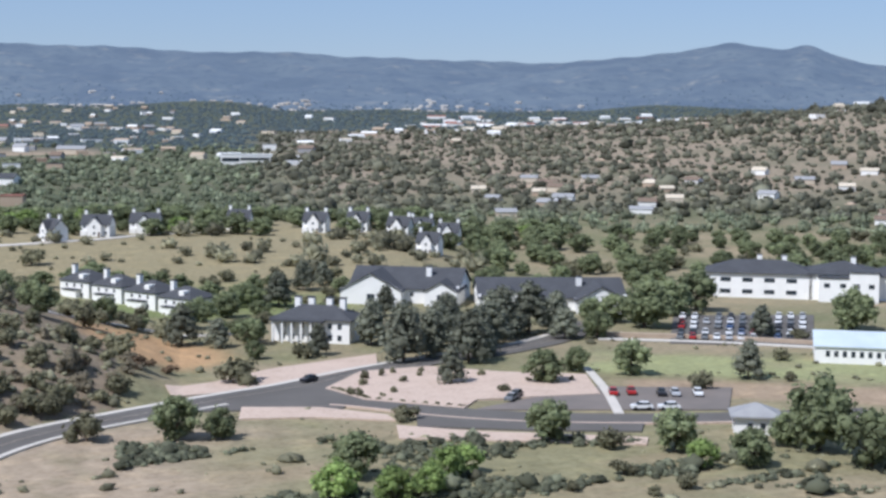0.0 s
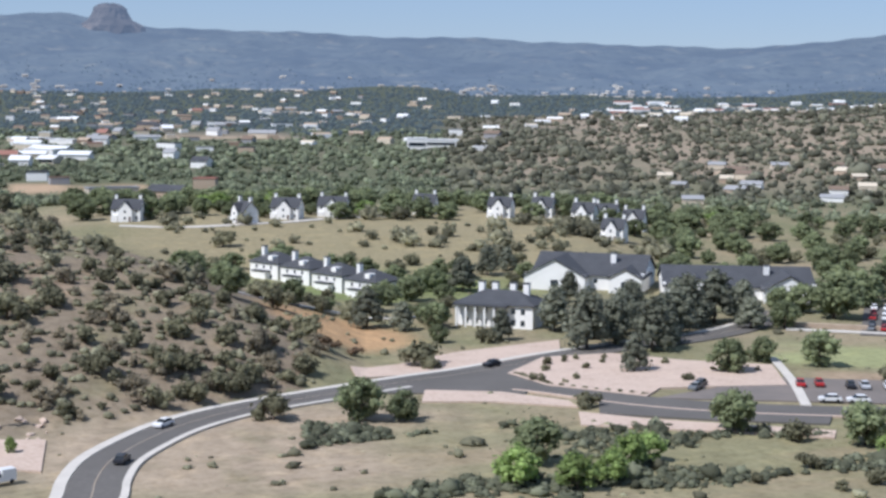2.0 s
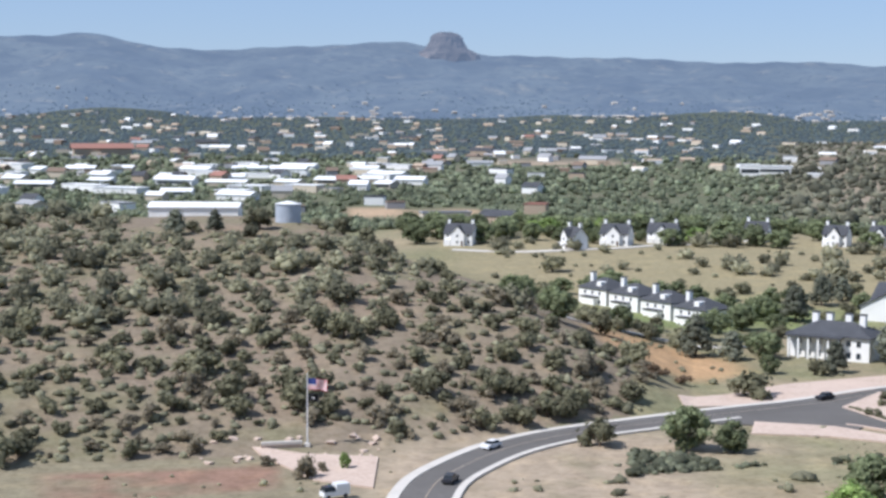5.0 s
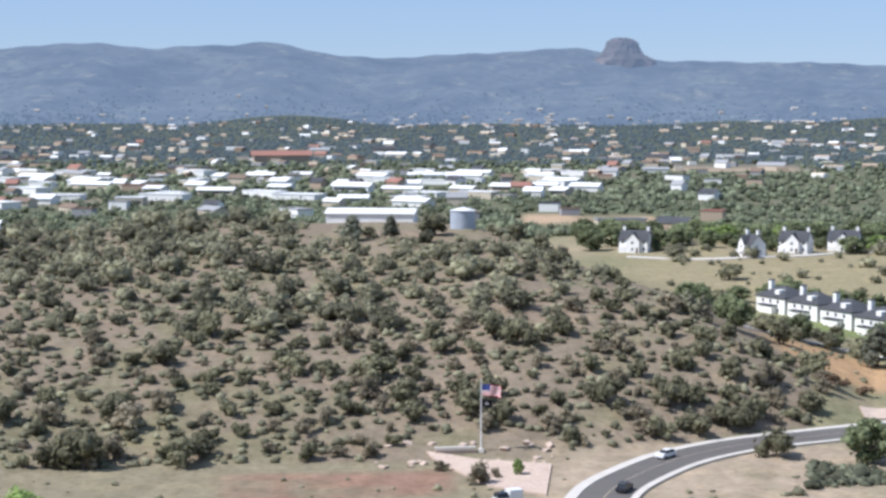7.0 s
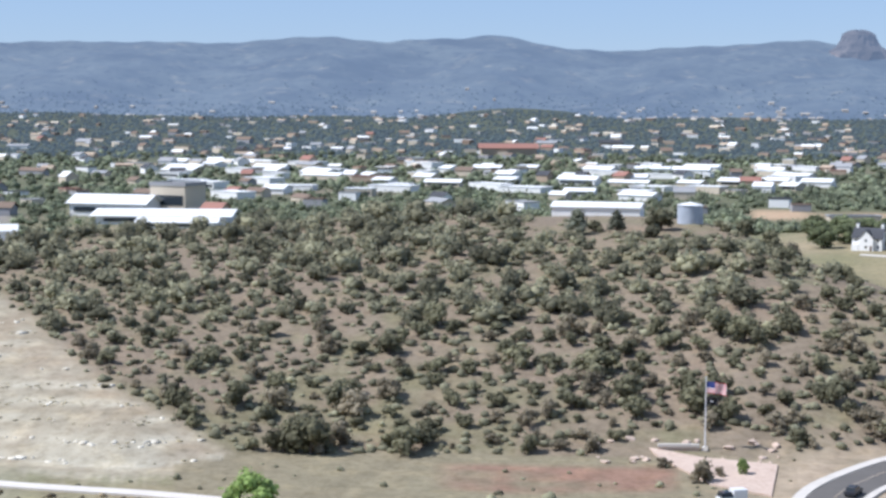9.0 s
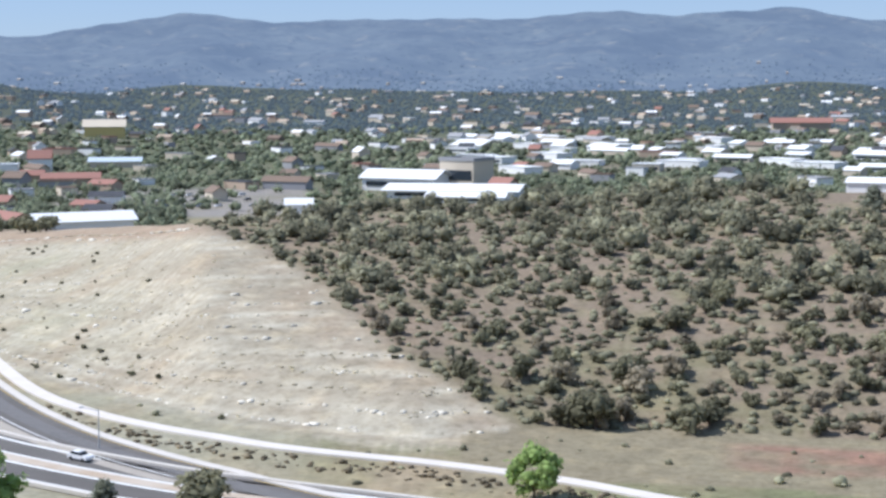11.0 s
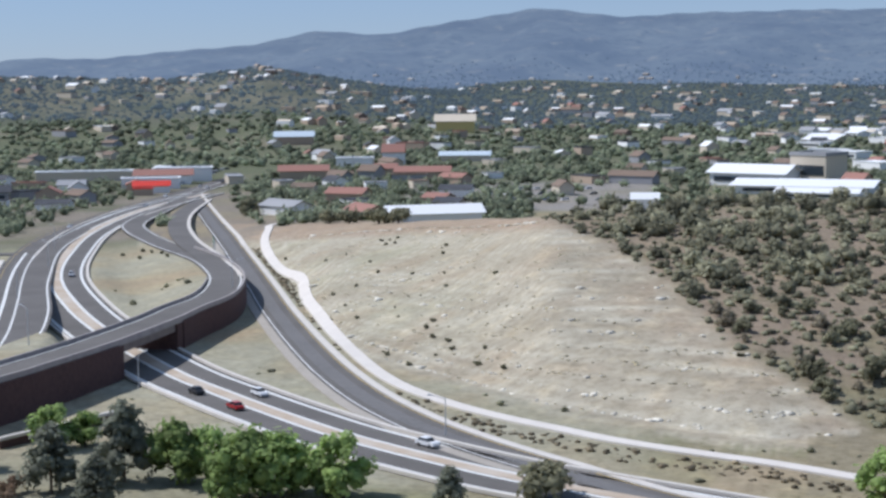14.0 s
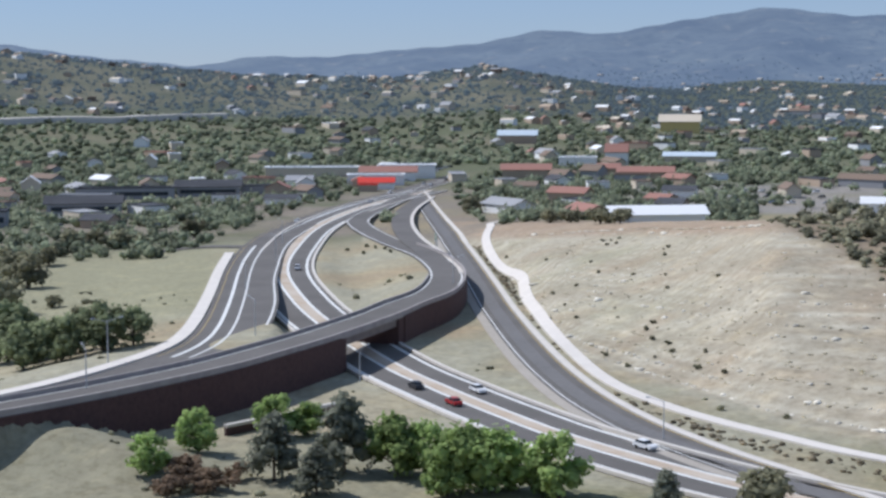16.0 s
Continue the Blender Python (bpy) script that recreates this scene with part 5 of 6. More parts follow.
PITCH = gable_mesh("roof", 1, 1, 1, 0.55, 0.05, M_SLATE, 0.05)
TOWN_ROOF = {(f, m.name): tinted(s, m) for f, s in (("flat", FLAT), ("pitch", PITCH)) for m in (M_WHITEROOF, M_SLATE, M_REDROOF, M_SCARLET, M_BROWNROOF, M_BLUEROOF, M_GREYWALL, M_CREAM)}
TOWN_GABLED = {k: tinted(BOX_PITCH, bpy.data.materials[k]) for k in TOWN_WALL}
STRIP = box_mesh("window_band", -.44, .44, -.515, -.495, 0.35, 0.68, M_PANE)
SPOTS = []


def town_building(name, x, y, turn, w, d, h, form, wall, roof, label, category="building", group="", band=False):
    r = new(name)
    r.matrix_basis = Matrix.Translation((x, y, gz(x, y) - 0.2)) @ Matrix.Rotation(radians(turn), 4, "Z") @ Matrix.Diagonal((w, d, h, 1))
    tagged(r, label, category, group)
    child("wall", (TOWN_GABLED if form == "pitch" else TOWN_WALL)[wall.name], r)
    child("roof", TOWN_ROOF[form, roof.name], r)
    if band:
        child("window_band", STRIP, r)
    SPOTS.append((x, y, max(w, d), 0.55 if group == "commercial buildings in the town" else 1.0 if name in ("school_building", "store", "gymnasium", "restaurant", "motel", "mall") else 0.35))


W, B, T = M_WHITE, M_TANWALL, M_CREAM
KNOWN = [
    ("school_building", -215, 850, 2, 70, 34, 5, "pitch", W, M_WHITEROOF, "large white flat-roofed building with stepped wings"),
    ("school_building", -200, 815, 2, 40, 16, 3.6, "pitch", W, M_WHITEROOF, "white flat-roofed wing with dark window band"),
    ("school_building", -258, 900, -10, 46, 24, 8, "pitch", W, M_WHITEROOF, "tall white flat-roofed block"),
    ("school_building", -225, 915, -20, 24, 22, 17, "flat", T, M_GREYWALL, "cream block above the white wings"),
    ("store", -306, 588, 40, 38, 16, 5.5, "pitch", W, M_WHITEROOF, "long white building with white metal roof"),
    ("gymnasium", -748, 1490, 25, 40, 24, 12, "pitch", M_YELLOWWALL, M_CREAM, "yellow-walled hall with pale roof"),
    ("shop", -468, 886, 25, 46, 20, 6, "pitch", B, M_REDROOF, "long tan building with red tile roof"),
    ("shop", -505, 905, 25, 20, 14, 6, "pitch", B, M_REDROOF, "tan building with red tile roof"),
    ("shop", -575, 985, 25, 36, 20, 7, "flat", W, M_WHITEROOF, "white flat-roofed store beside the road"),
    ("shop", -560, 1015, 25, 22, 16, 11, "pitch", W, M_REDROOF, "white store with red roof"),
    ("store", -781, 1229, 28, 34, 16, 8, "pitch", B, M_BLUEROOF, "tan store with dull blue metal roof"),
    ("store", -530, 1072, 22, 36, 14, 5, "pitch", T, M_BLUEROOF, "cream building with pale blue roof"),
    ("restaurant", -566, 737, 35, 20, 13, 4.5, "pitch", W, M_SCARLET, "low restaurant with bright scarlet roof"),
    ("restaurant", -556, 716, 35, 11, 10, 4.0, "flat", B, M_SCARLET, "small shop with scarlet trim"),
    ("store", -588, 765, 35, 34, 14, 6, "flat", W, M_WHITEROOF, "white flat-roofed roadside store"),
    ("store", -605, 800, 35, 34, 14, 6, "pitch", W, M_REDROOF, "white roadside store with red roof"),
    ("store", -612, 830, 35, 36, 18, 8, "flat", W, M_WHITEROOF, "large white flat-roofed store"),
    ("store", -667, 800, 35, 60, 14, 6, "flat", T, M_WHITEROOF, "long pale flat-roofed store"),
    ("store", -540, 860, 30, 30, 14, 6, "pitch", B, M_REDROOF, "tan store with red roof"),
    ("motel", -633, 602, 42, 52, 11, 6, "flat", M_GREYWALL, M_SLATE, "long dark two-storey motel wing"),
    ("motel", -575, 520, 42, 34, 11, 6, "pitch", M_GREYWALL, M_SLATE, "dark two-storey motel wing"),
    ("motel", -560, 450, 45, 18, 14, 7, "flat", M_GREYWALL, M_SLATE, "dark two-storey motel block"),
    ("motel", -608, 640, 40, 34, 11, 6, "pitch", M_GREYWALL, M_SLATE, "dark motel wing with low roof"),
    ("store", -593, 668, 40, 24, 12, 5, "flat", M_GREYWALL, M_SLATE, "dark flat-roofed roadside store"),
    ("store", -74, 690, 5, 27, 16, 6, "flat", W, M_WHITEROOF, "white flat-roofed building behind the hill", ),
    ("store", -262, 725, 20, 13, 9, 5, "pitch", W, M_WHITEROOF, "small white building behind the hill"),
    ("store", -150, 760, 10, 16, 9, 5, "flat", W, M_WHITEROOF, "small white building behind the hill"),
    ("school_building", 555, 1400, -20, 44, 18, 7, "flat", W, M_WHITEROOF, "white flat-roofed building among trees"),
    ("school_building", 530, 1380, -20, 18, 16, 10, "flat", W, M_WHITEROOF, "white flat-roofed block among trees"),
    ("mall", -65, 1850, 8, 64, 22, 9, "pitch", B, M_REDROOF, "long tan mall with red roof"),
    ("dome_tank", 1650, 2210, -35, 34, 34, 8, "flat", T, M_WHITEROOF, "round pale water reservoir on the rocky hill"),
]
for q in KNOWN:
    if q[0] == "shop":
        q = q[:4] + (q[4] * 0.72, q[5] * 0.8, q[6] * 0.9) + q[7:]
    town_building(*q, band=q[0] in ("school_building", "motel"))
# commercial strip of flat white roofs
sx, sy, sa, sd = scatter(700, -9, 14, 1080, 1620, lambda x, y, a, d: np.full(x.shape, 0.5), 61)
k = apart(sx, sy, 36)
for i in k[:74]:
    town_building("store", sx[i], sy[i], rng.uniform(-45, -8), rng.uniform(13, 36), rng.uniform(11, 20), rng.uniform(3.4, 5.4), "flat" if rng.uniform() < 0.45 else "pitch", (W, W, W, T)[rng.integers(4)], (M_WHITEROOF, M_WHITEROOF, M_WHITEROOF)[rng.integers(3)], "white-roofed commercial building in the town", "building", "commercial buildings in the town", rng.uniform() < 0.3)
# houses and shops all over the town
sx, sy, sa, sd = scatter(3000, -24, 52, 860, 2500, lambda x, y, a, d: np.where((a > 29) & (d > 1500), 0.35, 1.0) * np.where(a < -14, 0.22, 1.0), 62, 0.3)
k = apart(sx, sy, 24)[:420]
TONES = ((M_WHITE, M_GREYWALL), (M_WHITE, M_SLATE), (M_CREAM, M_BROWNROOF), (M_CREAM, M_GREYWALL), (M_TANWALL, M_REDROOF), (M_CREAM, M_WHITEROOF), (M_GREYWALL, M_BROWNROOF), (M_TANWALL, M_SLATE))
LBL = {"white_membrane": "pale roof", "slate_grey_shingle": "grey roof", "brown_shingle": "brown roof", "red_tile": "red tile roof", "grey_siding": "dull grey metal roof"}
WLB = {"white_render": "white", "cream_render": "cream", "tan_stucco": "tan", "grey_siding": "grey"}
for n, i in enumerate(k):
    wall, roof = TONES[rng.integers(len(TONES))]
    form = "pitch" if rng.uniform() < 0.6 else "flat"
    big = rng.uniform() < 0.25
    if n < 285:
        town_building("town_house", sx[i], sy[i], rng.uniform(-60, 5), rng.uniform(18, 30) if big else rng.uniform(9, 16), rng.uniform(8, 13), rng.uniform(3.5, 6.5), form, wall, roof, "%s house with %s among town trees" % (WLB[wall.name], LBL[roof.name]), "house", "houses in the town")
sx, sy, sa, sd = scatter(400, 26, 51, 680, 1020, lambda x, y, a, d: np.minimum(near(UPPER, x, y)[0], near(RAMP, x, y)[0]) > 34, 63)
k = apart(sx, sy, 30)
for i in k[:44]:
    if all(math.hypot(sx[i] - q[0], sy[i] - q[1]) > 8 + q[2] * 0.6 for q in SPOTS):
        wall, roof = TONES[rng.integers(len(TONES))]
        town_building("shop", sx[i], sy[i], rng.uniform(-40, 50), rng.uniform(10, 26), rng.uniform(9, 13), rng.uniform(3.4, 5.0), "pitch" if rng.uniform() < 0.5 else "flat", wall, roof, "%s shop with %s beside the highway" % (WLB[wall.name], LBL[roof.name]), "shop", "shops near the interchange")


def far_houses(name, n, az0, az1, d0, d1, seed, size, mats, label, keep=None):
    """Distant houses too small to tell apart, joined into one mesh of walls and pitched roofs."""
    x, y, a, d = scatter(n, az0, az1, d0, d1, keep or (lambda x, y, a, d: np.clip(0.55 + 0.8 * fbm(x, y, 160, 3), 0.05, 1)), seed, 0.4)
    z = ground(x, y)
    r = np.random.default_rng(seed)
    v, f, idx = [], [], []
    for i in range(len(x)):
        w, e, h = r.uniform(*size), r.uniform(7, 11), r.uniform(2.8, 4.8)
        t = r.uniform(-1.0, 0.1)
        ca, sa = math.cos(t), math.sin(t)
        o = len(v)
        ridge = h + (e * 0.22 if r.uniform() < 0.6 else 0.3)
        for p, q, s in ((-w, -e, -2), (w, -e, -2), (w, e, -2), (-w, e, -2), (-w, -e, h), (w, -e, h), (w, e, h), (-w, e, h), (-w, 0, ridge), (w, 0, ridge)):
            v.append((x[i] + (p * ca - q * sa) / 2, y[i] + (p * sa + q * ca) / 2, z[i] + s))
        wm, rm = r.integers(0, len(mats)), r.integers(0, len(mats))
        for q, m in (((0, 1, 5, 4), wm), ((1, 2, 6, 9, 5), wm), ((2, 3, 7, 6), wm), ((3, 0, 4, 8, 7), wm), ((4, 5, 9, 8), rm), ((8, 9, 6, 7), rm)):
            f.append(tuple(o + u for u in q))
            idx.append(int(m))
        SPOTS.append((x[i], y[i], w, 0.3))
    tagged(new(name, mesh_of(name, v, f, mats, index=idx)), label, "houses", kind="stuff")


sx, sy, sa, sd = scatter(120, -45, -29, 860, 1180, lambda x, y, a, d: np.full(x.shape, 0.6), 64)
for i in apart(sx, sy, 30)[:26]:
    town_building("hill_house", sx[i], sy[i], rng.uniform(-70, -20), rng.uniform(8, 14), rng.uniform(7, 10), rng.uniform(2.8, 4.0), "pitch", (M_WHITE, M_CREAM, M_TANWALL)[rng.integers(3)], (M_GREYWALL, M_BROWNROOF, M_CREAM)[rng.integers(3)], "low pale house on the rocky scrub hill", "house", "houses on the rocky hill")


far_houses("distant_town_houses", 1100, -19, 52, 1500, 3350, 71, (8, 20), [M_WHITE, M_CREAM, M_TANWALL, M_TANWALL, M_BROWNROOF, M_GREYWALL], "distant pale houses scattered among trees")
far_houses("distant_hill_houses", 130, -46, -16, 1400, 3000, 72, (9, 22), [M_WHITE, M_CREAM, M_TANWALL, M_WHITEROOF], "distant pale houses on wooded hills", lambda x, y, a, d: np.where((a < -24) & (d < 1900), 0.25, 0.8))
far_houses("distant_centre", 105, -42, -28, 2350, 3000, 73, (14, 36), [M_WHITE, M_WHITEROOF, M_CREAM, M_REDROOF], "distant pale commercial roofs in the valley", lambda x, y, a, d: np.full(x.shape, 0.7))

# ---------- woods of the town and scrub on the far hills ----------
def clear_of(x, y):
    """False just in front of and on the buildings."""
    ok = np.ones(x.shape, bool)
    d = np.hypot(x, y)
    for bx, by, w, show in SPOTS:
        bd = math.hypot(bx, by)
        gap = (10 + bd * 0.012) * show
        ux, uy = bx / bd, by / bd
        lat = np.abs((x - bx) * uy - (y - by) * ux)
        dep = (x - bx) * ux + (y - by) * uy
        ok &= ~((lat < w * 0.55 + 1) & (dep > -w * 0.5 - gap) & (dep < w * 0.35))
    return ok


def is_rocky(a, d):
    return ((a < -22) & (d > 880) & (d < 2300)) | ((a > 29.5) & (d > 1750) & (d < 2700))


wx, wy, wa, wd = scatter(37000, -49, 56, 560, 2400, lambda x, y, a, d: np.where(is_rocky(a, d) | ((d < 770) & (a < 24)) | ((d < 650) & (a < 43)), 0.0, np.clip(0.75 + 0.45 * fbm(x, y, 70, 4.0), 0.25, 1)), 81, 0.0)
road = np.minimum(near(UPPER, wx, wy)[0], np.minimum(near(LOWER, wx, wy)[0], near(RAMP, wx, wy)[0]))
ok = clear_of(wx, wy) & (road > 24) & ~((wa < -6.6) & (wa > -11.5) & (wd > 900) & (wd < 1010)) & ~((wa < -12) & (wa > -16.5) & (wd > 1600) & (wd < 1830)) & ~((wa > 34.5) & (wd < 800) & (wa < 42))
ok &= ~((wa > 19.5) & (wa < 28.5) & (wd > 770) & (wd < 950)) | (np.random.default_rng(3).uniform(0, 1, len(wx)) < 0.25)
wx, wy, wd = wx[ok], wy[ok], wd[ok]
WOODS = [tuft_template(2, s, 22) for s in (51, 57)]


def light_template(seed, sprays):
    r = np.random.default_rng(seed)
    v, f = blob(seed, 0.85, 0.35, 1)
    v = v * 0.85 + (0, 0, 0.62)
    vs, fs = [v], list(f)
    for k in range(sprays):
        n = r.normal(size=3)
        n /= np.linalg.norm(n)
        c = n * r.uniform(0.75, 1.0) * (1, 1, 0.8) + (0, 0, 0.68)
        t = np.cross(n, r.normal(size=3))
        t /= np.linalg.norm(t)
        b = np.cross(n + r.normal(0, 0.4, 3), t)
        o = sum(len(q) for q in vs)
        vs.append(np.array([c - t * 0.25, c + t * 0.25, c + b * 0.4]))
        fs.append((o, o + 1, o + 2))
    return np.vstack(vs), fs


ex, ey, ea, ed = scatter(1500, 24, 53, 640, 1050, lambda x, y, a, d: np.where((a > 43) & (d < 700), 0.25, 0.8), 84)
ok = clear_of(ex, ey) & (np.minimum(near(UPPER, ex, ey)[0], np.minimum(near(LOWER, ex, ey)[0], near(RAMP, ex, ey)[0])) > 18) & (ed > hill_top(ea) + 45)
mass("roadside_trees", ex[ok], ey[ok], rng.uniform(4.5, 9, ok.sum()), rng.uniform(0.8, 1.2, ok.sum()), rng.uniform(0, 1, ok.sum()), WOODS[0], M_WOODS, "trees between shops near the interchange", "trees")
nearw = wd < 1150
farw = wd > 1850
# foliage with a faint bluish emission that imitates haze over the far valley
M_FARWOODS = leaf_material("far_woods_haze_glow", (0.085, 0.105, 0.085), 0.25, "tone")
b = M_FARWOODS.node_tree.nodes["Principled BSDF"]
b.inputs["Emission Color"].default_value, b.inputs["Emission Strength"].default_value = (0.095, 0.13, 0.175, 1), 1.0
q = np.nonzero(nearw)[0]
for s in range(2):
    p = q[s::2]
    mass("town_trees", wx[p], wy[p], rng.uniform(4.2, 9, len(p)), rng.uniform(0.8, 1.15, len(p)), rng.uniform(0, 1, len(p)), WOODS[s], M_WOODS, "dense green trees between the houses of the town", "trees")
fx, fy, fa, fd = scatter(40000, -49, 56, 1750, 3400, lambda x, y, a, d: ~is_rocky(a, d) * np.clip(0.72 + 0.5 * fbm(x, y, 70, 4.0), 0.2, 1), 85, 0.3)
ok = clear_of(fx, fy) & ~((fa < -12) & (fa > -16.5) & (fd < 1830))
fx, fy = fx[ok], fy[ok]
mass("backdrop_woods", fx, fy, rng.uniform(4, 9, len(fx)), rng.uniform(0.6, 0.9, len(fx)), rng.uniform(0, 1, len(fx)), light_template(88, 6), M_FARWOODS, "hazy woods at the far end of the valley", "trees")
# woods that climb the foot of the mountains
r7 = np.random.default_rng(44)
grid = SLOPE[0]
u = np.clip(r7.exponential(2.6, 15000), 0, 12)
w = r7.uniform(120, grid.shape[1] - 121, 15000)
i, j = u.astype(int), w.astype(int)
e, g = (u - i)[:, None], (w - j)[:, None]
at = (grid[i, j] * (1 - e) + grid[i + 1, j] * e) * (1 - g) + (grid[i, j + 1] * (1 - e) + grid[i + 1, j + 1] * e) * g
ok = r7.uniform(0, 1, len(at)) < np.clip(0.6 + 0.9 * fbm(at[:, 0], at[:, 1], 120, 3.0), 0.05, 1)
at = at[ok]
# blue emission in the leaves paints the haze, close to the mountains' glow
M_SLOPEWOODS = leaf_material("slope_woods_haze_glow", (0.05, 0.062, 0.05), 0.5, "tone")
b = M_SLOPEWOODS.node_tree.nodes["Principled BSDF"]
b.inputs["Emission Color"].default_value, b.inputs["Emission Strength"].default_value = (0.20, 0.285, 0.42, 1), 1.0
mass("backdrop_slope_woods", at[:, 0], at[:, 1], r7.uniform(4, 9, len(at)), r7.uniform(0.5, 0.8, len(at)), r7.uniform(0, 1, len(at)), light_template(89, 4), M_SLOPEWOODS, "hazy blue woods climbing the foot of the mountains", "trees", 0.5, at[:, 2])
q = np.nonzero(~nearw & ~farw)[0]
for s in range(2):
    p = q[s::2]
    mass("town_woods", wx[p], wy[p], rng.uniform(4, 9, len(p)), rng.uniform(0.7, 1.0, len(p)), rng.uniform(0, 1, len(p)), light_template(90 + s, 10), M_WOODS, "distant dark green woods of the valley", "trees")
wx, wy, wa, wd = scatter(46000, -49, 56, 880, 2700, lambda x, y, a, d: is_rocky(a, d) * np.clip(0.75 + 0.6 * fbm(x, y, 45, 2.0), 0.2, 1), 82, -0.1)
M_ROCKSCRUB = leaf_material("dark_hill_scrub", (0.20, 0.20, 0.145), 0.5, "tone")
q = wa < 0
mass("rocky_hill_scrub", wx[q], wy[q], rng.lognormal(math.log(4.9), 0.4, q.sum()), rng.uniform(0.7, 1.0, q.sum()), rng.uniform(0, 1, q.sum()), light_template(95, 8), M_ROCKSCRUB, "olive scrub dotted over rocky hills", "scrub")
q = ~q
# same emissive foliage, so the far hills' haze is painted on as well
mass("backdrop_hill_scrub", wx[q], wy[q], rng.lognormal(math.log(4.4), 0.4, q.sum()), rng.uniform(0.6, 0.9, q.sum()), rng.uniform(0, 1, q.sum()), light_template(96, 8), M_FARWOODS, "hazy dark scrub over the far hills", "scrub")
bx, by, ba, bd = scatter(5200, -48, 54, 950, 2650, lambda x, y, a, d: is_rocky(a, d) * np.clip(0.3 + 0.9 * fbm(x, y, 60, 9.0), 0, 1) * np.where(a > 0, 0.35, 1.0), 83, 0.3)
v, f = blob(77, 0.6, 0.45)
M_ROCK = surface("tan_granite", (0.40, 0.31, 0.23), (0.32, 0.25, 0.19), 0.2, 0.95, attr="tone", random_tone=0.35)
mass("granite_boulders", bx, by, rng.lognormal(math.log(4.0), 0.5, len(bx)), rng.uniform(0.5, 1.0, len(bx)), rng.uniform(0, 1, len(bx)), (v, f), M_ROCK, "tan granite boulders and outcrops on the hills", "rocks", 0.6)

M_SLOPEHOUSE = surface("weathered_far_stucco", (0.34, 0.30, 0.26), (0.50, 0.47, 0.43), 0.004, 0.9)
# pale houses dotted over the lower mountain slopes
r9 = np.random.default_rng(12)
v, f = [], []
grid = SLOPE[0]
for k in range(260):
    i = int(np.clip(r9.exponential(1.3) + 1, 1, 8))
    j = int(np.clip(r9.normal((300, 325, 350, 375, 430, 520, 640, 730)[k % 8], 30), 110, grid.shape[1] - 110))
    x, y, z = grid[i, j] + np.array((0, 0, 1.0))
    w, h = r9.uniform(2.5, 7), r9.uniform(2, 4)
    o = len(v)
    v += [(x - w, y, z - 3), (x + w, y, z - 3), (x + w, y + 14, z - 3), (x - w, y + 14, z - 3), (x - w, y, z + h), (x + w, y, z + h), (x + w, y + 14, z + h), (x - w, y + 14, z + h), (x - w, y + 7, z + h + 2), (x + w, y + 7, z + h + 2)]
    f += [tuple(o + q for q in p) for p in ((0, 1, 5, 4), (1, 2, 6, 9, 5), (2, 3, 7, 6), (3, 0, 4, 8, 7), (4, 5, 9, 8), (8, 9, 6, 7))]
tagged(new("distant_slope_houses", mesh_of("distant_slope_houses", v, f, M_SLOPEHOUSE)), "distant pale houses dotted on mountain slopes", "houses", kind="stuff")


# ---------- flyover ----------
M_REDWALL = surface("red_brown_block_wall", (0.088, 0.05, 0.047), (0.068, 0.041, 0.04), 0.4, 0.95, (0.10, 0.06, 0.055), 1.2)
M_GIRDER = surface("dark_concrete_girder", (0.24, 0.20, 0.18), (0.19, 0.16, 0.15), 0.3, 0.9)
M_RAIL = surface("weathered_concrete_rail", (0.36, 0.33, 0.31), (0.29, 0.26, 0.25), 0.4, 0.9)


def at_line(line, x, y):
    return int(np.argmin((line[:, 0] - x) ** 2 + (line[:, 1] - y) ** 2))


def upright(name, line, off, thick, top, bottom, mat, parent, label=""):
    """A wall that follows a line at an offset, from bottom (absolute height or None: relative) to top above the line."""
    line = np.asarray(line, float)
    tan = np.gradient(line[:, :2], axis=0)
    tan /= np.linalg.norm(tan, axis=1)[:, None] + 1e-9
    nor = np.stack([-tan[:, 1], tan[:, 0]], 1)
    a, b = line[:, :2] + nor * off, line[:, :2] + nor * (off - thick)
    zt = line[:, 2] + top
    zb = np.full(len(line), bottom) if bottom is not None else line[:, 2] - 0.3
    v = np.concatenate([np.stack([p[:, 0], p[:, 1], z], 1) for p, z in ((a, zb), (a, zt), (b, zt), (b, zb))])
    n = len(line)
    f = [(k * n + i, k * n + i + 1, ((k + 1) % 4) * n + i + 1, ((k + 1) % 4) * n + i) for k in range(4) for i in range(n - 1)]
    f += [(0, n, 2 * n, 3 * n), (4 * n - 1, 3 * n - 1, 2 * n - 1, n - 1)]
    me = mesh_of(name, v, f, mat)
    bm = bmesh.new()
    bm.from_mesh(me)
    bmesh.ops.recalc_face_normals(bm, faces=bm.faces)
    bm.to_mesh(me)
    bm.free()
    return child(name, me, parent, label)


fly = tagged(new("flyover"), "curved highway flyover on red-brown retaining walls", "bridge")
i0, i1, i2 = at_line(FLYOVER, -217, 260), at_line(FLYOVER, -228.5, 300), at_line(FLYOVER, -318, 443)
ribbon("deck", FLYOVER, 5.2, -5.2, M_ASPHALT, 0.1, parent=fly, label="dark asphalt deck", thick=0.3)
ribbon("girder", FLYOVER[i0 - 1:i1 + 2], 5.0, -5.0, M_GIRDER, -0.25, parent=fly, label="deep concrete girder over the highway", thick=1.9)
upright("retaining_wall", FLYOVER[:i0 + 1], -5.3, 0.6, 0.0, -1.5, M_REDWALL, fly, "tall red-brown block retaining wall")
upright("retaining_wall", FLYOVER[i1:i2], -5.3, 0.6, 0.0, -1.0, M_REDWALL, fly, "tall red-brown block retaining wall")
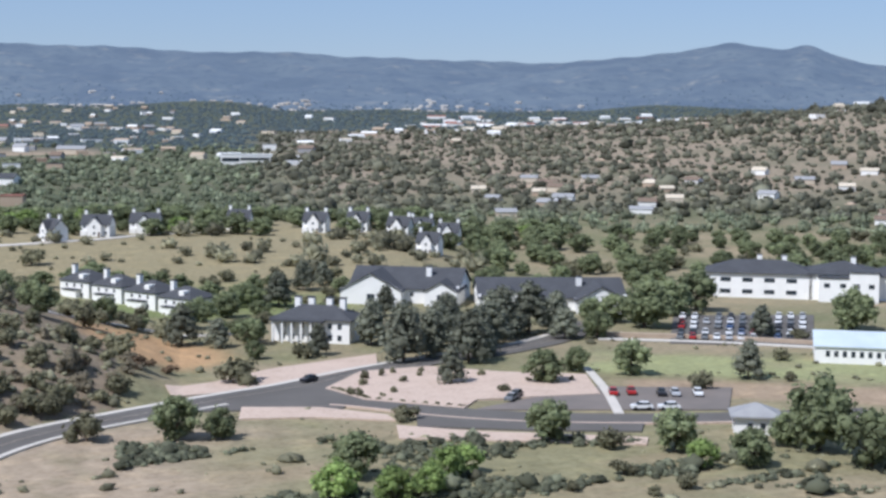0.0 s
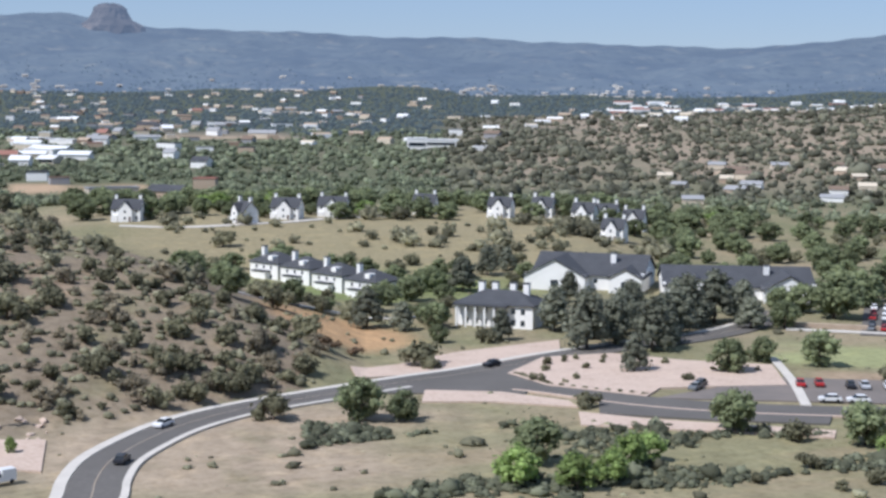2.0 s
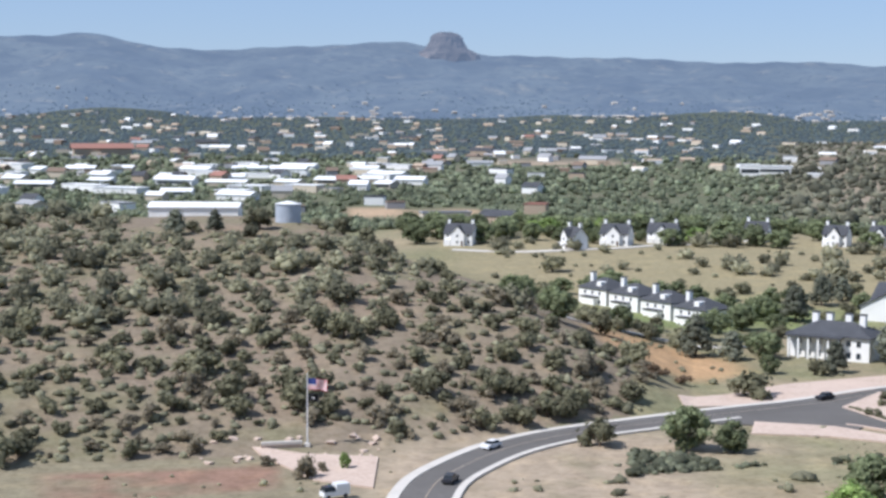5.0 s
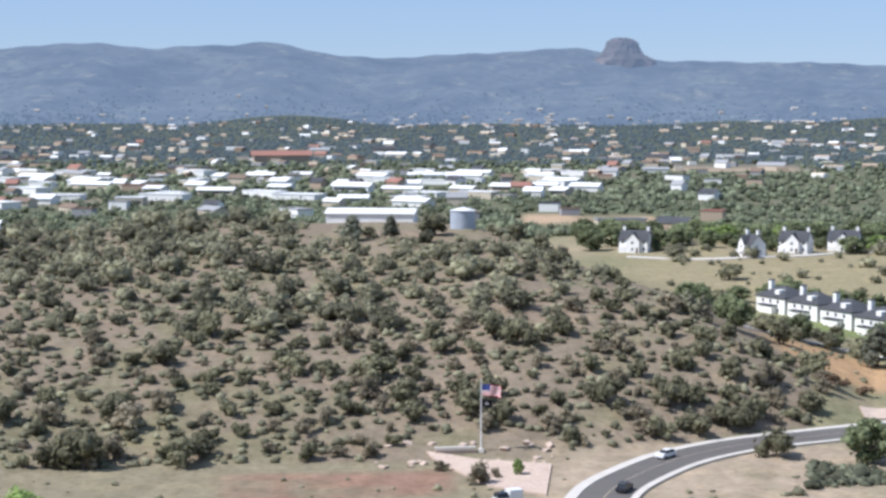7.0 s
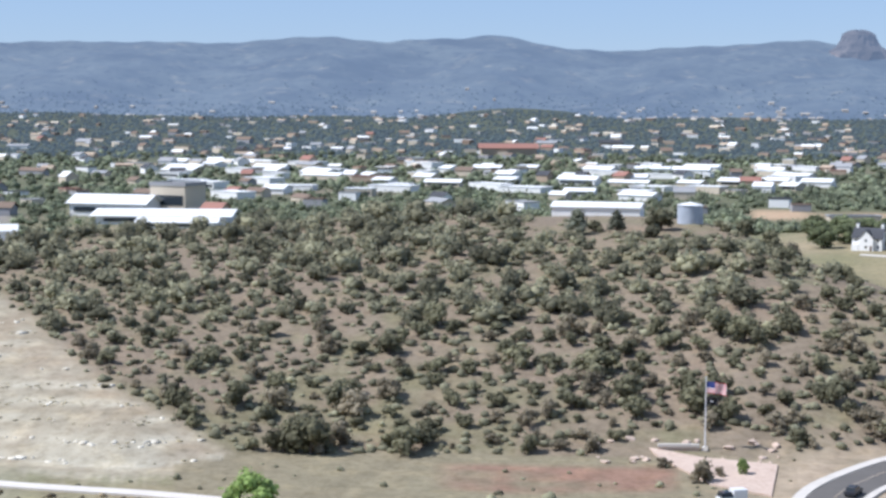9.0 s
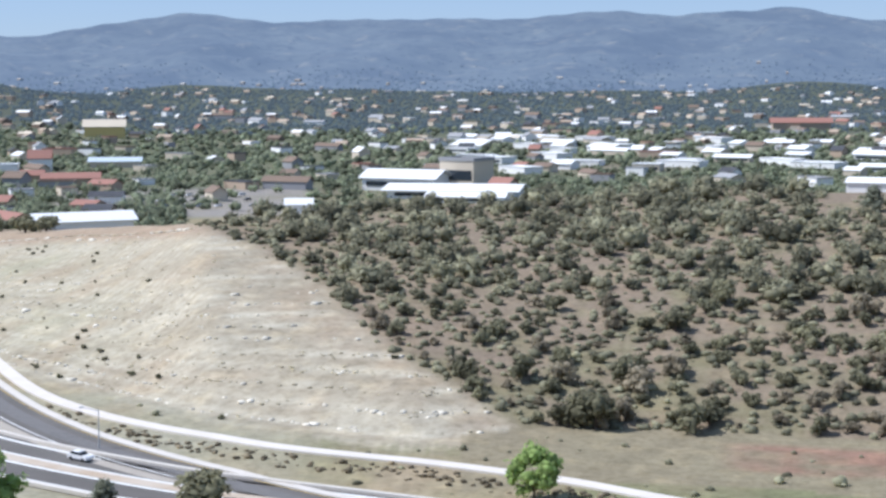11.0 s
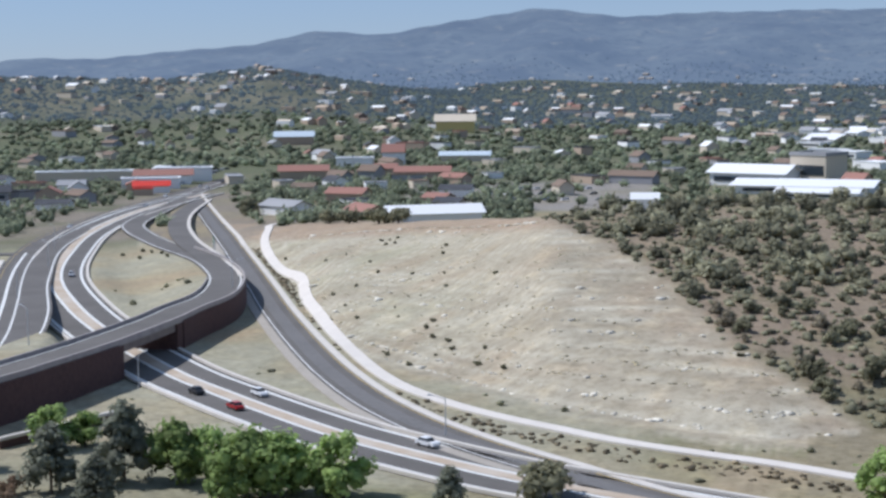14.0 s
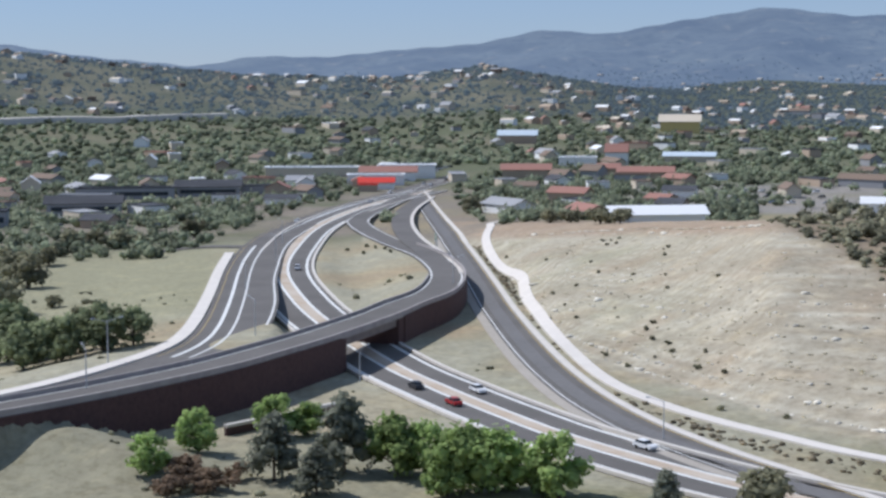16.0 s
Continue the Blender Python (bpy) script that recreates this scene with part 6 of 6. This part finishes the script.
upright("parapet", FLYOVER[:i2 + 8], -5.2, 0.45, 1.0, None, M_REDWALL, fly, "red-brown concrete parapet")
upright("parapet", FLYOVER[:at_line(FLYOVER, -262, 378)], 5.6, 0.4, 1.0, None, M_RAIL, fly, "grey concrete parapet")
upright("rail", FLYOVER[:i2 + 8], -5.15, 0.55, 1.16, None, M_RAIL, fly, "pale top rail") 
for k, sgn in ((i0, 1), (i1, -1)):
    seg = FLYOVER[k:k + 2] if sgn > 0 else FLYOVER[k - 1:k + 1]
    ribbon("abutment", np.vstack([seg[0] - (0, 0, 0.3), seg[1] - (0, 0, 0.3)]), 5.3, -5.6, M_REDWALL, 0.0, parent=fly, label="red-brown abutment", thick=9.0)
im = at_line(FLYOVER, -219, 268)
for off in (-3.4, 0.0, 3.4):
    t = FLYOVER[im + 1, :2] - FLYOVER[im, :2]
    t /= np.linalg.norm(t)
    px, py = FLYOVER[im, 0] - t[1] * off, FLYOVER[im, 1] + t[0] * off
    v, f = tube((px, py, -1), (px, py, 5.2), 0.55, 0.55, 10)
    child("pier", mesh_of("pier", v, f, M_RAIL), fly, "pale concrete pier")
for off in (4.4, -4.4):
    ribbon("edge_line", FLYOVER, off + 0.22, off - 0.22, M_LINE, 0.16, parent=fly)


def low_wall(x0, y0, x1, y1, height, mat, label):
    n = 6
    pts = np.array([(x0 + (x1 - x0) * k / n, y0 + (y1 - y0) * k / n, 0.0) for k in range(n + 1)])
    pts[:, 2] = ground(pts[:, 0], pts[:, 1])
    r = tagged(new("retaining_wall"), label, "wall")
    upright("face", pts, 0.3, 0.6, height, float(pts[:, 2].min() - 1.5), mat, r)
    upright("cap", pts + np.array((0, 0, height)), 0.45, 0.9, 0.25, None, M_CONCRETE, r)


low_wall(-190, 203, -186, 232, 1.8, M_REDWALL, "low red-brown retaining wall with pale cap")


# ---------- paved courts ----------
def slab(name, poly, mat, lift, label, category, step=3.0):
    """A paved area that follows the ground: a clipped grid with an edge skirt."""
    p = np.array(poly, float)
    x0, y0, x1, y1 = p[:, 0].min(), p[:, 1].min(), p[:, 0].max(), p[:, 1].max()
    bm = bmesh.new()
    f = bm.faces.new([bm.verts.new((x, y, 0)) for x, y in poly])
    for a, b, lo, hi in ((0, 1, x0, x1), (1, 0, y0, y1)):
        c = lo + step
        while c < hi:
            co, no = [0, 0, 0], [0, 0, 0]
            co[a], no[a] = c, 1
            bmesh.ops.bisect_plane(bm, geom=bm.verts[:] + bm.edges[:] + bm.faces[:], plane_co=co, plane_no=no)
            c += step
    vs = bm.verts[:]
    zs = ground(np.array([v.co.x for v in vs]), np.array([v.co.y for v in vs]))
    for v, z in zip(vs, zs):
        v.co.z = z + lift
    bmesh.ops.recalc_face_normals(bm, faces=bm.faces)
    if sum(f.normal.z for f in bm.faces) < 0:
        bmesh.ops.reverse_faces(bm, faces=bm.faces)
    rim = [e for e in bm.edges if e.is_boundary]
    ex = bmesh.ops.extrude_edge_only(bm, edges=rim)
    for v in ex["geom"]:
        if isinstance(v, bmesh.types.BMVert):
            v.co.z -= 0.45
    me = bpy.data.meshes.new(name)
    bm.to_mesh(me)
    bm.free()
    me.materials.append(mat)
    return tagged(new(name, me), label, category, kind="structure")


slab("gravel_island", PAVED[0], M_PINK, 0.42, "pink decomposed-granite island with young shrubs", "gravel")
slab("parking_lot", PAVED[1], surface("worn_asphalt", (0.21, 0.18, 0.16), (0.17, 0.15, 0.135), 0.1, 0.9), 0.3, "worn brown-grey asphalt parking lot", "parking lot")
slab("parking_lot", PAVED[2], M_ASPHALT, 0.3, "dark asphalt parking lot full of cars", "parking lot")
slab("gravel_verge", PAVED[3], M_PINK, 0.36, "pink gravel verge along the entrance road", "gravel")
slab("flag_court", PAVED[4], M_PINK, 0.3, "pale pink concrete court round the flagpole", "court")
slab("junction_apron", [(107, 299), (110, 312), (124, 320), (146, 328), (168, 338), (163, 326), (148, 312), (143, 298), (135, 289)], M_ASPHALT, 0.29, "grey asphalt apron where drives meet", "road")
slab("lower_court", [(117, 299), (131, 292), (140, 279), (139, 273), (126, 283), (112, 288)], M_PINK, 0.33, "pale pink gravel strip below the drive", "gravel")
slab("lower_walk", [(137, 269), (147, 258), (158, 250), (174, 238), (170, 233), (154, 244), (132, 258)], M_PINK, 0.31, "pale pink gravel strip along the parking bay", "gravel")
slab("parking_bay", [(146, 278), (165, 265), (181, 249), (176, 243), (158, 253), (140, 266)], M_ASPHALT, 0.36, "dark asphalt parking bay beside the drive", "parking lot")
ribbon("campus_walk", flat3([(207, 309), (205, 304), (194, 281), (182, 259)]), 1.0, -1.0, M_CONCRETE, 0.5, True, "narrow pale concrete walk", "walk", thick=0.3)
ribbon("lawn_walk", flat3([(236, 346), (258, 330), (284, 304), (296, 290)]), 1.5, -1.5, M_CONCRETE, 0.4, True, "pale concrete walk along the lawn", "walk", thick=0.3)
ribbon("hedge_wall", flat3([(240, 350), (262, 334), (288, 307)]), 0.8, -0.8, M_TANWALL, 1.3, True, "low dark wall along the parking lot", "wall", thick=1.5)
ribbon("grass_track", flat3([(100, 392), (112, 398), (128, 402), (142, 398), (156, 396)]), 1.6, -1.6, M_CONCRETE, 0.3, True, "pale gravel track across the grass", "track", thick=0.3)
ribbon("cottage_road", flat3([(112, 608), (140, 597), (168, 600), (200, 616), (232, 622)]), 2.0, -2.0, M_CONCRETE, 0.3, True, "pale lane in front of the cottages", "lane", thick=0.3)
ribbon("side_street", spline([(-380, 440, 3), (-390, 431, 3), (-410, 424, 3), (-419, 406, 3)]), 4.0, -4.0, M_ASPHALT, 0.35, True, "short side street meeting the wide road", "road", thick=0.4)
for q in ([(-196, 309), (-193.5, 304), (-182, 287), (-179.5, 288.5), (-190, 304)], [(-146, 252), (-140, 250), (-139, 252), (-145, 254)], [(-118, 241), (-110, 238), (-109, 240), (-117, 243)]):
    slab("splash_pad", q, M_CONCRETE, 0.16, "pale concrete spillway pad on the verge", "slab")

ribbon("hillside_wall", flat3([(-1261, 993), (-1252, 1027), (-1233, 1081), (-1203, 1129), (-1201, 1174), (-1177, 1268)]), 2.5, -2.5, M_PATH, 6.0, True, "pale concrete wall of a road cut along the hillside", "wall", thick=6.5)

# ---------- cars ----------
M_TYRE = surface("tyre_rubber", (0.03, 0.03, 0.03), None, rough=0.9)
M_GLASS = surface("car_glass", (0.03, 0.035, 0.04), None, rough=0.1)
PAINT = {n: surface("car_paint_" + n, c, None, rough=0.3) for n, c in (("white", (0.75, 0.75, 0.75)), ("silver", (0.45, 0.46, 0.48)), ("black", (0.03, 0.03, 0.035)), ("red", (0.35, 0.03, 0.03)), ("grey", (0.16, 0.17, 0.18)), ("blue", (0.05, 0.09, 0.2)))}


def car_body(paint):
    """A car side profile swept across its width, narrowed at the top."""
    prof = [(-2.25, 0.35), (-2.3, 0.75), (-2.05, 0.95), (-1.2, 1.0), (1.9, 1.02), (2.25, 0.85), (2.3, 0.4)]
    v = [(x, s * 0.88, z) for s in (-1, 1) for x, z in prof]
    n = len(prof)
    f = [tuple(range(n))[::-1], tuple(range(n, 2 * n))] + [(k, (k + 1) % n, n + (k + 1) % n, n + k) for k in range(n)]
    return mesh_of("body", v, f, paint)


def car_cabin():
    v = [(-1.15, -0.8, 1.0), (1.85, -0.8, 1.0), (1.85, 0.8, 1.0), (-1.15, 0.8, 1.0), (-0.45, -0.66, 1.5), (1.35, -0.66, 1.5), (1.35, 0.66, 1.5), (-0.45, 0.66, 1.5)]
    return mesh_of("cabin", v, [(4, 5, 6, 7), (0, 1, 5, 4), (1, 2, 6, 5), (2, 3, 7, 6), (3, 0, 4, 7)], M_GLASS)


BODY = {k: car_body(m) for k, m in PAINT.items()}
CABIN = car_cabin()
CAR_ROOF = {k: box_mesh("roof_panel", -0.45, 1.35, -0.67, 0.67, 1.49, 1.56, m, 0.05) for k, m in PAINT.items()}
v, f = tube((0, -0.11, 0), (0, 0.11, 0), 0.33, 0.33, 12)
WHEEL = mesh_of("wheel", v, f + [tuple(range(12))[::-1], tuple(range(12, 24))], M_TYRE)


def car(x, y, turn, colour, z=None, where="parked in the lot", group="parked cars"):
    r = new("car")
    r.matrix_basis = Matrix.Translation((x, y, gz(x, y) + 0.32 if z is None else z)) @ Matrix.Rotation(radians(turn), 4, "Z")
    tagged(r, "%s car with dark windows, %s" % (colour, where), "car", group)
    child("body", BODY[colour], r)
    child("cabin", CABIN, r, "dark glass cabin")
    child("roof_panel", CAR_ROOF[colour], r)
    for p in (-1.4, 1.4):
        for q in (-0.8, 0.8):
            child("wheel", WHEEL, r, m=Matrix.Translation((p, q, 0.33)))
    return r


TINTS = ("white", "silver", "black", "red", "grey", "white", "blue", "white")
a, b, c, d = (np.array(q, float) for q in PAVED[2])
for row, s in enumerate((0.14, 0.3, 0.52, 0.68, 0.88)):
    for k in range(11):
        if rng.uniform() < 0.15:
            continue
        u = 0.07 + k * 0.085
        p = (a * (1 - u) + b * u) * (1 - s) + (d * (1 - u) + c * u) * s
        car(p[0], p[1], 50 + rng.uniform(-3, 3), TINTS[rng.integers(8)])
for x, y, turn, col in ((193, 277, 60, "red"), (197, 276, 60, "red"), (202, 272, 60, "black"), (204.5, 270.5, 60, "silver"), (209, 268.5, 60, "white"), (189, 261, -25, "white"), (194, 258.5, -25, "white"), (173, 284, 40, "black"), (170, 281, 40, "grey")):
    car(x, y, turn, col)


def on_road(line, x, y, off, col, back=False, z=0.06, where="on the highway"):
    i = min(at_line(line, x, y), len(line) - 2)
    t = line[i + 1, :2] - line[i, :2]
    t /= np.linalg.norm(t)
    px, py = line[i, 0] - t[1] * off, line[i, 1] + t[0] * off
    turn = math.degrees(math.atan2(t[1], t[0])) + (180 if back else 0)
    car(px, py, turn, col, (line[i, 2] + z) if z is not None else None, where, "cars on the roads")


on_road(LOWER, -127, 231, -5.5, "white")
on_road(LOWER, -177, 257, -5.0, "white")
on_road(LOWER, -172, 250, 4.6, "red", True)
on_road(LOWER, -186, 262, 4.6, "black", True)
on_road(LOWER, -330, 385, -5.0, "silver")
on_road(UPPER, -440, 530, 4.0, "white")
on_road(UPPER, -500, 640, -4.0, "silver")
on_road(UPPER, -530, 705, 4.0, "white")
on_road(UPPER, -555, 770, -4.0, "white")
on_road(UPPER, -560, 780, 3.0, "silver")
on_road(UPPER, -575, 815, -3.0, "black")
on_road(UPPER, -590, 850, 3.0, "white")
on_road(ENTRY, 62, 281, 2.2, "white", False, None, "on the entrance road")
on_road(ENTRY, 44, 260, -2.2, "black", True, None, "on the entrance road")
on_road(ENTRY, 143, 319, 2.0, "black", False, None, "on the entrance road")
for k in range(26):
    x, y = polar(rng.uniform(43.5, 52), rng.uniform(690, 760))
    car(x, y, rng.uniform(-30, 60), TINTS[rng.integers(8)], where="parked by the motel", group="cars by the motel")
for row in range(3):
    for k in range(9):
        x, y = polar(21.5 + 0.62 * k + 0.2 * row, 815 + 42 * row)
        if rng.uniform() < 0.8:
            car(x, y, 60 + rng.uniform(-4, 4), TINTS[rng.integers(8)], where="parked beyond the graded hill", group="cars beyond the hill")
for k in range(16):
    i = at_line(UPPER, -560, 780) + k * 4
    if i < len(UPPER) - 2:
        x, y = UPPER[i, 0] - 20 - rng.uniform(0, 6), UPPER[i, 1] - 4
        car(x, y, rng.uniform(0, 90), TINTS[rng.integers(8)], where="parked by the shops", group="cars by the shops")

# ---------- flagpole, lamps, signs ----------
M_POLE = surface("white_pole_paint", (0.72, 0.72, 0.72), None, rough=0.4)
M_STEEL = surface("galvanised_pole", (0.50, 0.51, 0.52), (0.42, 0.43, 0.44), 2.0, 0.45)
M_FLAGRED, M_FLAGWHITE, M_FLAGBLUE, M_BLACKCLOTH = (surface(n, c, None, rough=0.9) for n, c in (("red_cloth", (0.45, 0.05, 0.06)), ("white_cloth", (0.75, 0.74, 0.72)), ("blue_cloth", (0.04, 0.06, 0.2)), ("black_cloth", (0.02, 0.02, 0.022))))


def cloth(name, w, h, z, mats, pick, parent, label):
    """A rippling flag flying from the pole, with thickness."""
    nx, nz = 16, 13
    v, f, idx = [], [], []
    for side in (0, 0.02):
        for i in range(nx + 1):
            for j in range(nz + 1):
                u = i / nx
                v.append((0.12 + w * u * 0.95, 0.28 * u * math.sin(u * 9 + j * 0.12) + side, z - h * j / nz - 0.35 * u * u))
    o = (nx + 1) * (nz + 1)
    for i in range(nx):
        for j in range(nz):
            a = i * (nz + 1) + j
            q = (a, a + nz + 1, a + nz + 2, a + 1)
            f += [q, tuple(o + k for k in q[::-1])]
            idx += [pick(i / nx, j)] * 2
    child(name, mesh_of(name, v, f, mats, True, idx), parent, label)


pole = stand("flagpole", 26, 286, -12, "tall white flagpole flying a striped flag over a black one", "flagpole", lift=0.25)
v, f = tube((0, 0, -0.5), (0, 0, 13.4), 0.14, 0.08, 10)
child("mast", mesh_of("mast", v, f, M_POLE), pole)
v, f = blob(5, 1.0, 0.0, 2)
child("finial", mesh_of("finial", v * 0.18 + (0, 0, 13.5), f, M_YELLOW, True), pole)
child("base", box_mesh("base", -0.6, 0.6, -0.6, 0.6, -0.3, 0.35, M_CONCRETE, 0.1), pole)
cloth("striped_flag", 3.7, 2.1, 12.3, [M_FLAGRED, M_FLAGWHITE, M_FLAGBLUE], lambda u, j: 2 if (u < 0.4 and j < 7) else j % 2, pole, "red and white striped flag with blue canton")
cloth("black_flag", 2.2, 1.5, 9.6, [M_BLACKCLOTH, M_FLAGWHITE], lambda u, j: 1 if (0.35 < u < 0.6 and 5 < j < 8) else 0, pole, "black flag with pale emblem")
# court wall, stones and a van
low_wall(17.5, 285.5, 25, 285.8, 0.9, M_PINK, "low curved pink stone wall behind the flag court")
for k in range(26):
    x, y = 5 + rng.uniform(0, 36), 284 + rng.uniform(-7, 6)
    v, f = blob(200 + k, 0.6, 0.5)
    r = tagged(new("boulder", mesh_of("boulder", v * rng.uniform(0.35, 1.1), f, M_PINK)), "pale pink granite boulder by the flag court", "boulder", "boulders by the flag court")
    r.location = (x, y, gz(x, y) + 0.1)
for x, y, w in ((24, 264, 5.5), (27, 268, 2.6), (18, 275, 3.0)):
    plant("scrub", x, y, w, "shrubs by the flag court", 1.1)
plant("bright", 31, 270, 2.2, "shrubs by the flag court", 1.5)
van = stand("delivery_cart", 27, 249, 20, "small white utility truck parked by the court", "truck", lift=0.3)
child("body", box_mesh("body", -2.3, 2.3, -0.95, 0.95, 0.45, 1.2, PAINT["white"], 0.05), van)
child("cabin", box_mesh("cabin", -2.2, -0.2, -0.9, 0.9, 1.2, 2.0, M_GLASS, 0.18), van)
child("cargo_box", box_mesh("cargo_box", -0.1, 2.3, -0.95, 0.95, 1.2, 2.3, PAINT["white"], 0.04), van)
for p in (-1.5, 1.5):
    for q in (-0.85, 0.85):
        child("wheel", WHEEL, van, m=Matrix.Translation((p, q, 0.36)))


def street_lamp(x, y, turn, height=9.0, arms=1):
    r = stand("street_lamp", x, y, turn, "grey steel street lamp beside the road", "street lamp", "street lamps of the interchange")
    v, f = tube((0, 0, -0.6), (0, 0, height), 0.14, 0.08, 8)
    child("pole", mesh_of("pole", v, f, M_STEEL), r)
    for s in (1, -1)[:arms]:
        v, f = tube((0, 0, height - 0.2), (2.6 * s, 0, height + 0.5), 0.06, 0.05, 6)
        arm = child("arm", mesh_of("arm", v, f, M_STEEL), r)
        child("lamp_head", box_mesh("lamp_head", min(2.4 * s, 3.2 * s), max(2.4 * s, 3.2 * s), -0.18, 0.18, height + 0.4, height + 0.62, M_STEEL, 0.05), arm)


for x, y, turn, h, n in ((-212, 191, 150, 7.5, 1), (-229, 212, 60, 8.5, 2), (-203, 258, 90, 7, 1), (-125, 244, 200, 7, 1), (-232, 258, 160, 8, 1), (-300, 330, 150, 9, 1), (-350, 400, 160, 9, 1), (-392, 452, 160, 9, 1), (-250, 360, 30, 8, 1)):
    street_lamp(x, y, turn, h, n)
sign = stand("sign_gantry", -331, 466, -52, "green highway sign on a steel gantry over the slip lane", "sign")
for p in (-6, 6):
    v, f = tube((p, 0, -2), (p, 0, 6.6), 0.2, 0.16, 8)
    child("post", mesh_of("post", v, f, M_STEEL), sign)
v, f = tube((-6, 0, 6.3), (6, 0, 6.3), 0.18, 0.18, 8)
child("beam", mesh_of("beam", v, f, M_STEEL), sign)
panel = child("panel", box_mesh("panel", -4.2, 4.2, -0.25, -0.17, 5.2, 7.4, surface("green_sign_sheeting", (0.03, 0.16, 0.09), None, rough=0.4)), sign)
for p, q in ((-2, 6.7), (1.6, 6.7), (-1.6, 5.9)):
    child("text_bar", box_mesh("text_bar", p - 1.3, p + 1.3, -0.29, -0.25, q - 0.15, q + 0.15, M_LINE), panel)
